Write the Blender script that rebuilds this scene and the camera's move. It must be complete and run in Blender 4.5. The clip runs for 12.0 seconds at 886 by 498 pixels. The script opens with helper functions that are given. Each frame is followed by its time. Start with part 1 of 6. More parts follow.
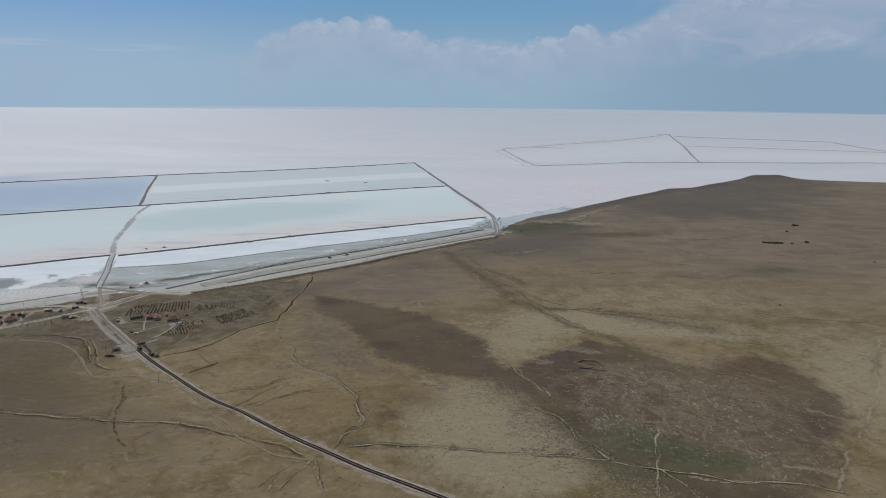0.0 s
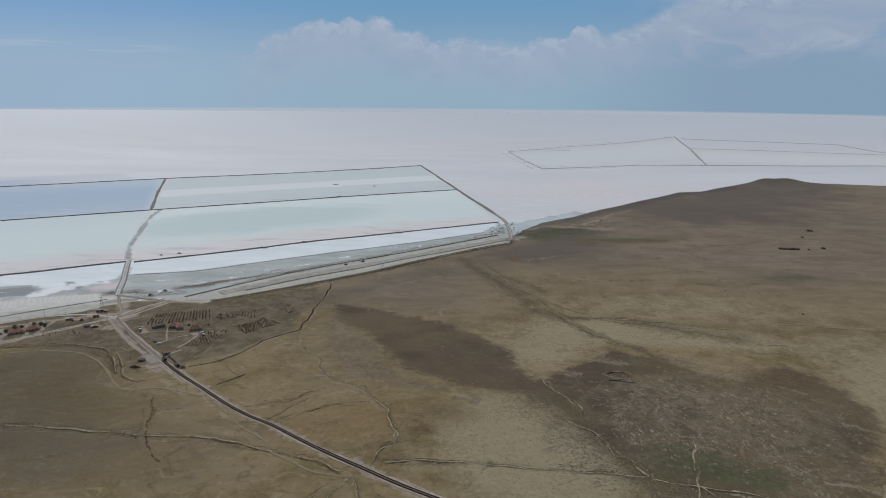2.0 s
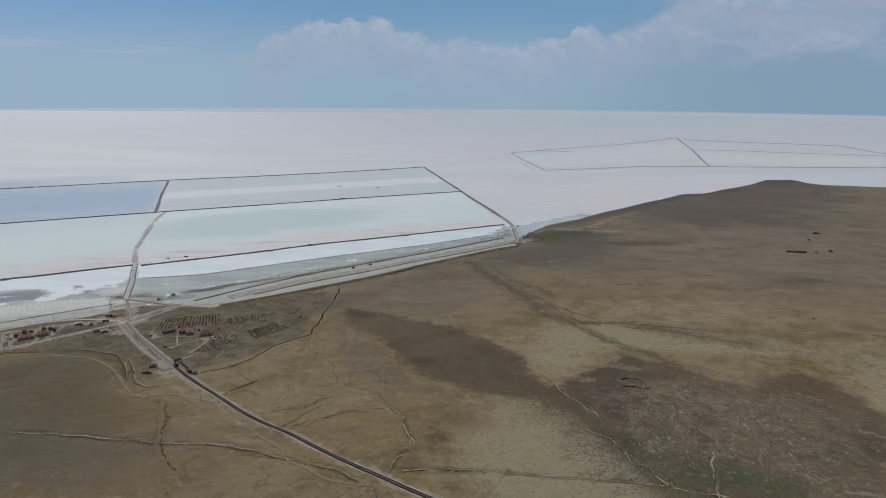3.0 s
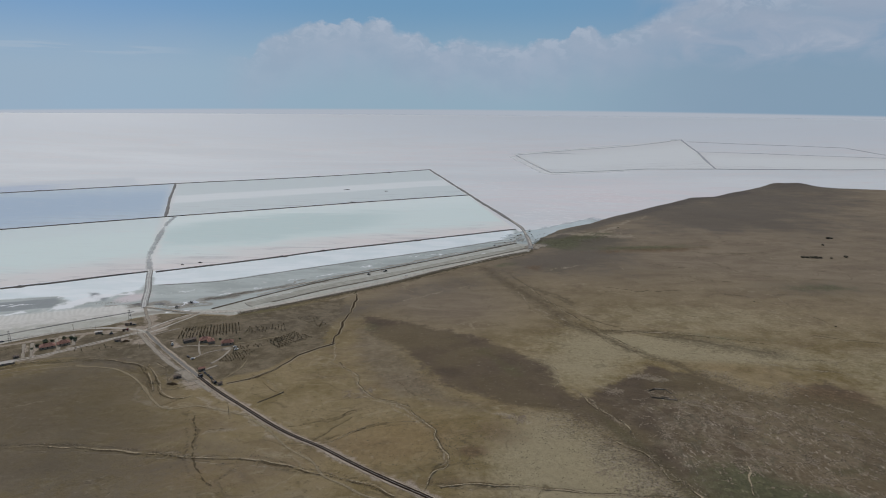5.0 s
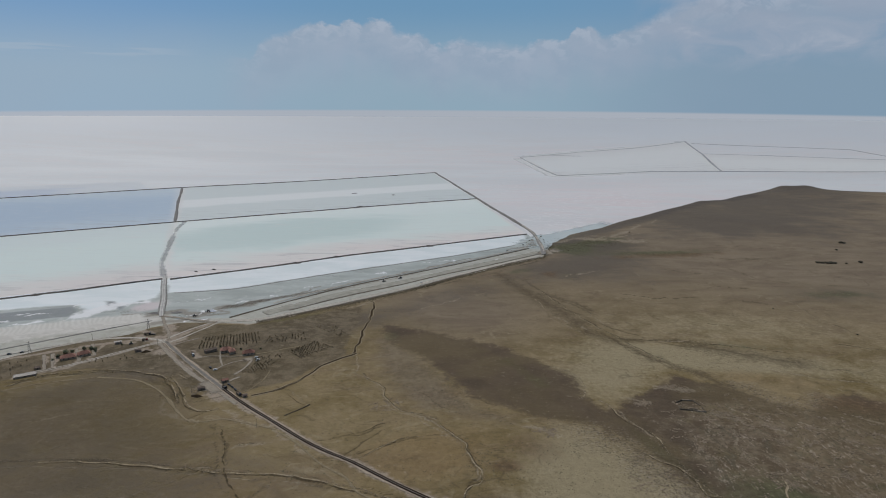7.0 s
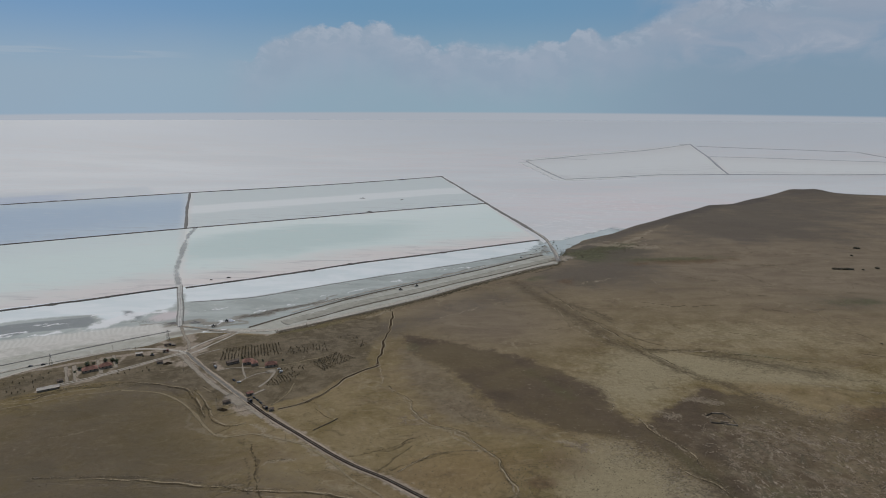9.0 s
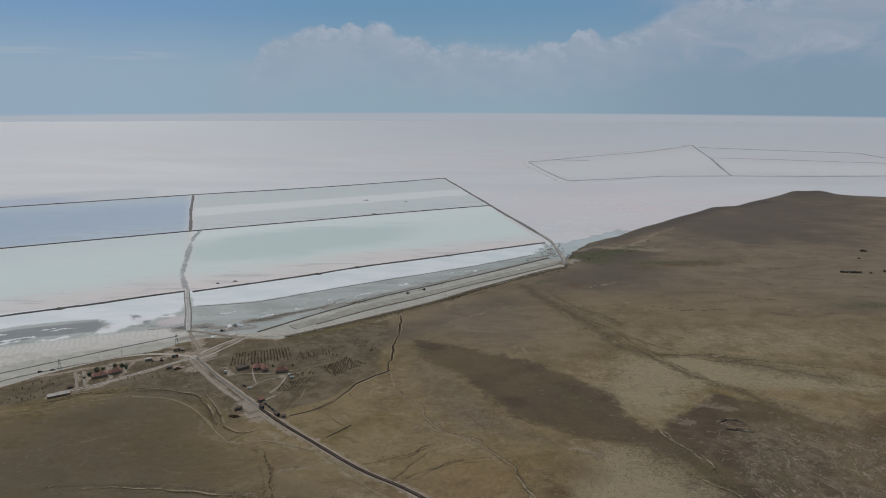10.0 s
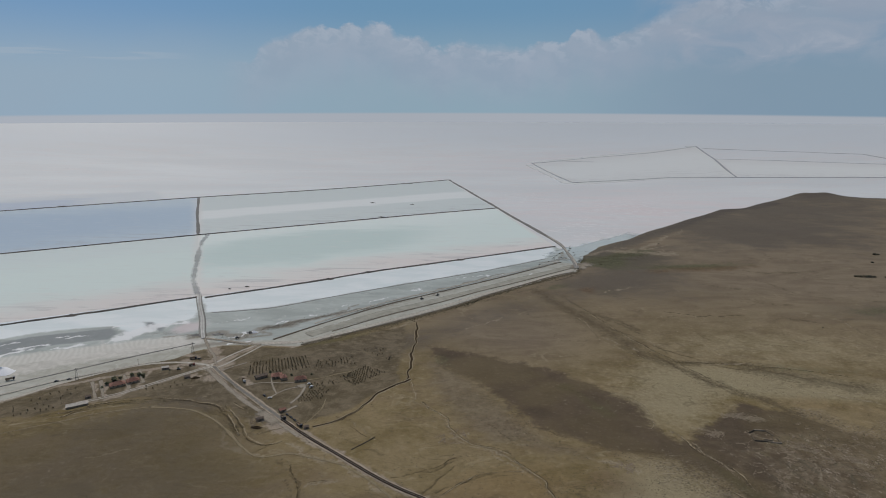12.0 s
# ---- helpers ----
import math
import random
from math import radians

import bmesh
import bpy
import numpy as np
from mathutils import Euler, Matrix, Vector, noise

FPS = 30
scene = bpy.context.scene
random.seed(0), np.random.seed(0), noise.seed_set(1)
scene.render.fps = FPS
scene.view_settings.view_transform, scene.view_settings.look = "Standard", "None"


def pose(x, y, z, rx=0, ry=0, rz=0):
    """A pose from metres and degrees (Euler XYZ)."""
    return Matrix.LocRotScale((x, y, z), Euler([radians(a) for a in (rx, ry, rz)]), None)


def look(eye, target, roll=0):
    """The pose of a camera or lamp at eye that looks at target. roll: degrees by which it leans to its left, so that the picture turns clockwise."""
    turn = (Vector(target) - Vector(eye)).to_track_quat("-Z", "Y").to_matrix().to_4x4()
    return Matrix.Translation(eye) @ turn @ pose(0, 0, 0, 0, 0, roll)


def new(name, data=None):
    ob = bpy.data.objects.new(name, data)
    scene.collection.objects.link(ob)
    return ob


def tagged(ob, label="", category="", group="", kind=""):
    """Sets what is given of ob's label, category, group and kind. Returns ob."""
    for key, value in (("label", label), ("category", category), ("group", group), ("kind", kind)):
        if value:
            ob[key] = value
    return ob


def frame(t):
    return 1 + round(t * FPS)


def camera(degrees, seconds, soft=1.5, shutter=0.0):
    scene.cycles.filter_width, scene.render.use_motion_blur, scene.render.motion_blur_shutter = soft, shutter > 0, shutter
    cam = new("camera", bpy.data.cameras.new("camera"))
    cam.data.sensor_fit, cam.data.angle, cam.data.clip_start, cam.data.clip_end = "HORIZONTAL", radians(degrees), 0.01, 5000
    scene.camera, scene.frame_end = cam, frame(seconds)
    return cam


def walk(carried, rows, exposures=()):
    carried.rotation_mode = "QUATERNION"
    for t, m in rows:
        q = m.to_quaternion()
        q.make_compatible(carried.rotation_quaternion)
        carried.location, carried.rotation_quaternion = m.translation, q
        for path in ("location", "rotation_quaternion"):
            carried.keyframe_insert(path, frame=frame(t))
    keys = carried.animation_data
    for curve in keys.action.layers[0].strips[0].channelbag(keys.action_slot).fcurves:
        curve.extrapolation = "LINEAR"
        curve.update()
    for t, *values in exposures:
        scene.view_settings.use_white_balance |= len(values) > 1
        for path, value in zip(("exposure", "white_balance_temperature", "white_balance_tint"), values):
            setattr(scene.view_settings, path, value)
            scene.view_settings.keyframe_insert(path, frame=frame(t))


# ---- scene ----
from mathutils import geometry

# ---------------------------------------------------------------- camera
cam = camera(72.0, 12.0, soft=1.0)
# seconds, metres x y z, degrees yaw pitch roll
ROWS = [
    (0.0, 0.00, 0.00, 240.00, 0.000, -13.017, 0.482),
    (0.5, -6.29, 1.25, 242.01, 0.034, -13.002, 0.490),
    (1.0, -12.58, 2.59, 244.05, 0.073, -12.982, 0.494),
    (1.5, -18.80, 4.04, 246.12, 0.105, -12.962, 0.497),
    (2.0, -25.02, 5.56, 248.25, 0.126, -12.944, 0.494),
    (2.5, -31.20, 7.07, 250.37, 0.126, -12.931, 0.487),
    (3.0, -37.42, 8.44, 252.47, 0.125, -12.914, 0.480),
    (5.0, -62.57, 13.27, 260.52, 0.149, -12.851, 0.454),
    (5.5, -68.80, 14.50, 262.57, 0.150, -12.837, 0.435),
    (6.0, -74.87, 15.75, 264.67, 0.153, -12.817, 0.409),
    (6.5, -80.89, 17.05, 266.81, 0.156, -12.799, 0.374),
    (7.0, -87.00, 18.39, 268.96, 0.164, -12.776, 0.332),
    (9.0, -111.75, 24.27, 277.46, 0.269, -12.606, 0.169),
    (9.5, -117.78, 25.93, 279.51, 0.286, -12.570, 0.147),
    (10.0, -123.57, 27.73, 281.48, 0.289, -12.549, 0.130),
    (10.5, -129.24, 29.61, 283.34, 0.279, -12.534, 0.115),
    (11.0, -134.91, 31.57, 285.12, 0.268, -12.527, 0.104),
    (11.5, -140.67, 33.54, 286.81, 0.258, -12.531, 0.091),
    (12.0, -146.48, 35.51, 288.44, 0.248, -12.549, 0.077),
]
EXPOSURES = [(0.0, 0.0, 6500, 10), (3.0, -0.06, 6600, 10), (6.0, -0.10, 6700, 10), (9.0, -0.20, 6800, 10), (12.0, -0.20, 6850, 10)]
walk(cam, [(t, pose(x, y, z, 90 + pitch, 0, yaw) @ pose(0, 0, 0, 0, 0, roll)) for t, x, y, z, yaw, pitch, roll in ROWS], EXPOSURES)

# ---------------------------------------------------------------- light
SUN_AZIMUTH, SUN_HEIGHT = -32.0, 56.0  # degrees from ahead (+y) to the right, and above the horizon
az, el = radians(SUN_AZIMUTH), radians(SUN_HEIGHT)
to_sun = Vector((math.sin(az) * math.cos(el), math.cos(az) * math.cos(el), math.sin(el)))
sun = new("sun", bpy.data.lights.new("sun", "SUN"))
sun.data.energy, sun.data.angle, sun.data.color = 2.15, radians(1.5), (1.0, 0.95, 0.88)
sun.matrix_world = look(to_sun * 3000, (0, 0, 0))


class Nodes:
    """A short way to write node trees."""

    def __init__(self, tree):
        self.tree = tree
        tree.nodes.clear()

    def add(self, kind, inputs=None, **props):
        n = self.tree.nodes.new(kind)
        for key, value in props.items():
            setattr(n, key, value)
        for key, value in (inputs or {}).items():
            self.put(n.inputs[key], value)
        return n

    def put(self, socket, value):
        if isinstance(value, bpy.types.NodeSocket):
            self.tree.links.new(value, socket)
        elif isinstance(value, (tuple, list)) and len(value) == 3 and socket.type == "RGBA":
            socket.default_value = (*value, 1.0)
        else:
            socket.default_value = value

    def math(self, op, a, b=0.0, c=0.0, clamp=False):
        return self.add("ShaderNodeMath", {0: a, 1: b, 2: c}, operation=op, use_clamp=clamp).outputs[0]

    def mix(self, fac, a, b):
        return self.add("ShaderNodeMix", {0: fac, 6: a, 7: b}, data_type="RGBA").outputs[2]

    def step(self, value, low, high, to_low=0.0, to_high=1.0):
        return self.add("ShaderNodeMapRange", {0: value, 1: low, 2: high, 3: to_low, 4: to_high}, interpolation_type="SMOOTHSTEP").outputs[0]

    def noise(self, vector, scale, detail=4.0, rough=0.55, warp=0.0):
        return self.add("ShaderNodeTexNoise", {"Vector": vector, "Scale": scale, "Detail": detail, "Roughness": rough, "Distortion": warp}).outputs[0]

    def stretch(self, vector, scale, turn=0.0):
        return self.add("ShaderNodeMapping", {0: vector, 2: (0, 0, radians(turn)), 3: scale}).outputs[0]

    def attribute(self, name):
        return self.add("ShaderNodeAttribute", attribute_name=name).outputs["Fac"]


world = bpy.data.worlds.new("world")
scene.world = world
world.use_nodes = True
w = Nodes(world.node_tree)
ray = w.add("ShaderNodeTexCoord").outputs["Generated"]
sep = w.add("ShaderNodeSeparateXYZ", {0: ray})
up = sep.outputs[2]
side = w.math("ARCTAN2", sep.outputs[0], sep.outputs[1])
sky = w.add("ShaderNodeTexSky", sky_type="NISHITA", sun_disc=False, sun_elevation=el, sun_rotation=az, altitude=900.0, air_density=1.0, dust_density=2.0).outputs[0]
# haze and a bank of summer cloud over the far shore
flat = w.add("ShaderNodeCombineXYZ", {0: side, 1: w.math("MULTIPLY", up, 1.5), 2: 0.0}).outputs[0]
puffs, curls = w.noise(flat, 15.0, 6.0, 0.55), w.noise(flat, 44.0, 5.0, 0.6, 0.4)
wide, mottle = w.noise(flat, 4.0, 3.0, 0.5), w.noise(w.stretch(flat, (13.0, 17.0, 1.0)), 1.0, 6.0, 0.58, 0.6)
to_left, to_right = w.step(side, -0.05, -0.55), w.step(side, 0.10, 0.45)
near_rim = w.mix(to_right, w.mix(to_left, (0.286, 0.420, 0.538), (0.312, 0.445, 0.590)), (0.232, 0.346, 0.472))
aloft = w.mix(to_right, w.mix(to_left, (0.160, 0.326, 0.522), (0.178, 0.345, 0.590)), (0.170, 0.318, 0.505))
low_sky = w.mix(w.step(up, 0.045, 0.165), near_rim, aloft)
ramp = w.add("ShaderNodeValToRGB", {0: w.math("ADD", w.math("MULTIPLY", side, 0.625), 0.5)})
ramp.color_ramp.interpolation = "EASE"
for pos, height in [(0.05, 0.060), (0.245, 0.064), (0.313, 0.077), (0.327, 0.103), (0.340, 0.114), (0.356, 0.123), (0.369, 0.131), (0.393, 0.127), (0.405, 0.138), (0.417, 0.132), (0.430, 0.136),
                    (0.444, 0.134), (0.453, 0.119), (0.477, 0.115), (0.493, 0.102), (0.518, 0.114), (0.545, 0.104), (0.575, 0.101), (0.594, 0.114), (0.615, 0.108), (0.626, 0.126), (0.638, 0.126),
                    (0.648, 0.117), (0.672, 0.124), (0.689, 0.134), (0.701, 0.149), (0.733, 0.161), (0.86, 0.170)]:
    e = ramp.color_ramp.elements.new(pos)
    e.color = (height * 4, height * 4, height * 4, 1)
top = w.math("MULTIPLY", ramp.outputs[0], 0.25)
top = w.math("ADD", top, w.math("MULTIPLY", w.math("SUBTRACT", puffs, 0.5), 0.030))
top = w.math("ADD", top, w.math("MULTIPLY", w.math("SUBTRACT", curls, 0.5), 0.016))
depth = w.math("SUBTRACT", top, up)
soft = w.step(w.noise(flat, 7.0, 2.0), 0.42, 0.62, 0.005, 0.020)
bank = w.math("MULTIPLY", w.math("DIVIDE", depth, soft, clamp=True), w.step(depth, 0.03, 0.11, 1.0, 0.0))
bank = w.math("MULTIPLY", bank, w.step(side, -0.36, -0.24, 0.0, 1.0))
body = w.mix(to_right, (0.334, 0.422, 0.550), (0.300, 0.380, 0.505))
body = w.mix(w.step(puffs, 0.38, 0.62, 0.45, 0.0), body, (0.262, 0.372, 0.505))
crest = w.math("MULTIPLY", w.step(curls, 0.44, 0.62), w.step(depth, 0.004, 0.045, 1.0, 0.0))
body = w.mix(w.math("MULTIPLY", crest, 0.6), body, (0.420, 0.496, 0.620))
low_sky = w.mix(bank, low_sky, body)
# the higher layer to the right: torn greyish sheets with gaps
sheet = w.math("MULTIPLY", w.step(side, 0.27, 0.36), w.step(up, 0.050, 0.085))
low_sky = w.mix(w.math("MULTIPLY", sheet, w.step(mottle, 0.36, 0.62, 0.0, 0.7)), low_sky, (0.330, 0.404, 0.525))
low_sky = w.mix(w.math("MULTIPLY", sheet, w.step(mottle, 0.58, 0.70, 0.0, 0.5)), low_sky, (0.398, 0.462, 0.575))
# thin flat streaks far to the left
thin = w.noise(w.stretch(flat, (9.0, 110.0, 1.0)), 1.0, 4.0, 0.55)
thin = w.math("MULTIPLY", w.step(thin, 0.46, 0.60), w.math("MULTIPLY", w.step(up, 0.070, 0.076), w.step(up, 0.090, 0.082)))
low_sky = w.mix(w.math("MULTIPLY", thin, w.step(side, -0.36, -0.46, 0.0, 0.6)), low_sky, (0.372, 0.480, 0.610))
low_sky = w.mix(w.math("MULTIPLY", w.step(wide, 0.45, 0.70, 0.0, 0.35), w.step(up, 0.15, 0.05)), low_sky, w.mix(to_right, (0.325, 0.430, 0.560), (0.255, 0.362, 0.490)))
# the far end of the salt plain, past the built ground
rim_line = w.math("ADD", w.math("MULTIPLY", w.math("MULTIPLY", side, side), -0.012), 0.0014)
low_sky = w.mix(w.step(w.math("SUBTRACT", up, rim_line), -0.0030, 0.0010), w.mix(to_left, (0.408, 0.458, 0.540), (0.432, 0.488, 0.580)), low_sky)
own = w.add("ShaderNodeBackground", {0: low_sky, 1: 1.0}).outputs[0]
dome = w.add("ShaderNodeBackground", {0: sky, 1: 0.09}).outputs[0]
both = w.add("ShaderNodeMixShader", {0: w.step(up, 0.2, 0.45), 1: own, 2: dome}).outputs[0]
w.add("ShaderNodeOutputWorld", {0: both})


# ---------------------------------------------------------------- materials
def material(name):
    m = bpy.data.materials.new(name)
    m.use_nodes = True
    return m, Nodes(m.node_tree)


def finish(n, color, rough=0.9, bump=None, strength=0.3, distance=0.2, metal=0.0, cover=None, spec=0.3):
    inputs = {"Base Color": color, "Roughness": rough, "Metallic": metal, "Specular IOR Level": spec}
    if bump is not None:
        inputs["Normal"] = n.add("ShaderNodeBump", {"Height": bump, "Strength": strength, "Distance": distance}).outputs[0]
    out = n.add("ShaderNodeBsdfPrincipled", inputs).outputs[0]
    if cover is not None:
        out = n.add("ShaderNodeMixShader", {0: cover, 1: n.add("ShaderNodeBsdfTransparent").outputs[0], 2: out}).outputs[0]
    n.add("ShaderNodeOutputMaterial", {0: out})


def where(n):
    return n.add("ShaderNodeNewGeometry").outputs["Position"]


def plain(name, dark, light, scale=1.5, rough=0.85, strength=0.25, metal=0.0, spec=0.3):
    """Two tones of one surface, broken by coarse and fine noise and by the object."""
    m, n = material(name)
    p = where(n)
    coarse, fine = n.noise(p, scale, 3.0), n.noise(p, scale * 7, 4.0, 0.65)
    fac = n.math("ADD", n.math("MULTIPLY", coarse, 0.6), n.math("MULTIPLY", fine, 0.4))
    fac = n.math("ADD", fac, n.math("MULTIPLY", n.math("SUBTRACT", n.add("ShaderNodeObjectInfo").outputs["Random"], 0.5), 0.25))
    finish(n, n.mix(n.step(fac, 0.3, 0.7), dark, light), rough, fine, strength, 0.05, metal, spec=spec)
    return m


def land_material():
    m, n = material("dry_steppe")
    p = where(n)
    n1, n2 = n.noise(p, 0.006, 4.0, 0.55, 0.4), n.noise(p, 0.035, 5.0, 0.6, 0.3)
    n3, n4 = n.noise(p, 0.22, 4.0, 0.62), n.noise(p, 1.3, 3.0, 0.65)
    calm = n.attribute("haze_taupe")
    streak = n.noise(n.stretch(p, (0.012, 0.03, 0.03), -22), 1.0, 5.0, 0.6, 0.9)
    wisp = n.noise(n.stretch(p, (0.05, 0.09, 0.1), 40), 1.0, 6.0, 0.62, 1.6)
    olive, tan, brown = (0.150, 0.117, 0.054), (0.240, 0.191, 0.107), (0.156, 0.117, 0.074)
    mixed = n.math("ADD", n.math("MULTIPLY", n1, 0.5), n.math("MULTIPLY", n2, 0.5))
    c = n.mix(n.step(mixed, 0.36, 0.62), olive, tan)
    c = n.mix(n.step(streak, 0.47, 0.70, 0.0, 0.5), c, brown)
    c = n.mix(n.math("MULTIPLY", n.step(wisp, 0.53, 0.70, 0.0, 0.55), n.math("SUBTRACT", 1.0, n.math("MULTIPLY", calm, 0.7))), c, (0.285, 0.245, 0.155))
    c = n.mix(n.math("MULTIPLY", n.step(wisp, 0.29, 0.45, 0.6, 0.0), n.math("SUBTRACT", 1.0, n.math("MULTIPLY", calm, 0.7))), c, (0.105, 0.086, 0.048))
    # far soil greyed: distance haze put into the colour
    c = n.mix(n.math("MULTIPLY", calm, 0.72), c, n.mix(n.step(streak, 0.35, 0.65), (0.202, 0.170, 0.130), (0.150, 0.123, 0.095)))
    wob = n.math("ADD", n.math("MULTIPLY", n.math("SUBTRACT", n2, 0.5), 1.2), n.math("MULTIPLY", n.math("SUBTRACT", n3, 0.5), 0.9))

    def lay(name, color, low, high, most, c, grain=0.6):
        a = n.math("ADD", n.attribute(name), n.math("MULTIPLY", wob, grain))
        return n.mix(n.step(a, low, high, 0.0, most), c, color)

    c = lay("pale", (0.282, 0.246, 0.156), 0.3, 0.9, 0.85, c)
    c = lay("ochre", (0.222, 0.160, 0.080), 0.3, 0.9, 0.55, c, 0.9)
    # sheep tracks and old furrows, thin and broken
    for scale, turn, low, color, most in ((0.016, 25, 0.52, (0.30, 0.262, 0.175), 0.5), (0.022, -50, 0.55, (0.085, 0.068, 0.040), 0.55), (0.009, 5, 0.5, (0.090, 0.072, 0.044), 0.5)):
        ridge = n.noise(n.stretch(p, (1.0, 1.5, 1.0), turn), scale, 3.0, 0.5, 0.5)
        line = n.step(n.math("ABSOLUTE", n.math("SUBTRACT", ridge, 0.5)), 0.0, scale * 1.1, 1.0, 0.0)
        line = n.math("MULTIPLY", line, n.step(n.noise(n.stretch(p, (1, 1, 1), turn), scale * 0.8, 4.0, 0.6), low, low + 0.1))
        c = n.mix(n.math("MULTIPLY", line, n.step(n4, 0.3, 0.6, most * 0.3, most)), c, color)
    c = lay("green", (0.082, 0.080, 0.038), 0.2, 0.8, 0.8, c)
    blotch, fray = n.noise(p, 0.075, 5.0, 0.6, 0.8), n.noise(p, 0.40, 4.0, 0.7, 0.4)
    heath = n.mix(n.step(n2, 0.35, 0.65), (0.079, 0.061, 0.043), (0.101, 0.078, 0.054))
    heath = n.mix(n.step(n1, 0.46, 0.60, 0.0, 0.6), heath, (0.112, 0.090, 0.050))
    rough_part = n.step(n.math("ADD", n.attribute("moor"), n.math("MULTIPLY", n.math("SUBTRACT", n2, 0.5), 1.2)), 0.15, 0.60)
    stony = n.mix(n.step(blotch, 0.40, 0.60), (0.090, 0.069, 0.049), (0.158, 0.128, 0.092))
    stony = n.mix(n.step(blotch, 0.60, 0.70, 0.0, 0.6), stony, (0.205, 0.176, 0.132))
    stony = n.mix(n.step(n2, 0.52, 0.66, 0.0, 0.4), stony, (0.112, 0.100, 0.052))
    flecks = n.math("MULTIPLY", n.step(fray, 0.58, 0.66), n.step(blotch, 0.46, 0.60))
    stony = n.mix(n.math("MULTIPLY", flecks, 0.4), stony, (0.215, 0.186, 0.138))
    deep = n.stretch(p, (1.0, 0.5, 1.0), 8)
    mossy = n.noise(deep, 0.065, 5.0, 0.62, 1.2)
    stony = n.mix(n.step(mossy, 0.53, 0.64, 0.0, 0.65), stony, (0.076, 0.076, 0.058))
    stony = n.mix(n.step(mossy, 0.30, 0.42, 0.55, 0.0), stony, (0.150, 0.122, 0.098))
    crumb = n.math("MULTIPLY", n.step(n.noise(deep, 0.40, 4.0, 0.72, 0.25), 0.55, 0.60), n.step(n.noise(deep, 0.075, 3.0, 0.6, 0.5), 0.47, 0.55))
    stony = n.mix(n.math("MULTIPLY", crumb, 0.95), stony, (0.345, 0.298, 0.240))
    pit = n.math("MULTIPLY", n.step(n.noise(deep, 0.50, 4.0, 0.7, 0.6), 0.57, 0.64), n.step(n.noise(deep, 0.085, 3.0, 0.6, 0.5), 0.56, 0.46))
    stony = n.mix(n.math("MULTIPLY", pit, 0.6), stony, (0.050, 0.044, 0.032))
    heath = n.mix(n.math("MULTIPLY", rough_part, 0.92), heath, stony)
    edge = n.math("ADD", n.math("MULTIPLY", n.math("SUBTRACT", blotch, 0.5), 1.5), n.math("MULTIPLY", n.math("SUBTRACT", fray, 0.5), 1.0))
    # the ground beside the heath: mottled greyish brown
    shred = n.math("ADD", n.math("MULTIPLY", n.math("SUBTRACT", blotch, 0.5), 2.2), n.math("MULTIPLY", n.math("SUBTRACT", fray, 0.5), 1.4))
    beside = n.mix(n.step(n.math("ADD", n.math("MULTIPLY", blotch, 0.7), n.math("MULTIPLY", fray, 0.3)), 0.40, 0.60), (0.122, 0.100, 0.074), (0.184, 0.156, 0.112))
    c = n.mix(n.step(n.math("ADD", n.attribute("beside"), n.math("MULTIPLY", shred, 0.45)), -0.1, 0.85, 0.0, 0.62), c, beside)
    h = n.math("ADD", n.attribute("heath"), n.math("MULTIPLY", edge, n.math("ADD", 0.50, n.math("MULTIPLY", n.attribute("ragged"), 0.6))))
    cover = n.math("SUBTRACT", 0.97, n.math("ADD", n.math("MULTIPLY", rough_part, 0.15), n.step(n1, 0.40, 0.62, 0.0, 0.14)))
    c = n.mix(n.step(h, n.math("SUBTRACT", -0.10, n.math("MULTIPLY", n.attribute("ragged"), 0.25)), n.math("ADD", 0.40, n.math("MULTIPLY", n.attribute("ragged"), 0.35)), 0.0, cover), c, heath)
    # single bushes thin out past its edge
    clump = n.noise(p, 0.55, 3.0, 0.6, 0.3)
    lone = n.math("MULTIPLY", n.step(clump, 0.53, 0.60), n.step(n.math("ADD", n.attribute("heath"), n.math("MULTIPLY", n.math("SUBTRACT", blotch, 0.5), 1.6)), -0.75, 0.05))
    c = n.mix(n.math("MULTIPLY", lone, n.math("MULTIPLY", n.attribute("ragged"), 0.75)), c, n.mix(n4, (0.064, 0.052, 0.042), (0.112, 0.092, 0.078)))
    grit = n.math("MULTIPLY", n.step(clump, 0.40, 0.45, 1.0, 0.0), n.step(n.attribute("heath"), -0.7, -0.1))
    c = n.mix(n.math("MULTIPLY", grit, n.math("MULTIPLY", n.attribute("ragged"), 0.5)), c, (0.250, 0.222, 0.188))
    c = lay("green", (0.112, 0.100, 0.050), 0.2, 0.9, 0.35, c)
    torn = n.math("ADD", n.math("MULTIPLY", n.math("SUBTRACT", fray, 0.5), 2.2), n.math("MULTIPLY", n.math("SUBTRACT", n4, 0.5), 1.0))
    c = n.mix(n.step(n.math("ADD", n.attribute("dull"), torn), 0.25, 0.8, 0.0, 0.6), c, n.mix(n4, (0.062, 0.050, 0.030), (0.110, 0.088, 0.054)))
    # dark cut lines; along terrace edges the bank's shade is put into the colour
    cut = n.math("ADD", n.attribute("scar"), n.math("MULTIPLY", n.math("SUBTRACT", n3, 0.5), 0.9))
    c = n.mix(n.step(cut, 0.12, 0.75, 0.0, 0.66), c, n.mix(n4, (0.050, 0.040, 0.024), (0.100, 0.080, 0.046)))
    worn = n.math("ADD", n.attribute("chalk"), n.math("MULTIPLY", torn, 0.35))
    c = n.mix(n.step(worn, 0.28, 0.9, 0.0, 0.68), c, n.mix(n4, (0.24, 0.20, 0.135), (0.39, 0.34, 0.25)))
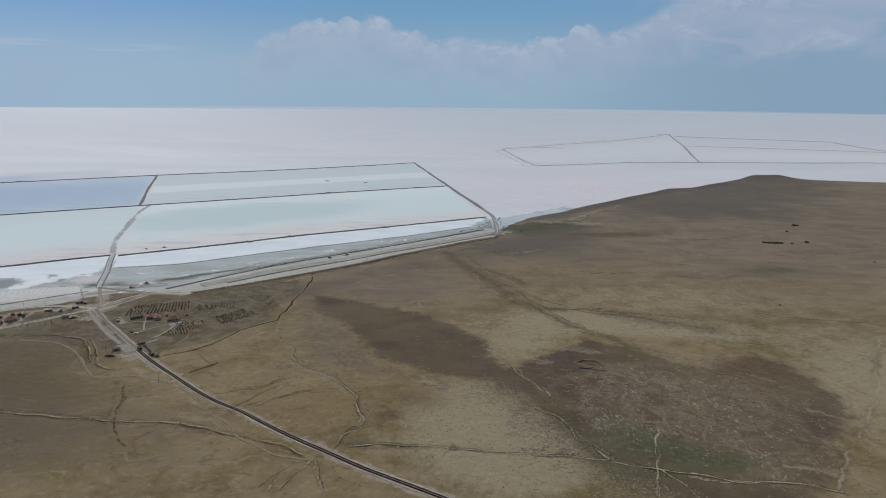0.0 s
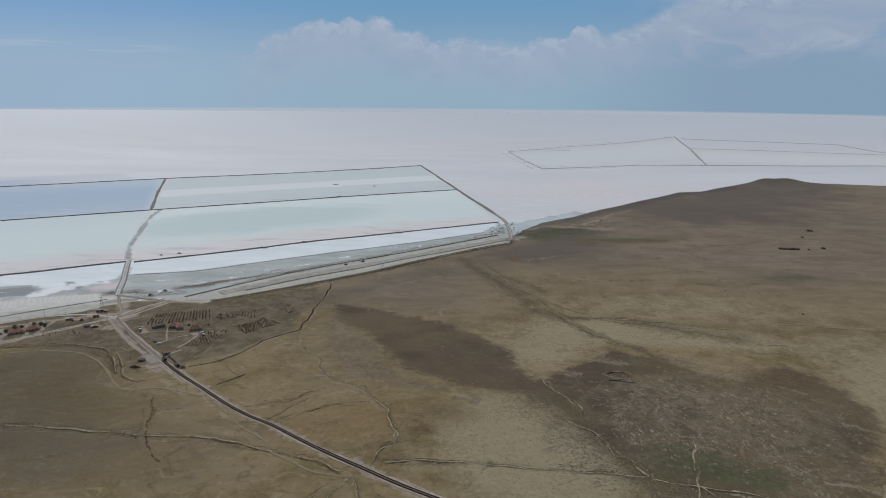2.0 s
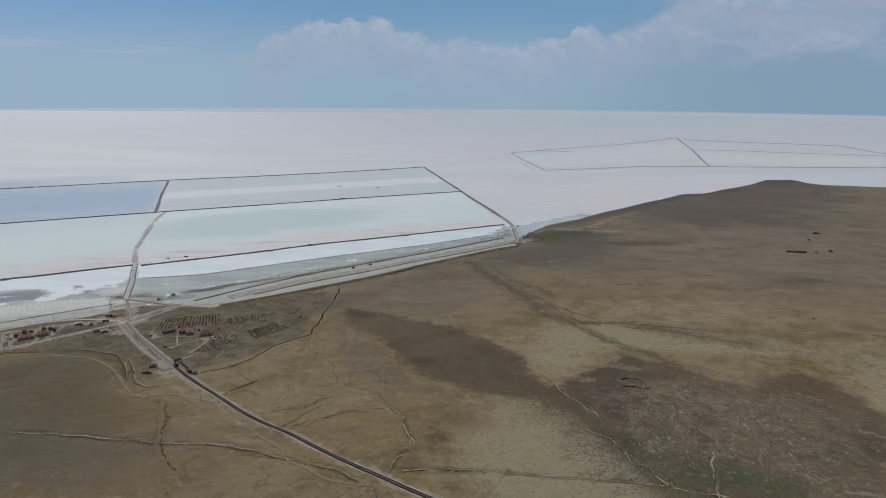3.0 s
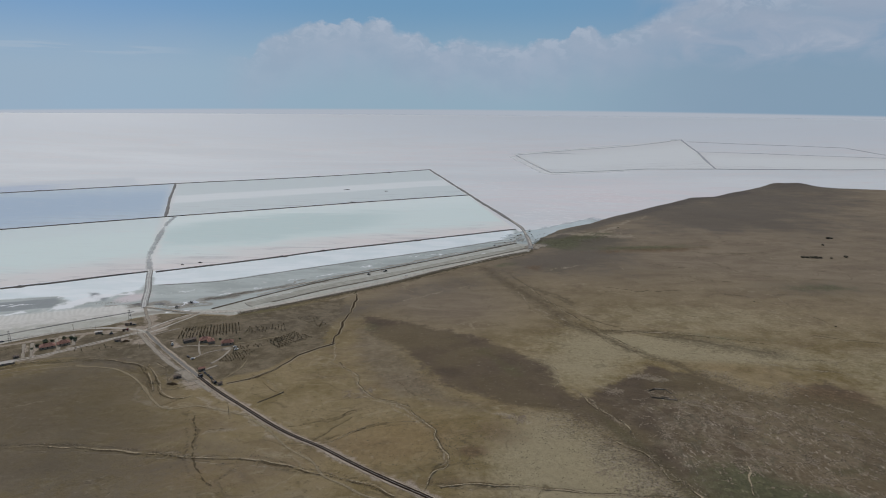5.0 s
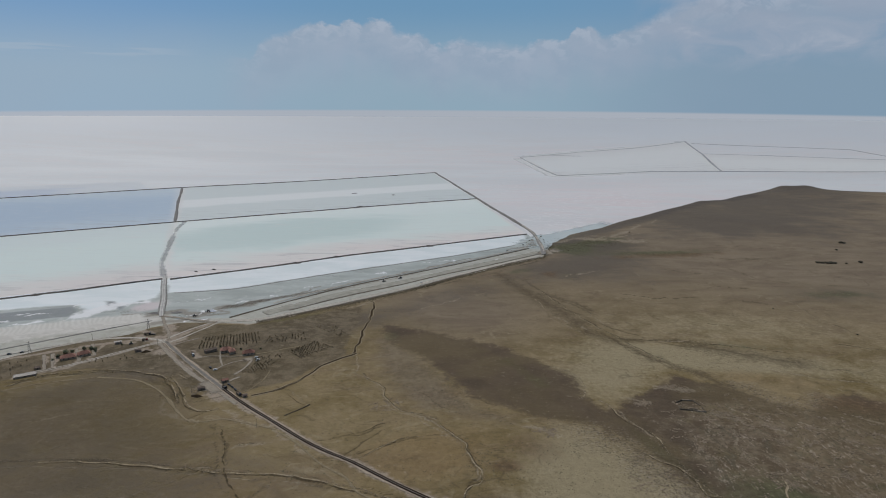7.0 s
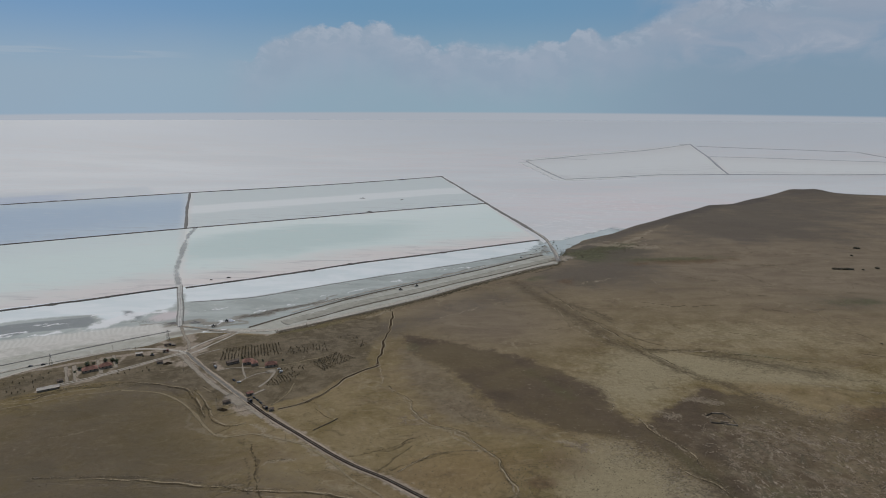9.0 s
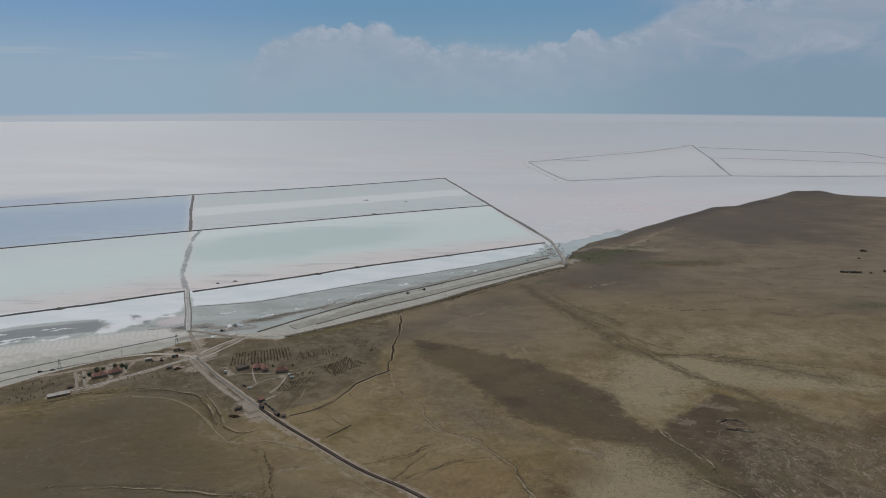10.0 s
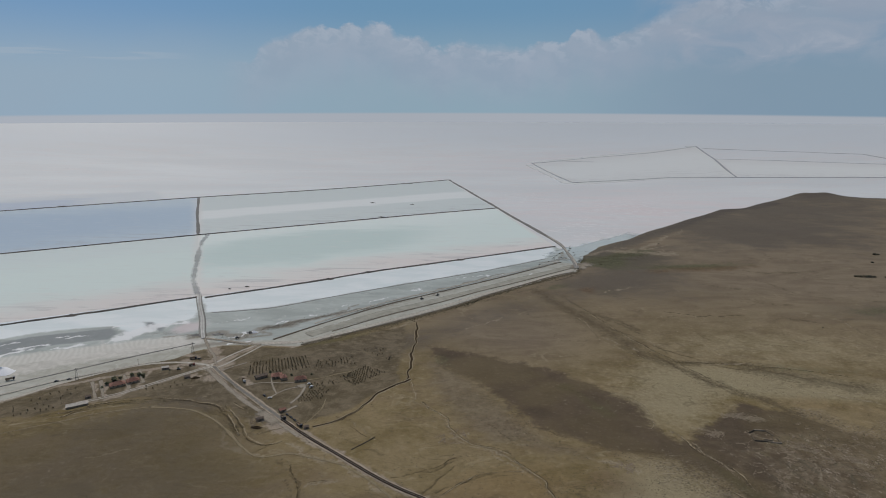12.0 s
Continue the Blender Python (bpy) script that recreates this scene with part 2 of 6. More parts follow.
    # greyish dark soil; on the hill the tone also carries haze in its colour
    c = lay("dark", n.mix(n.step(n.attribute("dark"), 0.9, 1.7), (0.104, 0.091, 0.074), (0.072, 0.066, 0.060)), 0.25, 0.95, 0.8, c)
    c = lay("verdure", n.mix(n.step(n3, 0.35, 0.65), (0.066, 0.073, 0.040), (0.108, 0.110, 0.060)), 0.2, 0.9, 0.75, c, 0.9)
    c = n.mix(n.step(n.math("ADD", n.attribute("rubbly"), torn), 0.30, 0.85, 0.0, 0.65), c, n.mix(n4, (0.22, 0.190, 0.135), (0.36, 0.315, 0.235)))
    c = lay("rust", n.mix(n.step(n3, 0.35, 0.65), (0.098, 0.066, 0.040), (0.150, 0.104, 0.062)), 0.25, 0.9, 0.7, c, 1.0)
    c = lay("field", n.mix(n.step(streak, 0.35, 0.65), (0.088, 0.072, 0.045), (0.122, 0.098, 0.062)), 0.15, 0.9, 0.58, c, 0.35)
    c = lay("soot", n.mix(n.step(n.math("ADD", n.math("MULTIPLY", n2, 0.5), n.math("MULTIPLY", blotch, 0.5)), 0.40, 0.60), (0.094, 0.078, 0.050), (0.164, 0.136, 0.092)), 0.15, 0.6, 0.9, c, 0.7)
    thrown = n.math("ADD", n.attribute("spill"), n.math("MULTIPLY", n.math("SUBTRACT", n3, 0.5), 1.0))
    c = n.mix(n.step(thrown, 0.10, 0.60, 0.0, 0.9), c, n.mix(n4, (0.232, 0.197, 0.152), (0.375, 0.325, 0.262)))
    # tussocks and bare scabs
    tuft = n.math("MULTIPLY", n.step(n4, 0.55, 0.68), n.step(n2, 0.42, 0.62))
    c = n.mix(n.math("MULTIPLY", tuft, n.math("SUBTRACT", 0.55, n.math("MULTIPLY", calm, 0.4))), c, (0.058, 0.050, 0.032))
    scab = n.math("MULTIPLY", n.math("MULTIPLY", n.step(n3, 0.60, 0.70), n.step(streak, 0.40, 0.65)), n.step(n.attribute("field"), 0.2, 0.7, 1.0, 0.15))
    c = n.mix(n.math("MULTIPLY", scab, n.math("SUBTRACT", 0.35, n.math("MULTIPLY", calm, 0.3))), c, (0.300, 0.258, 0.180))
    value = n.math("ADD", n.step(n3, 0.25, 0.75, -0.10, 0.08), n.step(n4, 0.25, 0.75, -0.18, 0.20))
    value = n.math("ADD", n.math("MULTIPLY", value, n.math("SUBTRACT", 1.0, n.math("MAXIMUM", n.math("MULTIPLY", calm, 0.6), n.step(n.attribute("heath"), 0.0, 0.4, 0.0, 0.55)))), 0.99)
    c = n.add("ShaderNodeHueSaturation", {"Color": c, "Value": value}).outputs[0]
    c = n.add("ShaderNodeMix", {0: 1.0, 6: c, 7: (1.05, 1.035, 1.035)}, data_type="RGBA", blend_type="MULTIPLY").outputs[2]
    relief = n.math("ADD", n.math("MULTIPLY", n3, 2.0), n.math("MULTIPLY", n4, 0.5))
    relief = n.math("MULTIPLY", relief, n.math("SUBTRACT", 1.0, n.math("MULTIPLY", calm, 0.6)))
    finish(n, c, 0.96, relief, 0.55, 0.8, spec=0.1)
    return m


def salt_material():
    m, n = material("salt_crust")
    p = where(n)
    n1 = n.noise(n.stretch(p, (0.0010, 0.0030, 0.003), 14), 1.0, 6.0, 0.58, 0.5)
    n2 = n.noise(n.stretch(p, (0.006, 0.016, 0.016), 10), 1.0, 6.0, 0.62, 0.6)
    n3 = n.noise(p, 0.09, 5.0, 0.65)
    c = n.mix(n.step(n1, 0.30, 0.70), (0.572, 0.594, 0.588), (0.638, 0.663, 0.655))
    c = n.mix(n.step(n2, 0.46, 0.70, 0.0, 0.6), c, (0.636, 0.596, 0.572))
    c = n.mix(n.math("MULTIPLY", n.attribute("pink"), n.step(n2, 0.30, 0.62, 0.25, 0.75)), c, (0.676, 0.606, 0.592))
    c = n.mix(n.math("MULTIPLY", n.attribute("bright"), n.step(n1, 0.30, 0.62, 0.3, 0.9)), c, (0.690, 0.712, 0.700))
    speck = n.noise(n.stretch(p, (0.030, 0.055, 0.05), 20), 1.0, 5.0, 0.66, 1.2)
    crack = n.noise(n.stretch(p, (0.010, 0.030, 0.03), -25), 1.0, 5.0, 0.62, 1.0)
    thin = n.step(n.math("ABSOLUTE", n.math("SUBTRACT", crack, 0.5)), 0.0, 0.014, 0.5, 0.0)
    c = n.mix(n.math("MULTIPLY", thin, n.step(n2, 0.40, 0.60)), c, (0.505, 0.520, 0.520))
    c = n.mix(n.math("MULTIPLY", n.attribute("flecks"), n.step(speck, 0.54, 0.62, 0.0, 0.8)), c, (0.770, 0.770, 0.755))
    c = n.mix(n.math("MULTIPLY", n.attribute("flecks"), n.step(speck, 0.32, 0.44, 0.45, 0.0)), c, (0.520, 0.500, 0.480))
    c = n.mix(n.step(n2, 0.22, 0.44, 0.45, 0.0), c, (0.58, 0.59, 0.580))
    c = n.mix(n.step(n3, 0.55, 0.75, 0.0, 0.15), c, (0.72, 0.71, 0.70))
    # distance haze put into the crust's colour towards the far rim
    far_haze = n.math("ADD", n.attribute("rim"), n.math("MULTIPLY", n.math("SUBTRACT", n1, 0.5), 0.9))
    c = n.mix(n.step(far_haze, 0.15, 1.0, 0.0, 0.8), c, (0.555, 0.600, 0.622))
    finish(n, c, 0.5, n3, 0.05, 0.3, spec=0.35)
    return m


def pan_material(name, near, middle, far, rim=(0.74, 0.70, 0.69), tint=None, rough=0.45, wave=0.10, low=(0.0, 0.30), high=(0.55, 0.9), thin=False):
    """Brine over salt: three tones from the pan's near side to its far side, and a crusted rim."""
    m, n = material(name)
    uv = n.add("ShaderNodeUVMap").outputs[0]
    p = where(n)
    s = n.add("ShaderNodeSeparateXYZ", {0: uv})
    u, v = s.outputs[0], s.outputs[1]
    n1 = n.noise(n.stretch(p, (0.004, 0.012, 0.01), 30), 1.0, 5.0, 0.6, 0.8)
    n2 = n.noise(n.stretch(p, (0.02, 0.05, 0.05), 30), 1.0, 5.0, 0.62, 0.5)
    vv = n.math("ADD", v, n.math("MULTIPLY", n.math("SUBTRACT", n1, 0.5), wave * 4))
    c = n.mix(n.step(vv, *low), near, middle)
    c = n.mix(n.step(vv, *high), c, far)
    if tint:
        color, (cu, cv), (ru, rv) = tint
        du = n.math("DIVIDE", n.math("SUBTRACT", u, cu), ru)
        dv = n.math("DIVIDE", n.math("SUBTRACT", vv, cv), rv)
        d = n.math("SQRT", n.math("ADD", n.math("MULTIPLY", du, du), n.math("MULTIPLY", dv, dv)))
        c = n.mix(n.step(d, 0.55, 1.1, 0.9, 0.0), c, color)
    c = n.mix(n.step(n2, 0.52, 0.75, 0.0, 0.30), c, rim)
    smear = n.noise(n.stretch(p, (0.010, 0.055, 0.05), 31), 1.0, 5.0, 0.66, 0.7)
    c = n.mix(n.math("MULTIPLY", n.step(smear, 0.50, 0.68, 0.0, 0.55), n.step(v, 0.03, 0.30, 1.0, 0.12)), c, (0.36, 0.35, 0.345))
    if thin:  # a sheet of brine that dries out towards its outer sides
        dry = n.math("MAXIMUM", n.step(n.math("ADD", u, n.math("MULTIPLY", n.math("SUBTRACT", n1, 0.5), 0.5)), 0.70, 0.95), n.step(n.math("ADD", v, n.math("MULTIPLY", n.math("SUBTRACT", n1, 0.5), 1.2)), 0.30, 0.85))
        c = n.mix(dry, c, (0.612, 0.632, 0.622))
    edge = n.math("MINIMUM", n.math("MINIMUM", u, n.math("SUBTRACT", 1.0, u)), n.math("MINIMUM", v, n.math("SUBTRACT", 1.0, v)))
    edge = n.math("ADD", edge, n.math("MULTIPLY", n.math("SUBTRACT", n2, 0.5), 0.03))
    c = n.mix(n.step(edge, 0.0, 0.02, 0.7, 0.0), c, rim)
    finish(n, c, rough, n2, 0.04, 0.2, spec=0.15)
    return m


def strip_material(name, dark, light, ragged=0.5, scale=0.25, most=1.0, rough=0.9, ruts=0.0):
    """A worn way whose edges break up into the ground beside it."""
    m, n = material(name)
    p = where(n)
    across = n.attribute("across")
    n1, n2 = n.noise(p, scale, 4.0, 0.6), n.noise(p, scale * 6, 4.0, 0.65)
    n0 = n.noise(p, scale * 0.15, 3.0, 0.6)
    c = n.mix(n.step(n1, 0.32, 0.68), dark, light)
    c = n.mix(n.step(n2, 0.5, 0.75, 0.0, 0.35), c, dark)
    if ruts:
        band = n.math("ABSOLUTE", n.math("SUBTRACT", across, 0.5))
        c = n.mix(n.step(band, 0.0, 0.22, ruts, 0.0), c, tuple(v * 1.25 for v in light))
        c = n.mix(n.step(across, 0.0, 0.22, ruts * 0.8, 0.0), c, tuple(v * 0.7 for v in dark))
    fade = n.math("ADD", across, n.math("MULTIPLY", n.math("SUBTRACT", n1, 0.5), ragged * 2.2))
    fade = n.math("ADD", fade, n.math("MULTIPLY", n.math("SUBTRACT", n0, 0.48), ragged * 2.6))
    fade = n.math("MAXIMUM", fade, n.math("ADD", n.attribute("end"), n.math("MULTIPLY", n.math("SUBTRACT", n1, 0.5), 0.5)))
    cover = n.step(fade, 1.0 - 0.7 * ragged, 1.0, most, 0.0) if ragged else None
    finish(n, c, rough, n2, 0.3, 0.1, cover=cover, spec=0.05)
    return m


def torn_material(name, dark, light, most):
    """A worn, washed or painted-shade line that comes and goes: crumbs and gaps at two scales, thinning to its sides
    and ends.
    """
    m, n = material(name)
    p = where(n)
    fine, mid, long = n.noise(n.stretch(p, (1.0, 0.6, 1.0), 8), 0.75, 3.0, 0.65, 0.3), n.noise(p, 0.20, 3.0, 0.6), n.noise(p, 0.035, 3.0, 0.6)
    c = n.mix(n.step(n.noise(p, 1.6, 3.0), 0.35, 0.65), dark, light)
    edge = n.math("MAXIMUM", n.attribute("across"), n.attribute("end"))
    there = n.math("SUBTRACT", n.math("ADD", n.math("ADD", n.math("MULTIPLY", fine, 0.9), n.math("MULTIPLY", mid, 0.7)), n.math("MULTIPLY", long, 0.8)), n.math("MULTIPLY", edge, 0.40))
    finish(n, c, 0.97, fine, 0.4, 0.2, cover=n.step(there, 0.92, 1.20, 0.0, most), spec=0.05)
    return m


STEPPE, SALT = land_material(), salt_material()
ASPHALT = strip_material("asphalt", (0.022, 0.015, 0.011), (0.038, 0.028, 0.021), 0.0, 0.4, rough=1.0, ruts=0.1)
GRAVEL = strip_material("pale_gravel", (0.25, 0.220, 0.176), (0.375, 0.338, 0.276), 0.55, 0.6, 0.9)
SHOULDER = strip_material("gravel_shoulder", (0.28, 0.235, 0.178), (0.43, 0.370, 0.292), 0.45, 0.5)
SALTROAD = strip_material("salt_dusted_gravel", (0.35, 0.325, 0.275), (0.49, 0.462, 0.405), 0.40, 0.3, ruts=0.3)
MUD = strip_material("dried_brine_mud", (0.36, 0.36, 0.34), (0.50, 0.50, 0.475), 0.45, 0.05, ruts=0.5)
DIRT = strip_material("bare_dirt", (0.22, 0.18, 0.112), (0.34, 0.285, 0.19), 0.6, 0.5, 0.75)
BANK = plain("dark_earth_bank", (0.072, 0.065, 0.057), (0.145, 0.132, 0.116), 0.25, 0.95)
BANKBROWN = plain("brown_earth_bank", (0.10, 0.085, 0.062), (0.20, 0.172, 0.13), 0.3, 0.95)
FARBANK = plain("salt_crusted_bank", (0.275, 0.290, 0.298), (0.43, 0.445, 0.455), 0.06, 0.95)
BANKPALE = plain("salt_stained_bank", (0.15, 0.146, 0.136), (0.275, 0.268, 0.25), 0.15, 0.95)
# ditch soil kept very dark so its colour carries the trough's shade
DITCHSOIL = plain("ditch_soil", (0.032, 0.023, 0.014), (0.072, 0.054, 0.033), 0.4, 0.98, spec=0.05)
STONE = plain("pale_rubble", (0.20, 0.160, 0.112), (0.37, 0.305, 0.222), 0.8, 0.95)
DARKSTONE = plain("dark_fieldstone", (0.075, 0.062, 0.045), (0.150, 0.125, 0.092), 0.8, 0.95)
SCRUB = plain("dry_scrub", (0.070, 0.060, 0.034), (0.115, 0.098, 0.058), 1.5, 0.9)
LEAF = plain("dusty_leaves", (0.078, 0.086, 0.046), (0.150, 0.158, 0.090), 2.5, 0.8)
BARK = plain("grey_bark", (0.06, 0.05, 0.04), (0.14, 0.12, 0.09), 6.0, 0.95)
TILE = plain("red_roof_tile", (0.185, 0.092, 0.066), (0.290, 0.150, 0.112), 1.2, 0.85)
PLASTER = plain("stained_plaster", (0.34, 0.26, 0.18), (0.48, 0.38, 0.275), 0.9, 0.9)
WALLDARK = plain("brown_block_wall", (0.22, 0.165, 0.115), (0.33, 0.255, 0.185), 0.9, 0.9)
SHEET = plain("pale_sheet_roof", (0.36, 0.33, 0.285), (0.51, 0.475, 0.42), 0.8, 0.6)
RUST = plain("brown_sheet_roof", (0.10, 0.075, 0.06), (0.18, 0.14, 0.11), 1.0, 0.8)
STEEL = plain("dark_galvanised_steel", (0.05, 0.052, 0.055), (0.12, 0.12, 0.12), 3.0, 0.6, metal=0.4)
WOOD = plain("weathered_wood", (0.09, 0.075, 0.06), (0.18, 0.155, 0.125), 5.0, 0.9)
GLASS = plain("dark_glass", (0.012, 0.013, 0.014), (0.022, 0.023, 0.025), 2.0, 0.3, 0.0, spec=0.2)
RUBBER = plain("black_rubber", (0.012, 0.012, 0.012), (0.025, 0.025, 0.025), 4.0, 0.9)
PAINTWHITE = plain("white_car_paint", (0.62, 0.62, 0.60), (0.74, 0.74, 0.72), 2.0, 0.35, 0.02, spec=0.5)
PAINTDARK = plain("dark_car_paint", (0.022, 0.024, 0.028), (0.040, 0.042, 0.046), 2.0, 0.35, 0.02, spec=0.5)
PAINTRED = plain("dull_red_paint", (0.16, 0.040, 0.028), (0.24, 0.060, 0.042), 2.0, 0.45, 0.02, spec=0.5)
DUSTY = strip_material("dust_covered_asphalt", (0.145, 0.136, 0.12), (0.225, 0.214, 0.19), 0.12, 0.3, ruts=0.4)
TRAMPLED = strip_material("trampled_grey_salt", (0.30, 0.315, 0.315), (0.48, 0.495, 0.49), 1.0, 0.03, 0.5)

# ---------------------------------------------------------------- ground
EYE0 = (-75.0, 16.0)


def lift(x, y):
    """The far plain, bent up into a bowl to fit the camera's view."""
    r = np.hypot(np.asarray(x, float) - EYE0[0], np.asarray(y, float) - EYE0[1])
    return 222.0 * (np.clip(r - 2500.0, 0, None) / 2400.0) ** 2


def along_sight(x, y):
    """A far level place, slid along the camera's sight line onto the raised plain."""
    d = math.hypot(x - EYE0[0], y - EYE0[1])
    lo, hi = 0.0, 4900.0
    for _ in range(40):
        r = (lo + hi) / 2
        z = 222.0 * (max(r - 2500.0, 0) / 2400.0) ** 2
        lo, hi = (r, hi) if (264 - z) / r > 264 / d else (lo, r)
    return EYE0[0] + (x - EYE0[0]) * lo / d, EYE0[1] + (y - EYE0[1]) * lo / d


def inside_distance(x, y, poly):
    """Metres from the outline of a polygon, positive inside."""
    px, py = np.array(poly, float).T
    qx, qy = np.roll(px, -1), np.roll(py, -1)
    best, inner = np.full(x.shape, 1e18), np.zeros(x.shape, bool)
    for ax, ay, bx, by in zip(px, py, qx, qy):
        ex, ey = bx - ax, by - ay
        k = np.clip(((x - ax) * ex + (y - ay) * ey) / (ex * ex + ey * ey), 0, 1)
        best = np.minimum(best, (x - ax - k * ex) ** 2 + (y - ay - k * ey) ** 2)
        if ay != by:
            inner ^= ((ay > y) != (by > y)) & (x < ex * (y - ay) / (by - ay) + ax)
    return np.where(inner, 1, -1) * np.sqrt(best)


SHORE = [(-4900, -2300), (-1200, 200), (-640, 580), (-596, 620), (-568, 656), (-529, 690), (-497, 708), (-474, 722), (-458, 746), (-432, 766), (-379, 767), (-335, 764),
         (-257, 825), (-155, 910), (-93, 973), (-17, 1043), (38, 1096), (95, 1138), (134, 1268), (195, 1358), (277, 1437), (376, 1550), (488, 1672), (618, 1812),
         (705, 1905), (783, 1930), (899, 2040), (1090, 2215), (1235, 2270), (1330, 2170), (1480, 2130), (2600, 2050), (4900, 1700), (4900, -4900), (-4900, -4900)]


def swell(x, y, cx, cy, rx, ry, turn=0.0):
    c, s = math.cos(radians(turn)), math.sin(radians(turn))
    u, v = ((x - cx) * c + (y - cy) * s) / rx, (-(x - cx) * s + (y - cy) * c) / ry
    return np.exp(-u * u - v * v)


def lattice(x, y, seed):
    """Smooth value noise, -1 to 1."""
    ix, iy = np.floor(x).astype(np.int64), np.floor(y).astype(np.int64)
    fx, fy = x - ix, y - iy
    fx, fy = fx * fx * (3 - 2 * fx), fy * fy * (3 - 2 * fy)

    def corner(a, b):
        h = (a * 374761393 + b * 668265263 + seed * 974634777) & 0xFFFFFFFF
        h = ((h ^ (h >> 13)) * 1274126177) & 0xFFFFFFFF
        return ((h ^ (h >> 16)) & 0xFFFF) / 32767.5 - 1

    low = corner(ix, iy) * (1 - fx) + corner(ix + 1, iy) * fx
    high = corner(ix, iy + 1) * (1 - fx) + corner(ix + 1, iy + 1) * fx
    return low * (1 - fy) + high * fy


def cloudy(x, y, size, seed, octaves=4):
    out, amp, total = 0.0, 1.0, 0.0
    for k in range(octaves):
        out = out + amp * lattice(x / size + 17.3 * k, y / size - 9.1 * k, seed + k)
        total, amp, size = total + amp, amp * 0.55, size * 0.48
    return out / total


def painted(x, y, lines, wander, seed):
    """How deep each place lies inside wandering lines of (width, points): 1 on the line, 0 at its edge."""
    wx, wy = x + wander * cloudy(x, y, 14, seed), y + wander * cloudy(x, y, 14, seed + 50)
    out = np.zeros(x.shape)
    for width, points in lines:
        p = np.array(points, float)
        near = np.flatnonzero((x > p[:, 0].min() - width - 20) & (x < p[:, 0].max() + width + 20) & (y > p[:, 1].min() - width - 20) & (y < p[:, 1].max() + width + 20))
        if not len(near):
            continue
        qx, qy, best = wx[near], wy[near], np.full(len(near), 1e9)
        for (ax, ay), (bx, by) in zip(p[:-1], p[1:]):
            ex, ey = bx - ax, by - ay
            k = np.clip(((qx - ax) * ex + (qy - ay) * ey) / (ex * ex + ey * ey), 0, 1)
            best = np.minimum(best, np.hypot(qx - ax - k * ex, qy - ay - k * ey))
        out[near] = np.maximum(out[near], np.clip(1 - best / (width * 0.5), 0, 1))
    return out


def land_height(x, y):
    x, y = np.asarray(x, float), np.asarray(y, float)
    d = inside_distance(x, y, SHORE)
    d = d + np.clip((y - 1150) / 200, 0, 1) * (1.5 * np.sin(x / 47 + y / 61) + 2.5 * np.sin(x / 97 - y / 71))
    g = np.clip(d, 0, None)
    z = 1.8 * (1 - np.exp(-g / 12))
    z += (1 - np.exp(-g / 90)) * (8 * swell(x, y, -60, 450, 260, 220) + 15 * swell(x, y, 1130, 2130, 170, 110) + 10 * swell(x, y, 1180, 2200, 70, 60) + 6 * swell(x, y, 1450, 1950, 420, 260)
                                  + 5 * swell(x, y, 700, 1500, 260, 420, -40))
    z += (1 - np.exp(-g / 12)) * (10 * swell(x, y, 1108, 2182, 42, 40) + 6 * swell(x, y, 1190, 2190, 36, 40) - 3 * swell(x, y, 1270, 2170, 50, 60))
    z += (1 - np.exp(-g / 60)) * (0.5 * np.sin(x / 31 + 1.3 * np.sin(y / 47)) * np.sin(y / 38 + x / 120) + 0.8 * np.sin(x / 83 + y / 61))
    z += (1 - np.exp(-g / 30)) * 0.35 * cloudy(x, y, 26, 21, 2) * np.clip((1500 - y) / 500, 0, 1)
    z += (1 - np.exp(-g / 20)) * np.clip((y - 1500) / 300, 0, 1) * 0.9 * cloudy(x, y, 34, 23, 3)
    return np.where(d > 0, z, d * 0.25 - 0.05)


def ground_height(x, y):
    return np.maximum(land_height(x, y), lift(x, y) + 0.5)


def mesh_of(name, verts, faces, mat, smooth=False):
    me = bpy.data.meshes.new(name)
    me.from_pydata([tuple(map(float, v)) for v in verts], [], faces)
    me.materials.append(mat)
    if smooth:
        me.shade_smooth()
    return me


def floats(me, name, values):
    me.attributes.new(name, "FLOAT", "POINT").data.foreach_set("value", np.asarray(values, np.float32).ravel())


# the salt plain, one round sheet
rings = np.concatenate([np.linspace(0, 900, 7)[1:], np.linspace(930, 2470, 45), np.linspace(2500, 4900, 61)])
turns = np.linspace(0, 2 * math.pi, 361)[:-1]
vx = np.concatenate([[0], np.outer(rings, np.cos(turns)).ravel()]) + EYE0[0]
vy = np.concatenate([[0], np.outer(rings, np.sin(turns)).ravel()]) + EYE0[1]
na = len(turns)
faces = [(0, 1 + k, 1 + (k + 1) % na) for k in range(na)]
faces += [(1 + i * na + k, 1 + (i + 1) * na + k, 1 + (i + 1) * na + (k + 1) % na, 1 + i * na + (k + 1) % na) for i in range(len(rings) - 1) for k in range(na)]
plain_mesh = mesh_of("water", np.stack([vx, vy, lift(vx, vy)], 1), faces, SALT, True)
# grows with distance; drives the haze tone in the salt colour
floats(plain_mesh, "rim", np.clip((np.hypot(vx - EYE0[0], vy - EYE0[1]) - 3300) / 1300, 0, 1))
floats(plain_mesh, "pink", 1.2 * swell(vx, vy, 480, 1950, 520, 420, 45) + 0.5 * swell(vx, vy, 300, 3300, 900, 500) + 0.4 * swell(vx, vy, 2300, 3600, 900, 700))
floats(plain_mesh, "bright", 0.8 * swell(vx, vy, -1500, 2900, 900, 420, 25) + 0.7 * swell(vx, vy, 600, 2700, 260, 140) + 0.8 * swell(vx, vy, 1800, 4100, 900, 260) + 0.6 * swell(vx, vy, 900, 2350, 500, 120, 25))
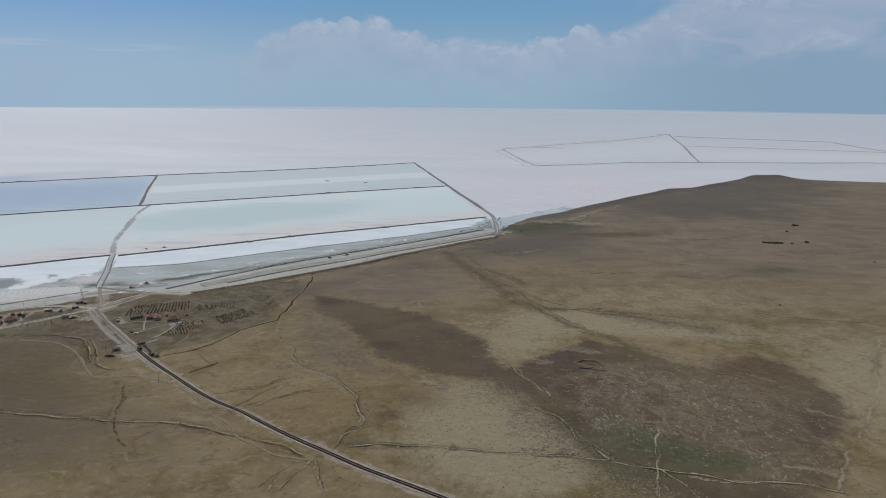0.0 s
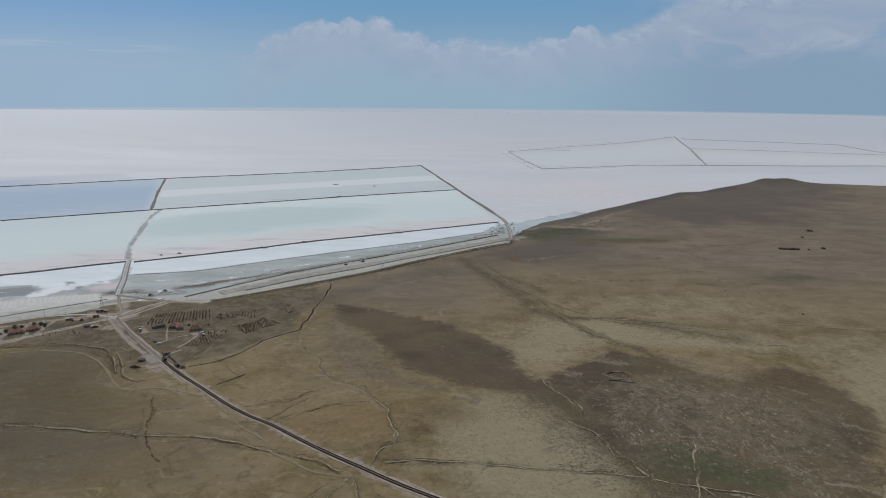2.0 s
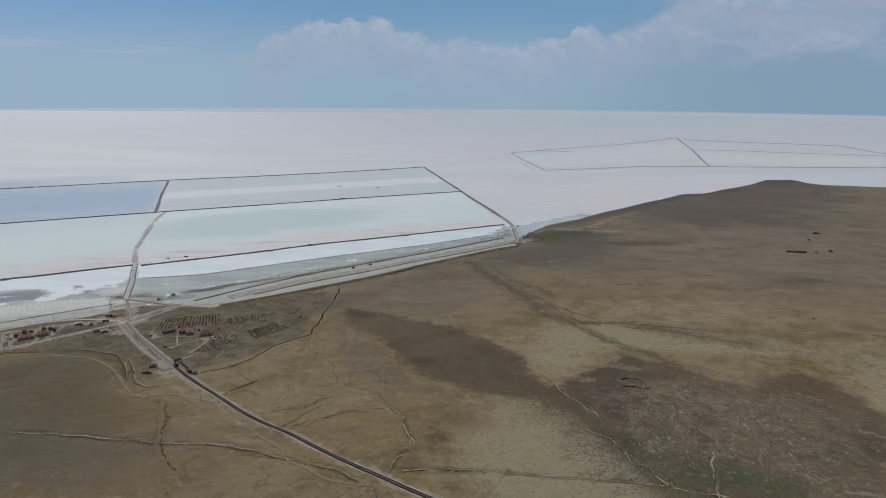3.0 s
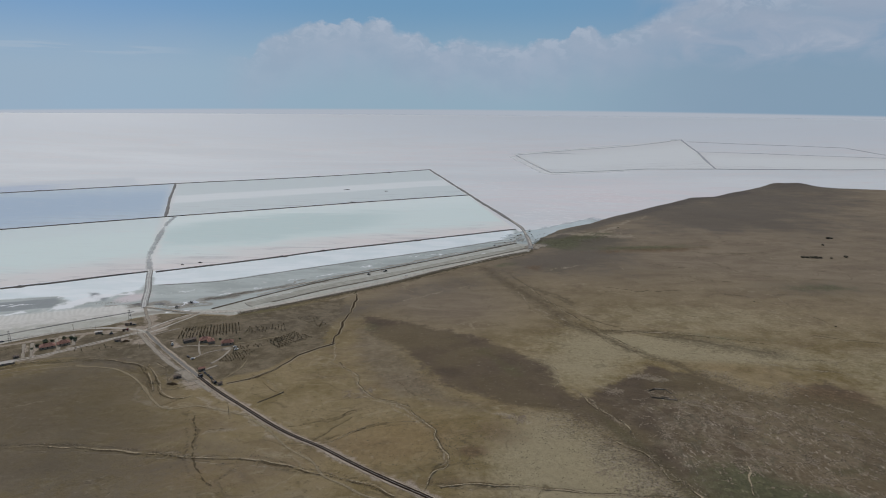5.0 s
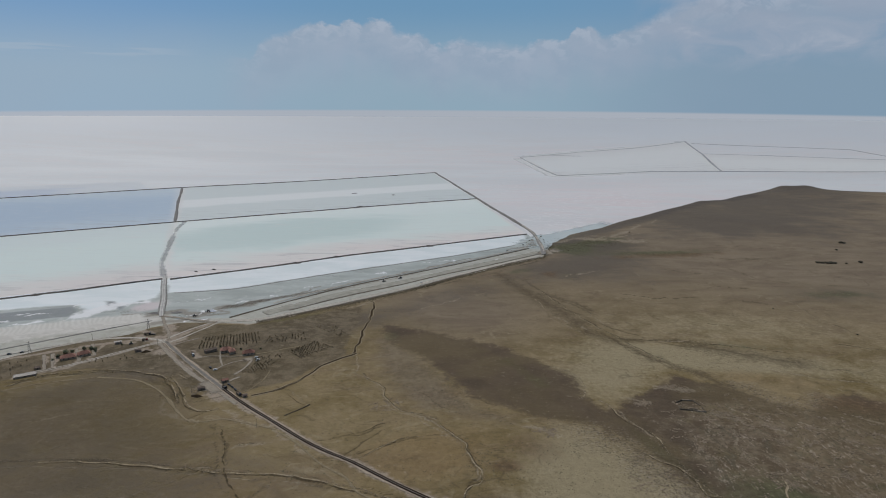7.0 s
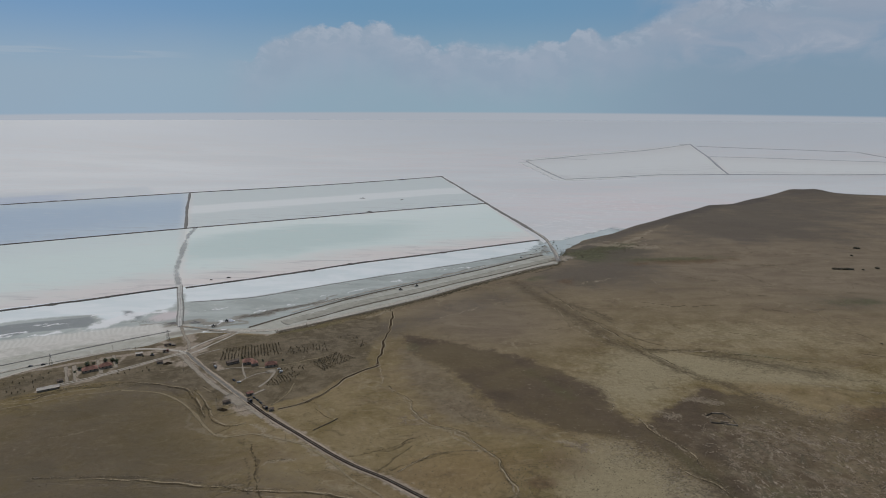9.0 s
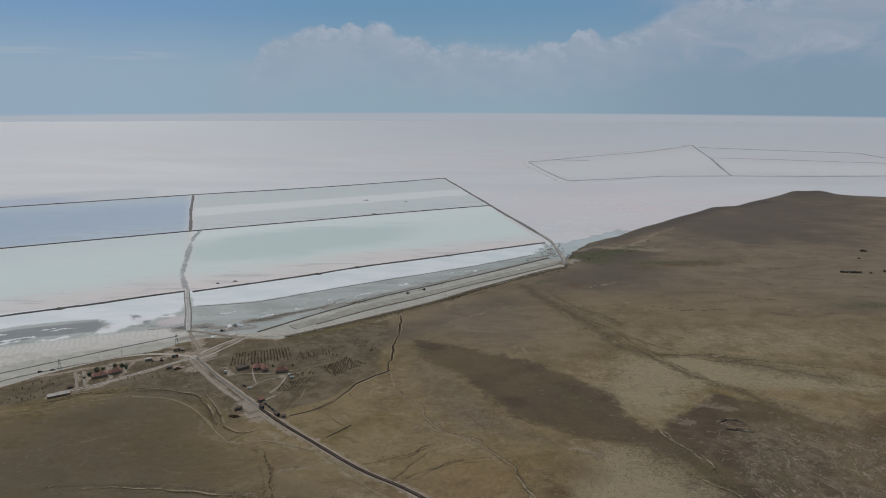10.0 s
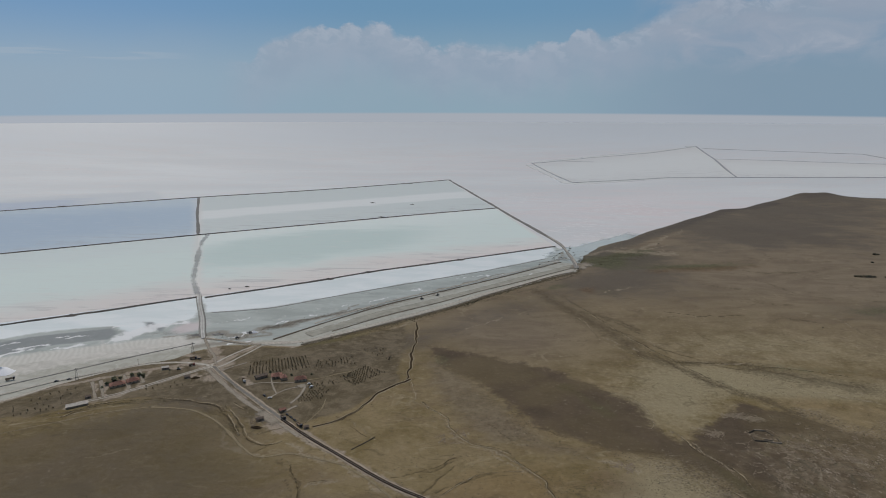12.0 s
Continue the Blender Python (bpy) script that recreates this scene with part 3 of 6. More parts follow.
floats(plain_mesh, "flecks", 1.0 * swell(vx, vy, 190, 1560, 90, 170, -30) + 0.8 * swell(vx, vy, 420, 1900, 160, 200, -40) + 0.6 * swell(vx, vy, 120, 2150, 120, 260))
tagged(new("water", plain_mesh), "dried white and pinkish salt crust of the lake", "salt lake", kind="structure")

# the land, one sheet with soil patches, some with haze and shade coloured in
HEATH = [(-172, 762), (-130, 742), (-79, 720), (-26, 690), (23, 638), (47, 600), (48, 550), (64, 530), (89, 552), (114, 580), (149, 608), (179, 591), (210, 584), (233, 556), (250, 545),
         (273, 562), (314, 572), (333, 549), (343, 506), (353, 475), (333, 441), (304, 411), (282, 385), (251, 347), (210, 315), (150, 318), (122, 350), (113, 372), (98, 388),
         (84, 400), (70, 422), (59, 457), (32, 483), (-4, 496), (-42, 520), (-67, 545), (-106, 620), (-150, 690)]
def grown(start, first, last, n):
    return start + np.cumsum(np.linspace(first, last, n))


xs = np.concatenate([-grown(620, 4, 430, 20)[::-1], np.arange(-620, 480, 1.6), grown(480, 1.8, 24, 95), np.linspace(1750, 4900, 20)])
ys = np.concatenate([np.linspace(-4900, 260, 24), np.arange(312, 760, 1.6), grown(760, 1.8, 15, 215)])
xs, ys = xs[np.abs(xs) < 4901], ys[ys < 2500]
gx, gy = np.meshgrid(xs, ys)
gx, gy = gx.ravel(), gy.ravel()
gz = land_height(gx, gy)
nx, ny = len(xs), len(ys)
q = np.arange(nx * ny).reshape(ny, nx)
quads = np.stack([q[:-1, :-1], q[:-1, 1:], q[1:, 1:], q[1:, :-1]], -1).reshape(-1, 4)
keep = (gz[quads].max(1) > -2.0) & (np.hypot(gx, gy)[quads].max(1) < 4850)
quads = quads[keep]
used, inverse = np.unique(quads, return_inverse=True)
gx, gy, gz = gx[used], gy[used], gz[used]
SCARS = [(4, [(-430, 437), (-373, 438), (-326, 432), (-280, 425), (-247, 420), (-214, 417), (-192, 413), (-169, 404), (-140, 398), (-107, 382)]), (9, [(-570, 560), (-521, 581), (-494, 593), (-460, 605), (-421, 608), (-393, 600), (-366, 580), (-349, 561), (-333, 539)]), (6, [(-385, 592), (-362, 571), (-343, 548), (-335, 533)]), (16, [(0, 1030), (14, 965), (26, 938), (45, 890)]), (13, [(45, 890), (67, 811), (89, 765), (113, 713)]), (5, [(89, 765), (113, 713), (127, 667), (150, 645)])]
SCARS += [(6, [(113, 713), (150, 703), (197, 684), (230, 676)]), (10, [(230, 684), (258, 672), (288, 633), (341, 619)])]
SCARS += [(9, [(145, 642), (161, 619), (183, 584), (192, 562)]), (16, [(250, 1062), (275, 1053), (314, 1023), (365, 1006)]), (22, [(330, 1170), (355, 1166), (444, 1122), (519, 1125)]), (13, [(400, 1075), (412, 1038), (425, 985)]), (18, [(400, 985), (429, 983), (476, 951), (560, 950)]), (26, [(430, 868), (476, 862), (492, 836), (515, 790)]), (8, [(420, 770), (424, 750), (428, 732)]), (18, [(40, 968), (60, 985), (80, 990)]), (12, [(-216, 784), (-195, 780)]), (8, [(-246, 821), (-220, 817)])]
SCARS += [(5, [(-190, 467), (-156, 475), (-135, 491)]), (4, [(-155, 448), (-135, 457), (-114, 468), (-88, 467)]), (7, [(-285, 492), (-263, 464), (-254, 435)]), (5, [(-315, 506), (-300, 523), (-284, 549)]), (4, [(-72, 384), (-49, 389), (-11, 386), (40, 384)]), (5, [(36, 500), (-4, 508), (-42, 528), (-60, 545)]), (7, [(-150, 897), (-4, 1019), (90, 1110)]), (5, [(-335, 757), (-251, 812), (-150, 897)]), (5, [(-612, 622), (-529, 642), (-500, 655)])]
SCARS += [(12, [(133, 1255), (200, 1348), (282, 1427), (381, 1540), (493, 1662), (623, 1800), (705, 1890)]), (6, [(300, 960), (340, 940), (390, 930)]), (9, [(560, 1010), (620, 985), (700, 980)]), (12, [(470, 1230), (560, 1200), (650, 1210)]), (7, [(180, 900), (230, 880), (290, 885)]), (5, [(200, 780), (260, 770), (330, 745)]), (6, [(380, 700), (430, 680), (500, 670)]), (5, [(-30, 640), (10, 610), (30, 570)]), (4, [(-110, 560), (-90, 520), (-70, 505)]), (4, [(-245, 640), (-225, 610), (-215, 585)])]
SCARS += [(3, [(-560, 470), (-500, 480), (-440, 470)]), (3, [(-330, 380), (-290, 400), (-262, 440)])]
PALES = [(5, [(-119, 819), (-88, 846), (-63, 869)]), (7, [(110, 998), (140, 1016), (165, 1027)]), (6, [(-450, 503), (-424, 516)]), (10, [(-256, 459), (-234, 461)]), (12, [(-216, 828), (-200, 842), (-184, 858)]), (16, [(-336, 569), (-322, 572), (-305, 558)]), (16, [(226, 1318), (266, 1291), (305, 1300)]), (12, [(224, 1345), (290, 1318), (350, 1362)]), (9, [(265, 1265), (300, 1275), (325, 1312)]), (3, [(-430, 434), (-326, 429), (-247, 417), (-192, 410), (-140, 395)])]
PALES += [(4.5, [(472, 618), (420, 550), (374, 482), (326, 426), (300, 402), (277, 377), (255, 347)]), (3, [(-245, 568), (-217, 538), (-206, 525)]), (9, [(-285, 520), (-250, 492), (-222, 476), (-198, 452)]), (8, [(-300, 500), (-340, 520), (-352, 545)])]
PALES += [(3.4, [(58, 540), (63, 533), (77, 490), (90, 469), (89, 455)]), (3.2, [(81, 446), (94, 431), (100, 406), (109, 393), (118, 372)]), (2.6, [(159, 423), (151, 386), (143, 359), (133, 332), (125, 305)]),
          (3, [(143, 363), (154, 352), (175, 325)]), (4, [(215, 356), (226, 340), (232, 325)]),
          (3, [(-183, 649), (-176, 616), (-179, 598), (-160, 586), (-145, 558), (-140, 533), (-117, 510), (-94, 494), (-82, 473), (-69, 461), (-68, 444), (-59, 414), (-68, 405), (-73, 387)])]
PALES += [(3, [(-72, 387), (-20, 384), (23, 382), (70, 378), (115, 371), (143, 364), (173, 355), (209, 353), (238, 353), (258, 341)]), (3, [(-205, 424), (-212, 408), (-218, 394)]), (3, [(-84, 374), (-80, 352), (-78, 338)]), (3, [(-92, 362), (-106, 348), (-108, 338)]),
          (3, [(-18, 388), (-14, 366)])]
SCARS += [(3, [(-70, 390), (-20, 387), (23, 385), (70, 381), (115, 374), (143, 367)]), (4, [(-285, 500), (-257, 422), (-225, 372), (-210, 345)]), (5, [(-140, 480), (-155, 455), (-168, 440)]), (6, [(8, 388), (-4, 366), (-14, 350)]), (5, [(-96, 364), (-110, 350), (-114, 338)])]
PALES += [(14, [(-12, 484), (8, 476)]), (18, [(122, 575), (152, 568)]), (13, [(152, 519), (175, 508)]), (6, [(172, 455), (180, 440)]), (9, [(188, 505), (205, 492)]), (8, [(226, 506), (243, 496)]), (12, [(84, 545), (102, 540)]), (5, [(280, 520), (300, 512)]), (5, [(255, 470), (262, 455)]), (4, [(215, 430), (240, 425)]), (5, [(150, 470), (158, 490)]), (7, [(300, 455), (325, 440)]), (9, [(235, 372), (262, 366)]), (5, [(60, 790), (75, 770), (95, 740)]), (6, [(-145, 520), (-128, 535)])]
PALES += [(5, [(-138, 520), (-120, 508), (-100, 492), (-84, 470)])]
SCARS += [(9, [(30, 1005), (55, 930), (80, 870), (110, 815), (128, 760)]), (7, [(60, 850), (95, 800), (120, 750), (150, 722)]), (16, [(75, 800), (92, 775)]), (14, [(235, 690), (262, 680)]), (12, [(345, 870), (380, 850)])]
GULLY = [(22, [(7, 1003), (28, 931), (52, 876)]), (34, [(52, 876), (70, 815), (84, 760)]), (26, [(84, 760), (100, 722), (120, 703)]), (14, [(120, 703), (135, 662), (158, 633), (197, 582)]),
         (12, [(56, 899), (95, 862), (110, 820)]), (14, [(120, 705), (159, 706), (206, 700)]), (34, [(205, 688), (233, 674), (259, 660), (300, 640)])]
SOOTS = [(26, [(-560, 588), (-530, 608), (-510, 628)]), (24, [(-545, 625), (-530, 640)]), (20, [(-475, 655), (-445, 680)]), (30, [(-480, 690), (-462, 684), (-440, 690)]), (16, [(-492, 622), (-470, 640), (-440, 672)]), (20, [(-470, 728), (-446, 724), (-424, 738), (-400, 762)]), (18, [(-455, 650), (-425, 665), (-400, 655)]), (22, [(-400, 640), (-370, 612), (-345, 590)]), (16, [(-392, 705), (-376, 690), (-360, 668)]), (30, [(-370, 690), (-320, 690)]), (26, [(-345, 648), (-318, 618)]), (34, [(-285, 640), (-262, 610), (-275, 575)])]
SOOTS += [(30, [(-260, 660), (-225, 680), (-215, 710)]), (16, [(-350, 740), (-300, 755), (-240, 800)])]
SCARS += [(2.5, [(-430, 440), (-373, 441), (-326, 435), (-280, 428), (-247, 423), (-214, 420), (-192, 416), (-169, 407), (-140, 401), (-107, 385)]), (6, [(-555, 562), (-530, 577), (-498, 595), (-462, 606), (-414, 610), (-373, 595), (-348, 566), (-333, 537)]), (12, [(-330, 753), (-246, 809), (-145, 896), (0, 1020), (100, 1118), (128, 1190)]), (3, [(7, 1003), (28, 931), (52, 876), (63, 782), (84, 736), (117, 705), (135, 662), (158, 633), (175, 610)]), (2.5, [(70, 850), (92, 790), (108, 740), (127, 712)])]
SCARS += [(14, [(236, 1174), (337, 1163)]), (16, [(410, 1048), (423, 999)]), (16, [(560, 1150), (640, 1160)]), (5, [(-180, 660), (-186, 648), (-179, 612)])]
PALES += [(4, [(-555, 556), (-530, 571), (-498, 589), (-462, 600), (-414, 603), (-376, 589)]), (2.2, [(45, 880), (55, 782), (76, 736), (108, 705)]), (2.2, [(104, 850), (112, 790), (125, 730)]), (44, [(200, 1312), (260, 1292), (330, 1275)]), (30, [(150, 1270), (185, 1300)]), (12, [(264, 1289), (315, 1259)]), (9, [(205, 1325), (230, 1305), (262, 1312)]), (9, [(300, 1300), (340, 1290)]), (2.5, [(230, 1078), (238, 1000), (247, 942)]), (2.5, [(417, 866), (411, 787)]), (2.4, [(-430, 443), (-326, 438), (-247, 426), (-192, 419)])]
PALES += [(30, [(275, 1325), (330, 1385)]), (20, [(345, 1415), (385, 1470)]), (16, [(230, 1290), (262, 1330)]), (10, [(420, 1500), (450, 1550)])]
PALES += [(3, [(150, 700), (205, 704), (260, 690)]), (3, [(205, 640), (250, 628), (300, 600), (350, 590)])]
PALES += [(3.4, [(-385, 588), (-362, 566), (-345, 540)]), (3.4, [(-372, 602), (-350, 577), (-336, 552)]), (11, [(-348, 578), (-322, 550)]), (2.6, [(-330, 560), (-316, 545), (-296, 538)])]
SCARS += [(4.5, [(-380, 595), (-356, 571), (-341, 545)]), (4.5, [(-366, 606), (-345, 582), (-330, 556)]), (4, [(-336, 565), (-322, 545), (-300, 530)]), (12, [(-352, 592), (-332, 570)])]
GREENS = [(14, [(118, 372), (150, 350), (190, 345)]), (16, [(285, 545), (330, 520)]), (22, [(144, 400), (160, 375), (200, 372)]), (16, [(224, 412), (254, 423)]), (26, [(-20, 640), (0, 600), (10, 570)])]
patchy = np.clip(0.75 + 1.1 * cloudy(gx, gy, 30, 41), 0.15, 1.2)
SPILLS = [(11, [(-430, 702), (-414, 681), (-386, 648), (-346, 603), (-316, 575), (-277, 536)]), (15, [(-277, 540), (-240, 504), (-207, 472), (-179, 450), (-158, 436), (-116, 403), (-78, 377), (-45, 356), (3, 329), (80, 285)]), (12, [(-600, 605), (-575, 635), (-538, 658), (-494, 681), (-440, 707), (-415, 700), (-400, 727), (-385, 760)]), (10, [(-422, 692), (-449, 663), (-468, 639), (-497, 609), (-525, 594)]), (34, [(-430, 696), (-408, 684)]), (26, [(-425, 668), (-406, 660)])]
SPILLS += [(26, [(-455, 772), (-430, 742), (-416, 712)]), (20, [(-400, 776), (-385, 764)]), (12, [(-440, 760), (-410, 770)]), (30, [(-432, 706), (-412, 692), (-402, 700)]), (18, [(-470, 690), (-450, 690)]), (16, [(-455, 712), (-440, 700)]), (14, [(-371, 664), (-358, 645)]), (24, [(-322, 572), (-298, 548)]), (8, [(-525, 646), (-507, 610)]), (8, [(-517, 652), (-499, 613)]), (10, [(-482, 680), (-476, 645), (-470, 640)]), (10, [(-502, 666), (-489, 645), (-484, 632)]), (12, [(-465, 735), (-445, 722)]), (14, [(-380, 762), (-340, 760), (-290, 797)])]
spill = painted(gx, gy, SPILLS, 4.0, 51) * np.clip(0.8 + 0.9 * cloudy(gx, gy, 16, 53), 0.2, 1.2)
narrow = lambda lines, most: [q for q in lines if q[0] <= most]
scar = painted(gx, gy, [(0.45 * q if q < 5.5 else 0.7 * q, pts) for q, pts in narrow(SCARS, 8)], 5.0, 3) * patchy
scar = np.maximum(scar, 0.6 * painted(gx, gy, [(2.6 * q, pts) for q, pts in narrow(PALES, 4.5)], 4.5, 7) * patchy)
RIM = [(14, [(-330, 761), (-253, 819), (-150, 904), (-88, 966), (-12, 1037), (42, 1090), (99, 1131), (138, 1262)])]
scar = np.maximum(scar, 0.85 * painted(gx, gy, RIM, 4, 87) ** 0.7)
chalk = painted(gx, gy, narrow(PALES, 4.5), 4.5, 7) * np.clip(0.9 + 1.0 * cloudy(gx, gy, 24, 43), 0.1, 1.2)
gz = gz - 0.7 * scar * (gz > 1.2)
land_mesh = mesh_of("ground", np.stack([gx, gy, gz], 1), inverse.reshape(-1, 4).tolist(), STEPPE, True)
floats(land_mesh, "scar", scar)
floats(land_mesh, "spill", spill)
floats(land_mesh, "moor", 0.85 * swell(gx, gy, 190, 450, 100, 95))
# haze amount grows with distance; the swell adds a taupe soil patch
floats(land_mesh, "haze_taupe", np.clip(np.clip((gy + 0.25 * gx - 700) / 420, 0, 1) + 0.9 * swell(gx, gy, -70, 800, 120, 130, 40), 0, 1))
floats(land_mesh, "chalk", chalk)
floats(land_mesh, "dull", np.maximum(0.9 * painted(gx, gy, [q for q in SCARS if q[0] > 8], 9, 3) * patchy, 0.85 * painted(gx, gy, [(1.7 * q, pts) for q, pts in GULLY], 10, 81) ** 0.7))
floats(land_mesh, "rubbly", 0.9 * painted(gx, gy, [q for q in PALES if q[0] > 4.5], 9, 7))
bx, by = gx + 9 * cloudy(gx, gy, 34, 31), gy + 9 * cloudy(gx, gy, 34, 33)
LOWEDGE = [(-124, 675), (-88, 597), (-47, 521), (0, 495), (37, 466), (57, 435), (68, 390), (91, 371), (120, 340)]
BESIDE = [(-166, 732), (-117, 670), (-81, 588), (-52, 520), (-10, 495), (-33, 474), (-75, 498), (-113, 514), (-143, 555), (-165, 612), (-173, 686)]
ragged = np.clip(1.6 * painted(gx, gy, [(85, LOWEDGE[4:]), (34, [(205, 585), (233, 556), (250, 545), (275, 560)])], 8, 37), 0, 1)
heath = np.clip((inside_distance(bx, by, HEATH) + 9 * cloudy(gx, gy, 17, 35)) / (30 + 30 * ragged), -1, 1)
floats(land_mesh, "ragged", ragged)
floats(land_mesh, "beside", np.clip(inside_distance(bx, by, BESIDE) / 28, -1, 0.8))
floats(land_mesh, "rust", 0.9 * swell(gx, gy, -42, 426, 14, 9) + 0.7 * swell(gx, gy, -20, 455, 30, 30) + 0.8 * swell(gx, gy, 300, 540, 60, 26, -12) + 0.6 * swell(gx, gy, -78, 386, 16, 10) + 0.8 * swell(gx, gy, 330, 1150, 160, 26, 10) + 0.7 * swell(gx, gy, 90, 1010, 22, 30))
floats(land_mesh, "verdure", 1.2 * swell(gx, gy, 165, 1205, 50, 45, 30) + 1.0 * swell(gx, gy, 245, 1285, 70, 26, 35) + 0.9 * swell(gx, gy, 330, 1170, 130, 24, 8) + 0.7 * swell(gx, gy, 40, 1030, 40, 16, 40) + 1.0 * swell(gx, gy, 150, 392, 34, 26) + 0.7 * swell(gx, gy, 200, 378, 30, 14) + 0.7 * swell(gx, gy, 500, 900, 70, 22, 5) + 0.55 * swell(gx, gy, 262, 688, 90, 12, -6) + 0.35 * swell(gx, gy, 10, 590, 30, 26, -40) + 0.6 * swell(gx, gy, -150, 718, 16, 26))
floats(land_mesh, "heath", np.maximum(heath, -0.80 + 1.0 * painted(gx, gy, GULLY, 9, 81)))
SETTLED = [(-640, 555), (-545, 572), (-498, 597), (-462, 608), (-414, 612), (-373, 597), (-340, 560), (-300, 545), (-270, 551), (-228, 594), (-192, 650), (-190, 725), (-192, 850), (-250, 810), (-335, 757), (-430, 770), (-474, 728), (-530, 698), (-600, 626)]
floats(land_mesh, "soot", np.clip(0.8 * np.clip(inside_distance(bx, by, SETTLED) / 14, -1, 1), -1, 0.6) + 0.3 * painted(gx, gy, SOOTS, 7, 83))
floats(land_mesh, "pale", 1.1 * swell(gx, gy, 58, 372, 50, 45)  + 0.35 * swell(gx, gy, 0, 590, 60, 60, -50) + 1.0 * swell(gx, gy, 15, 425, 60, 75, -30) + 0.75 * swell(gx, gy, 85, 600, 60, 75, -20) + 0.7 * swell(gx, gy, 190, 650, 120, 40, -12)
       + 0.9 * swell(gx, gy, 400, 520, 90, 160, -35) + 0.6 * swell(gx, gy, 270, 760, 240, 90) + 0.5 * swell(gx, gy, 260, 640, 110, 30, -8) + 0.7 * swell(gx, gy, 205, 1345, 90, 45, 45))
floats(land_mesh, "dark", (0.28 * cloudy(gx, gy, 240, 91) + 0.35 * cloudy(gx, gy, 70, 93)) * np.clip((gy - 850) / 300, 0, 1) + 0.8 * swell(gx, gy, 215, 1215, 120, 80, 25) + 0.6 * swell(gx, gy, 120, 1060, 120, 70, 30) + 0.5 * swell(gx, gy, -440, 500, 150, 80, 20) + 0.7 * swell(gx, gy, -330, 400, 220, 80) + 0.5 * swell(gx, gy, -60, 900, 110, 60, 40) + 0.5 * swell(gx, gy, 180, 1000, 160, 120)
       + 1.0 * swell(gx, gy, 950, 1900, 420, 300, 35) + 0.9 * swell(gx, gy, 1200, 2140, 240, 70, 10) + 0.9 * swell(gx, gy, 620, 1450, 260, 240, 40) + 0.6 * swell(gx, gy, 500, 900, 160, 60, 10) + 1.1 * painted(gx, gy, [(80, [(150, 1262), (215, 1348), (297, 1427), (396, 1540), (508, 1662), (638, 1800), (725, 1890), (800, 1915), (915, 2020)])], 10, 95) + 0.9 * swell(gx, gy, -250, 735, 160, 45, 38) + 0.55 * swell(gx, gy, -390, 640, 150, 60, 35) + 1.1 * swell(gx, gy, -502, 652, 20, 14, 35) + 1.0 * swell(gx, gy, -462, 674, 24, 14, 35) + 0.9 * swell(gx, gy, -540, 612, 30, 18, 30))
floats(land_mesh, "field", 1.25 * swell(gx, gy, -450, 515, 150, 62, 18) + 0.7 * swell(gx, gy, -330, 470, 90, 40, -10) + 0.6 * swell(gx, gy, -400, 410, 140, 30))
floats(land_mesh, "ochre", 1.0 * swell(gx, gy, -105, 440, 55, 45) + 0.7 * swell(gx, gy, -230, 400, 70, 30) + 0.6 * swell(gx, gy, 235, 602, 70, 22, -10) + 0.5 * swell(gx, gy, -300, 440, 70, 40)
       + 0.3 * swell(gx, gy, -40, 470, 60, 40))
floats(land_mesh, "green", 0.9 * painted(gx, gy, GREENS, 6, 45) + 1.0 * swell(gx, gy, 150, 380, 50, 45) + 0.9 * swell(gx, gy, 85, 450, 8, 60, 20) + 0.6 * swell(gx, gy, -310, 760, 120, 25, 35) + 1.15 * swell(gx, gy, 205, 1235, 95, 60, 25) + 0.5 * swell(gx, gy, 120, 1010, 26, 40) + 0.5 * swell(gx, gy, 330, 1170, 120, 30, 10))
tagged(new("ground", land_mesh), "dry brown steppe with heath and tussocks", "ground", kind="structure")


# ---------------------------------------------------------------- ways, banks and pans
def resample(points, step):
    out = []
    p = [Vector((*v, 0)) for v in points]
    for i in range(len(p) - 1):
        a, b, c, d = p[max(i - 1, 0)], p[i], p[i + 1], p[min(i + 2, len(p) - 1)]
        n = max(1, int((c - b).length / step))
        for k in range(n):
            t = k / n
            out.append(0.5 * (2 * b + (c - a) * t + (2 * a - 5 * b + 4 * c - d) * t * t + (3 * b - a - 3 * c + d) * t ** 3))
    return out + [p[-1]]


def straight(points, step):
    out = []
    for a, b in zip(points, points[1:]):
        a, b = Vector((*a, 0)), Vector((*b, 0))
        n = max(1, int((b - a).length / step))
        out += [a.lerp(b, k / n) for k in range(n)]
    return out + [Vector((*points[-1], 0))]


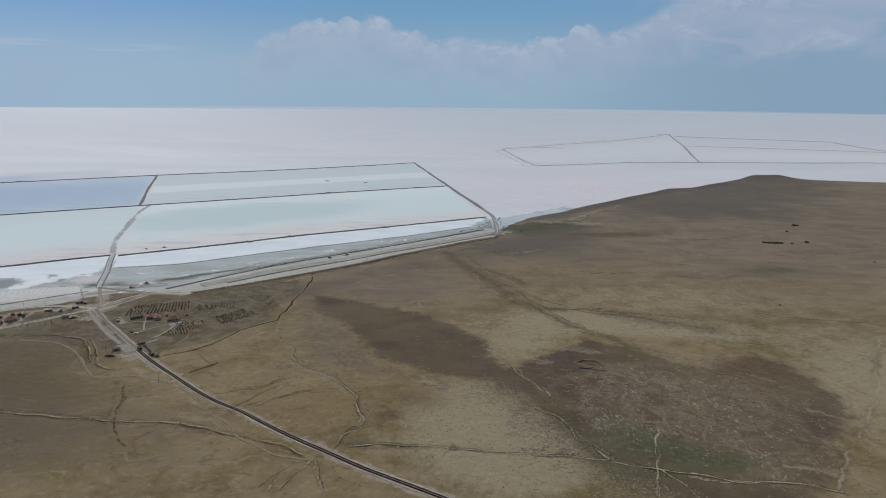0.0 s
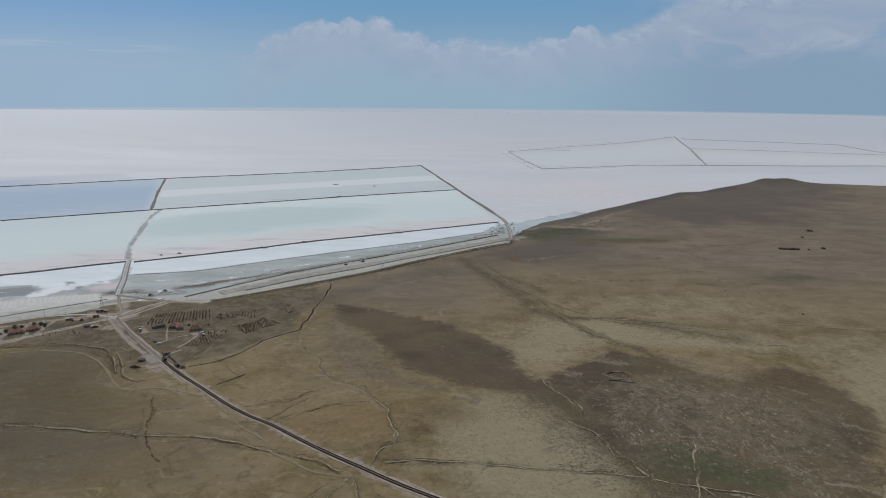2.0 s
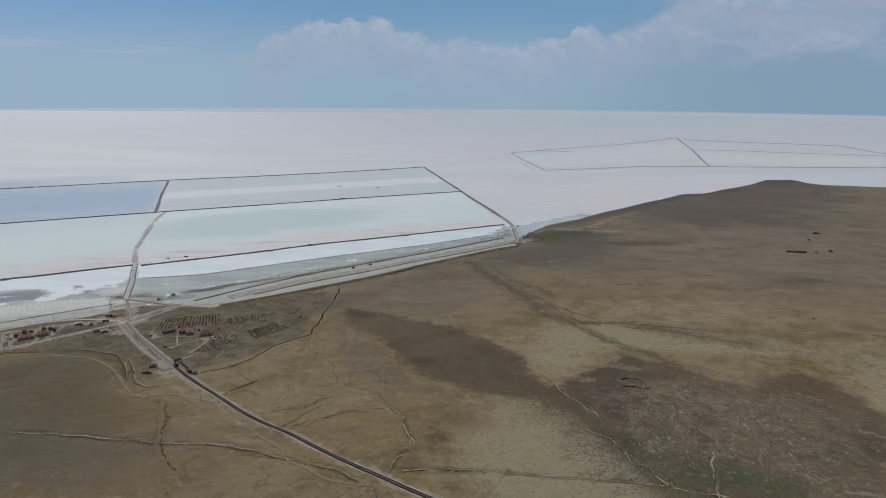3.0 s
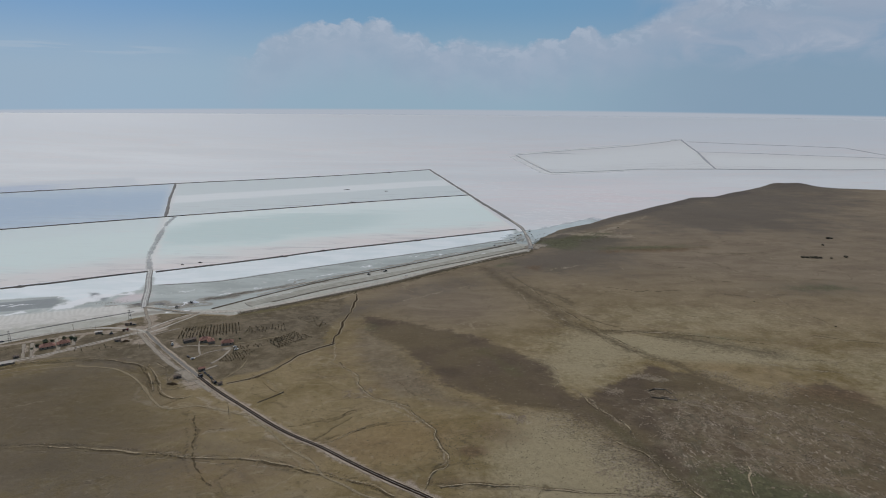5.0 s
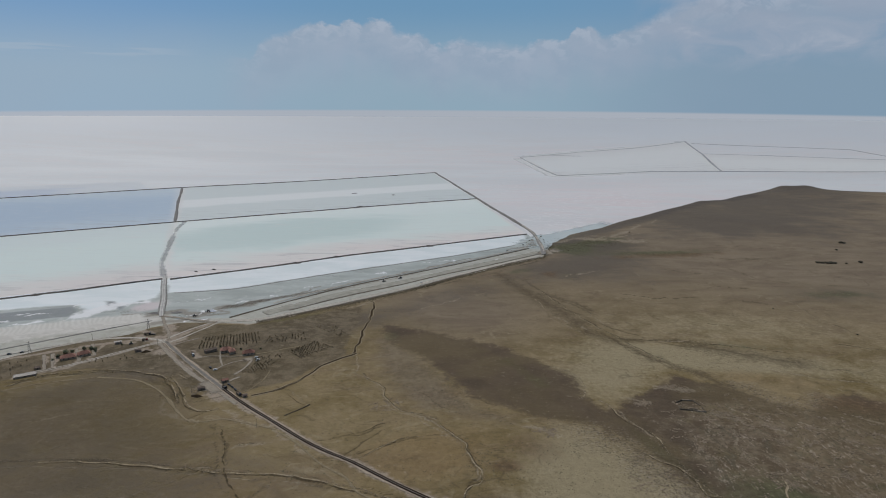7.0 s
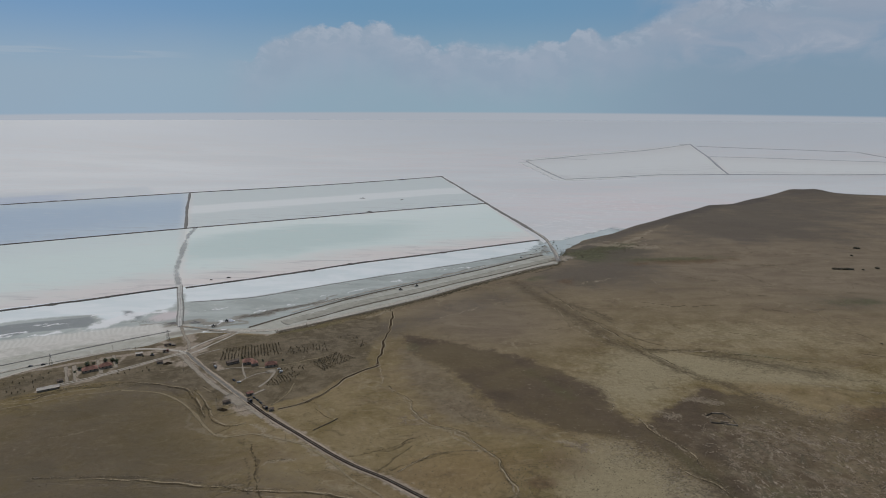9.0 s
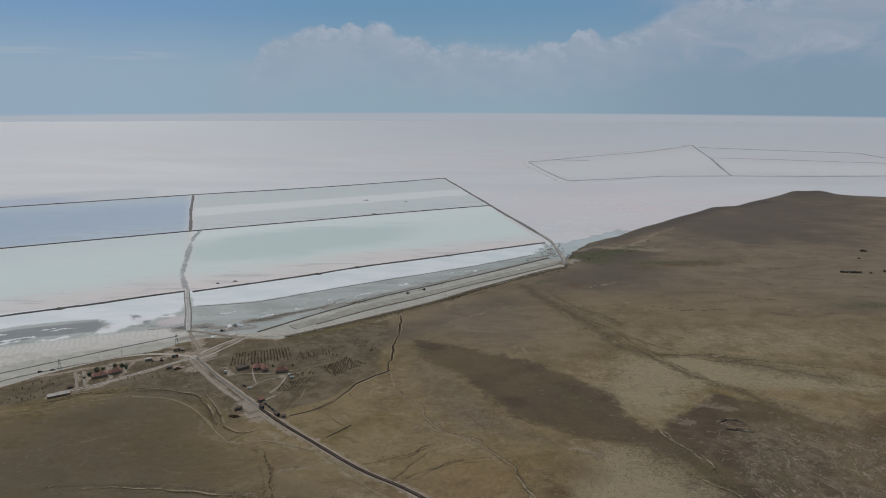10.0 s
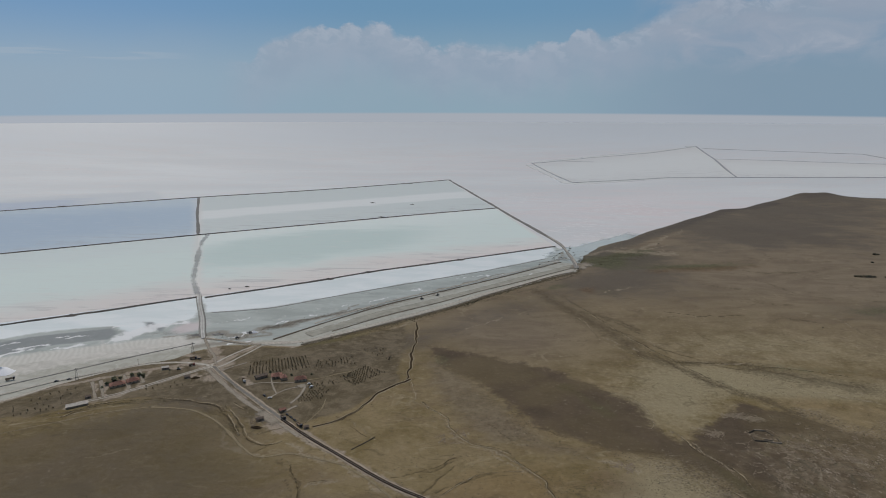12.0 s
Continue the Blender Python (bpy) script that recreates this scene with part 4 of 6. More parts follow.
def swept(name, points, profile, mat, step=8.0, rough=0.12, attr=True, raise_by=0.0, seed=1, smooth=True, bends=True, open_ends=True):
    """A profile of (across, up) carried along a line on the ground."""
    rnd = random.Random(seed)
    line = resample(points, step) if bends else straight(points, step)
    verts, across, ends, ph = [], [], [], rnd.uniform(0, 6.28)
    half = max(abs(a) for a, _ in profile)
    for i, p in enumerate(line):
        t = (line[min(i + 1, len(line) - 1)] - line[max(i - 1, 0)]).normalized()
        s = Vector((t.y, -t.x, 0))
        k = 1 + rough * (math.sin(i * 0.37 + ph) + 0.7 * math.sin(i * 0.93 + 2 * ph)) * 0.7
        drift = half * rough * 0.8 * math.sin(i * 0.21 + 3 * ph)
        for a, h in profile:
            v = p + s * (a * k + drift)
            ends.append(1 - min(1.0, min(i, len(line) - 1 - i) * step / max(half * 4, 3.0)))
            verts.append([v.x, v.y, h * (1 + rough * rnd.uniform(-1, 1)) + raise_by])
            across.append(abs(a) / half)
    verts = np.array(verts)
    verts[:, 2] += ground_height(verts[:, 0], verts[:, 1])
    m = len(profile)
    faces = [(i * m + j, i * m + j + 1, (i + 1) * m + j + 1, (i + 1) * m + j) for i in range(len(line) - 1) for j in range(m - 1)]
    me = mesh_of(name, verts, [f[::-1] for f in faces], mat, smooth)
    if attr:
        floats(me, "across", across)
        floats(me, "end", ends if open_ends else np.zeros(len(ends)))
    return me


def flat_profile(width, lanes=6, crown=0.0):
    return [(width * (k / lanes - 0.5), crown * (1 - abs(2 * k / lanes - 1))) for k in range(lanes + 1)]


def way(name, points, width, mat, label, category, raise_by=0.12, step=7.0, rough=0.12, kind="structure", seed=1):
    return tagged(new(name, swept(name, points, flat_profile(width), mat, step, rough, True, raise_by, seed)), label, category, kind=kind)


def dyke(points, width, height, mat, label, step=14.0, rough=0.22, seed=1, far=False):
    if far:
        points = [along_sight(*p) for p in points]
    w2 = width / 2
    prof = [(-w2, -0.3), (-w2 * 0.55, height * 0.85), (-w2 * 0.2, height), (w2 * 0.2, height * 0.96), (w2 * 0.55, height * 0.8), (w2, -0.3)]
    return tagged(new("dyke", swept("dyke", points, prof, mat, step, rough, False, 0.0, seed, True, not far)), label, "dyke", "salt pan dykes")


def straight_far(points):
    return [(p.x, p.y) for p in (Vector((*along_sight(q.x, q.y), 0)) for q in straight(points, 60.0))]


def pan(name, a, b, c, d, mat, label, nu=24, nv=12, far=False):
    """A pan with corners a b (near side) and c d (far side: c beyond b)."""
    verts, uvs = [], []
    for j in range(nv + 1):
        for i in range(nu + 1):
            u, v = i / nu, j / nv
            p = [(1 - v) * ((1 - u) * a[k] + u * b[k]) + v * ((1 - u) * d[k] + u * c[k]) for k in (0, 1)]
            p = along_sight(*p) if far else p
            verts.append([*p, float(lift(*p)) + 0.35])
            uvs.append((u, v))
    r = nu + 1
    me = mesh_of(name, verts, [(j * r + i, j * r + i + 1, (j + 1) * r + i + 1, (j + 1) * r + i) for j in range(nv) for i in range(nu)], mat, True)
    layer = me.uv_layers.new(name="UVMap")
    layer.data.foreach_set("uv", np.array([uvs[v] for v in (l.vertex_index for l in me.loops)], np.float32).ravel())
    return tagged(new(name, me), label, "salt pan", "salt pans", kind="structure")



BLUEPAN = pan_material("blue_brine", (0.491, 0.565, 0.604), (0.427, 0.515, 0.583), (0.513, 0.582, 0.615), rim=(0.640, 0.648, 0.641), tint=((0.400, 0.489, 0.567), (0.45, 0.5), (0.6, 0.5)), rough=0.35)
BLUEFAR = pan_material("far_blue_brine", (0.44, 0.50, 0.58), (0.48, 0.53, 0.59), (0.59, 0.58, 0.59), rim=(0.60, 0.62, 0.612), rough=0.4, thin=True)
TOPPAN = pan_material("grey_white_brine", (0.570, 0.619, 0.596), (0.695, 0.721, 0.698), (0.564, 0.611, 0.587), rim=(0.653, 0.643, 0.617), wave=0.03, low=(0.30, 0.36), high=(0.50, 0.57))
MIDPAN = pan_material("turquoise_brine", (0.682, 0.635, 0.594), (0.633, 0.717, 0.674), (0.675, 0.744, 0.705), rim=(0.679, 0.657, 0.617), tint=((0.512, 0.617, 0.580), (0.30, 0.55), (0.42, 0.33)))
LEFTPAN = pan_material("white_brine", (0.652, 0.610, 0.573), (0.612, 0.701, 0.658), (0.591, 0.663, 0.637), rim=(0.644, 0.642, 0.601), low=(0.0, 0.35))
FARPAN = pan_material("far_white_pan", (0.64, 0.65, 0.625), (0.66, 0.675, 0.65), (0.62, 0.625, 0.60), rim=(0.63, 0.625, 0.60))

# corners of the works
LA, LB, LC = (-1440, 1862), (-1009, 2148), (-130, 2721)
MA, MB, MC = (-1032, 1299), (-745, 1479), (15, 1918)
NA, NB, NC = (-719, 861), (-544, 969), (96, 1357)
ext = lambda p, q, k: (p[0] + (p[0] - q[0]) * k, p[1] + (p[1] - q[1]) * k)
LX, MX, NX = ext(LA, LB, 2.2), ext(MA, MB, 2.2), ext(NA, NB, 2.2)
pan("salt_pan", MX, MB, LB, LX, BLUEPAN, "shallow blue brine standing in a diked pan")
pan("salt_pan", LX, (-1100, 2090), (-1250, 2330), (-2300, 1750), BLUEFAR, "thin blue brine spread beyond the far dyke")
pan("salt_pan", MB, MC, LC, LB, TOPPAN, "greyish white brine pan with a bright crust band")
pan("salt_pan", NX, NB, MB, MX, LEFTPAN, "white salt pan with a pinkish near margin")
pan("salt_pan", NB, NC, MC, MB, MIDPAN, "pale turquoise brine pan with pink margin")
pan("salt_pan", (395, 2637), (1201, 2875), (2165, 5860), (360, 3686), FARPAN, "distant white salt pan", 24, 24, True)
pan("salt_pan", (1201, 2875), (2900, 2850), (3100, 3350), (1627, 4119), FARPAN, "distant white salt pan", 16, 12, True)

# the drained flats between the pans and the shore
WHITE_R = [(-500, 893), (-411, 917), (-337, 968), (-255, 1025), (-163, 1084), (-61, 1151), (57, 1241), (88, 1300), (90, 1370), (-550, 985)]
WHITE_L = [(-1400, 480), (-800, 745), (-721, 785), (-691, 806), (-655, 821), (-602, 830), (-575, 806), (-560, 800), (-505, 868), (-540, 985), (-730, 880), (-1400, 500)]
POOLS = [[(-1100, 540), (-800, 705), (-721, 772), (-691, 794), (-655, 809), (-602, 823), (-583, 807), (-581, 782), (-610, 773), (-640, 763), (-659, 747), (-685, 723), (-800, 650), (-1100, 470)],
         [(-575, 848), (-560, 852), (-534, 832), (-528, 814), (-548, 820)]]
MUD_L = [(-1300, 240), (-675, 706), (-650, 728), (-603, 752), (-554, 770), (-503, 788), (-455, 800), (-400, 720), (-800, 330)]
MUD_R = [(-470, 800), (-440, 775), (-371, 784), (-308, 858), (-239, 931), (-157, 1002), (-61, 1083), (82, 1210), (150, 1180), (130, 1080), (-4, 980), (-335, 700), (-480, 720)]
BROWNS = [(16, [(-400, 815), (-388, 826), (-363, 851), (-329, 874), (-293, 899), (-250, 922)]), (9, [(-240, 945), (-196, 985), (-120, 1050), (-40, 1125)]), (26, [(-480, 790), (-450, 812), (-414, 790), (-390, 830), (-360, 840)]), (22, [(-460, 760), (-430, 772), (-400, 775)]),
          (14, [(40, 1205), (95, 1235), (100, 1300)]), (10, [(-440, 770), (-410, 790), (-380, 800)])]
BROWNS += [(13, [(-400, 826), (-374, 835), (-355, 852), (-327, 872), (-299, 898), (-267, 912)]), (6, [(-258, 908), (-218, 942), (-176, 976), (-130, 1022)]), (10, [(-420, 800), (-395, 812), (-380, 805)]), (8, [(-350, 850), (-300, 905), (-280, 935)]), (6, [(-520, 792), (-490, 800), (-470, 792)]), (7, [(60, 1190), (80, 1220), (92, 1262)]), (5, [(-180, 1000), (-130, 1035), (-80, 1085)])]
CURLS = [(5, [(-310, 925), (-301, 931), (-292, 930)]), (6, [(-204, 1010), (-196, 1017), (-180, 1010)]), (5, [(-122, 1088), (-113, 1095), (-100, 1102)]), (5, [(-48, 1108), (-40, 1116), (-30, 1118)]), (4, [(4, 1112), (14, 1120)]),
         (5, [(-385, 842), (-370, 852), (-355, 862)]), (5, [(-345, 878), (-330, 886)]), (7, [(-430, 795), (-415, 803), (-400, 812)]), (8, [(-680, 750), (-662, 754), (-650, 765)]), (8, [(-640, 787), (-629, 794), (-618, 797)])]
CURLS += [(44, [(-566, 785), (-565, 805), (-558, 820), (-545, 830)]), (26, [(-530, 845), (-510, 850)]), (12, [(-690, 730), (-673, 738), (-660, 745)]), (9, [(-635, 747), (-620, 752), (-605, 764)]), (12, [(-710, 718), (-690, 726)]), (5, [(-720, 760), (-700, 768)]), (5, [(-660, 790), (-645, 797)]), (6, [(-600, 835), (-570, 840)]),
          (6, [(-460, 845), (-430, 870)]), (4, [(-270, 940), (-250, 960), (-230, 972)]), (4, [(-90, 1100), (-70, 1110)]), (9, [(-420, 770), (-395, 776)]), (6, [(-300, 845), (-270, 872)]), (5, [(-160, 960), (-120, 990)])]


def flats_material():
    m, n = material("drained_flats")
    p = where(n)
    big, mid, fine = n.noise(n.stretch(p, (0.012, 0.03, 0.03), 33), 1.0, 5.0, 0.6, 0.6), n.noise(p, 0.09, 5.0, 0.62, 0.8), n.noise(p, 0.45, 4.0, 0.6)
    wob = n.math("ADD", n.math("MULTIPLY", n.math("SUBTRACT", mid, 0.5), 1.6), n.math("MULTIPLY", n.math("SUBTRACT", fine, 0.5), 0.6))
    c = n.mix(n.step(big, 0.35, 0.65), (0.285, 0.318, 0.296), (0.378, 0.418, 0.396))
    c = n.mix(n.step(mid, 0.55, 0.75, 0.0, 0.5), c, (0.50, 0.50, 0.47))

    def lay(name, color, low, high, most, c, grain):
        return n.mix(n.step(n.math("ADD", n.attribute(name), n.math("MULTIPLY", wob, grain)), low, high, 0.0, most), c, color)

    mud = n.mix(n.step(mid, 0.3, 0.7), (0.30, 0.30, 0.25), (0.385, 0.382, 0.328))
    mud = n.mix(n.step(big, 0.5, 0.7, 0.0, 0.6), mud, (0.425, 0.425, 0.375))
    c = lay("mud", mud, -0.05, 0.25, 1.0, c, 0.25)
    white = n.mix(n.step(big, 0.35, 0.65), (0.605, 0.675, 0.68), (0.685, 0.735, 0.74))
    white = n.mix(n.step(mid, 0.58, 0.75, 0.0, 0.4), white, (0.62, 0.64, 0.63))
    c = lay("white", white, -0.15, 0.35, 1.0, c, 0.35)
    ribs = n.add("ShaderNodeTexWave", {"Vector": n.stretch(p, (1, 1, 1), -28), "Scale": 0.05, "Distortion": 8.0, "Detail": 3.0, "Detail Scale": 0.6}).outputs[1]
    rib = n.mix(n.step(ribs, 0.1, 0.9), (0.50, 0.495, 0.45), (0.56, 0.555, 0.51))
    c = lay("rib", rib, 0.05, 0.5, 0.85, c, 0.4)
    c = lay("chalky", n.mix(n.step(mid, 0.35, 0.65), (0.455, 0.442, 0.400), (0.545, 0.530, 0.485)), 0.2, 0.8, 0.8, c, 0.5)
    c = lay("pool", n.mix(mid, (0.150, 0.170, 0.172), (0.220, 0.245, 0.246)), -0.2, 0.35, 0.95, c, 0.22)
    c = lay("brown", n.mix(fine, (0.13, 0.115, 0.085), (0.27, 0.25, 0.205)), 0.15, 0.8, 0.85, c, 0.8)
    c = lay("curl", (0.70, 0.72, 0.72), 0.15, 0.7, 0.9, c, 0.9)
    c = lay("pink", (0.59, 0.515, 0.515), 0.25, 0.8, 0.7, c, 0.3)
    finish(n, c, 0.6, fine, 0.1, 0.15, spec=0.3)
    return m


FLATS = flats_material()


def flats(a, b, c, d, nu, nv, z, label):
    u, v = [k.ravel() for k in np.meshgrid(np.linspace(0, 1, nu + 1), np.linspace(0, 1, nv + 1))]
    x, y = [(1 - v) * ((1 - u) * a[k] + u * b[k]) + v * ((1 - u) * d[k] + u * c[k]) for k in (0, 1)]
    r = nu + 1
    me = mesh_of("ground", np.stack([x, y, np.full(x.shape, z) + 0.12 * cloudy(x, y, 9, 4)], 1), [(j * r + i, j * r + i + 1, (j + 1) * r + i + 1, (j + 1) * r + i) for j in range(nv) for i in range(nu)], FLATS, True)
    wx, wy = x + 5 * cloudy(x, y, 25, 61), y + 5 * cloudy(x, y, 25, 71)
    floats(me, "white", np.clip(np.maximum(inside_distance(wx, wy, WHITE_L), inside_distance(wx, wy, WHITE_R)) / 18, -1, 1))
    floats(me, "mud", np.clip(np.maximum(inside_distance(x, y, MUD_L), inside_distance(x, y, MUD_R)) / 10, -1, 1))
    floats(me, "pool", np.clip(np.max([inside_distance(wx, wy, q) for q in POOLS], 0) / 14, -1, 1))
    floats(me, "rib", painted(x, y, [(52, [(-900, 545), (-690, 692), (-660, 712), (-610, 735), (-560, 755), (-500, 778)])], 2, 9))
    floats(me, "chalky", painted(x, y, [(60, [(-900, 500), (-700, 640), (-600, 710), (-520, 752), (-470, 775)])], 3, 15))
    floats(me, "brown", painted(x, y, BROWNS, 6, 11))
    floats(me, "pink", swell(x, y, -499, 828, 22, 30, -25))
    floats(me, "curl", painted(x, y, CURLS, 13, 13))
    return tagged(new("ground", me), label, "salt flat", kind="structure")


flats((-420, 660), (160, 1070), NC, NB, 330, 110, 0.40, "drained grey flats and bright salt strip along the shore")
flats((-1150, 250), (-420, 715), NB, (-1300, 560), 330, 110, 0.44, "pale mud flats, dark brine pool and bright salt strip")

EARTH = "dark earth dyke between salt pans"
dyke([LX, LA, LB, (-692, 2328), (-400, 2525), LC], 6.5, 1.8, BANK, EARTH, seed=2)
dyke([MX, MA, (-850, 1414), MB, (-633, 1545), (-507, 1618), (-371, 1703), (-220, 1790), MC], 5.5, 1.6, BANK, EARTH, seed=3)
dyke([NX, NA, (-658, 895), (-596, 937), NB], 5.5, 1.6, BANK, EARTH, seed=4)
dyke([(-530, 966), (-447, 1019), (-365, 1073), (-275, 1137), (-172, 1196), (-59, 1265), NC], 5.5, 1.6, BANK, EARTH, seed=5)
dyke([LB, (-880, 1815), MB], 8, 2.0, BANKPALE, "wide grey dyke with a track on top", seed=6)
dyke([LC, (-49, 2277), MC, (68, 1627), (99, 1460)], 10, 2.0, BANKPALE, "long earth dyke closing the pans", seed=7)
dyke([(99, 1460), (112, 1372), (112, 1290), (110, 1216), (104, 1158)], 9, 1.8, BANKPALE, "pale earth causeway at the shore", seed=8)
dyke([(-371, 784), (-308, 858), (-239, 931), (-157, 1002), (-61, 1083), (82, 1210)], 3.6, 0.9, BANKBROWN, "low brown bank along the shore channel", seed=9)
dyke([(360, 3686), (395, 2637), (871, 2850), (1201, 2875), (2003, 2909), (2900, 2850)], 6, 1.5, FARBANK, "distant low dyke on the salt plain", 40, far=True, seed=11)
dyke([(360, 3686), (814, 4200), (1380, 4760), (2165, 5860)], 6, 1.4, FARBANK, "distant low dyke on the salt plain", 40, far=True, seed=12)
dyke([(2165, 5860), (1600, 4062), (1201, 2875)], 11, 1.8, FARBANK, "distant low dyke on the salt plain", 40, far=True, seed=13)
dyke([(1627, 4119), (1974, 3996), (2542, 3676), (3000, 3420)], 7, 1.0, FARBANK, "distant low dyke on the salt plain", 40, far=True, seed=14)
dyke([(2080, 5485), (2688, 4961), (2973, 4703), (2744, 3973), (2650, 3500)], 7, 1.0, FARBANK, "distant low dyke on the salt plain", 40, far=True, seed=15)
FARSALT = strip_material("far_fresh_salt", (0.66, 0.685, 0.68), (0.76, 0.775, 0.765), 0.75, 0.02, 0.8)
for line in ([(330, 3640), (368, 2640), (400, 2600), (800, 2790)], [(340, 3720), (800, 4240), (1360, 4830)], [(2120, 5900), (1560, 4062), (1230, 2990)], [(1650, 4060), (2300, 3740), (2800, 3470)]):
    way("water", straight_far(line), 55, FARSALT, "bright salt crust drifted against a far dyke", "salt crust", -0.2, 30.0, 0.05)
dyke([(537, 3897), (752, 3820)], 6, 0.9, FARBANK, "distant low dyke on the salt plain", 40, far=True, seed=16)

# roads
MAIN = [(-423, 703), (-381, 653), (-335, 603), (-306, 572), (-277, 540), (-240, 504), (-207, 472), (-179, 450), (-158, 436), (-116, 403), (-78, 377), (-45, 356), (3, 329), (80, 285), (260, 190)]
way("road", MAIN, 8.0, SHOULDER, "pale gravel shoulders of the country road", "road", 0.20)
TARRED = [(-304, 569), (-290, 554), (-275, 538)] + MAIN[5:]
way("road", TARRED, 3.4, ASPHALT, "narrow dark asphalt country road", "road", 0.32, rough=0.03)
way("road", TARRED, 0.5, DUSTY, "worn pale middle of the asphalt road", "road", 0.40, rough=0.03)
way("road", [(-415, 694), (-378, 649), (-333, 600), (-300, 565)], 3.6, DUSTY, "dust-covered grey asphalt road", "road", 0.34, rough=0.04)
way("road", [(-424, 692), (-414, 680), (-386, 646), (-346, 601), (-316, 573), (-277, 534)], 6.0, GRAVEL, "pale gravel apron beside the road", "road", 0.16, 3.0, 0.05)
way("road", [(-330, 586), (-318, 574), (-303, 556)], 14, GRAVEL, "pale gravel lay-by beside the road", "road", 0.18, 3.0, 0.05)
way("road", [(-640, 570), (-592, 616), (-565, 650), (-527, 684), (-496, 702), (-457, 706), (-424, 698), (-412, 688)], 6.0, SALTROAD, "salt-dusted gravel shore road", "road", 0.22, 4.0, 0.06)
way("road", [(-640, 596), (-603, 629), (-578, 652), (-534, 683), (-490, 711)], 3.4, SALTROAD, "pale wheel track along the mud flat", "track", 0.5, 4.0, 0.08)
for rut in ([(-410, 689), (-402, 701), (-394, 719), (-385, 740), (-376, 764), (-355, 769)], [(-419, 695), (-411, 716), (-402, 734), (-391, 754), (-383, 770)]):
    way("road", rut, 3.4, SALTROAD, "salt-dusted gravel lane to the shore road", "road", 0.24, 4.0, 0.06)
way("road", [(-400, 768), (-372, 771), (-330, 778), (-285, 810), (-232, 853), (-154, 921), (-92, 983), (-16, 1052), (38, 1102), (104, 1158)], 9.5, SALTROAD, "salt-dusted gravel shore road", "road", 0.20, 5.0, 0.04)
for off in (-1.9, 1.9):
    way("road", [(x - 0.7 * off, y + 0.7 * off) for x, y in ((-416, 694), (-430, 683), (-449, 665), (-470, 643), (-485, 626), (-502, 613), (-520, 602))], 2.3, SALTROAD, "pale gravel lane to the houses", "road", 0.24, 4.0, 0.06)
way("road", [(-724, 1490), (-698, 1378), (-642, 1216), (-592, 1075), (-546, 979)], 13, TRAMPLED, "trampled grey track over the salt", "road", 0.5, 10.0, 0.03)
way("road", [(-546, 985), (-522, 925), (-497, 870), (-475, 815), (-462, 785)], 6.0, MUD, "rutted grey causeway between the pans", "road", 0.5, rough=0.04)
way("road", [(-464, 792), (-452, 770), (-440, 748), (-424, 722), (-414, 698)], 4.5, GRAVEL, "trodden gravel track between road and causeway", "track", 0.26, 4.0, 0.08)
way("road", [(-464, 788), (-440, 782), (-410, 772), (-380, 764)], 6.0, GRAVEL, "trodden gravel track along the flat", "track", 0.5, 4.0, 0.08)
for k in (-1, 1):
    dyke([(x + 3.4 * k, y + 1.7 * k) for x, y in ((-543, 974), (-522, 925), (-497, 870), (-475, 815), (-466, 794))], 1.8, 0.8, BANKPALE, "low earth bank along the causeway", 8.0, seed=40 + k)
way("road", [(96, 1150), (116, 1180), (146, 1200)], 36, GRAVEL, "pale gravel turning place at the causeway", "road", 0.2)
way("road", [(92, 1500), (99, 1460), (112, 1372), (112, 1290), (110, 1216), (105, 1172)], 4.5, SALTROAD, "pale track on the causeway", "road", 1.75, rough=0.05)
dyke([(-300, 815), (-234, 880), (-157, 944), (-92, 1005), (-15, 1067), (100, 1168)], 2.6, 0.7, BANKBROWN, "low earth edge of the shore channel", 8.0, seed=44)
way("road", [(-330, 846), (-245, 940), (-157, 1014), (-61, 1094), (80, 1218)], 4.0, SALTROAD, "pale track behind the channel bank", "track", 0.55, 5.0, 0.08)
dyke([(-640, 630), (-584, 676), (-534, 718), (-467, 769)], 2.4, 0.6, BANKPALE, "low brown bank along the mud flat", 8.0, seed=45)
SILT = strip_material("channel_silt", (0.275, 0.272, 0.23), (0.36, 0.355, 0.305), 0.25, 0.08)
way("ground", [(-330, 800), (-300, 832), (-236, 895), (-156, 958), (-88, 1018), (-2, 1092), (99, 1180)], 20, SILT, "grey-brown silt in the shore channel", "silt", 0.16, 6.0, 0.06)
dyke([(-330, 766), (-257, 823), (-154, 908), (-92, 971), (-17, 1042), (38, 1095), (93, 1134)], 4.5, 0.9, BANKBROWN, "weedy brown earth bank along the shore road", 6.0, seed=46)
dyke([(-492, 893), (-411, 916), (-337, 967), (-255, 1024), (-163, 1083), (-61, 1150), (57, 1240)], 2.0, 0.5, BANKPALE, "thin grey edge of the bright salt strip", 8.0, seed=47)

# brine along the shore beyond the causeway
TEAL = strip_material("teal_brine", (0.475, 0.545, 0.545), (0.53, 0.585, 0.58), 0.6, 0.012, 0.9, 0.45)
way("water", [(70, 1225), (115, 1285), (175, 1335), (250, 1410), (340, 1505)], 95, TEAL, "shallow greenish brine along the shore", "brine", -0.1, 14.0, 0.02)
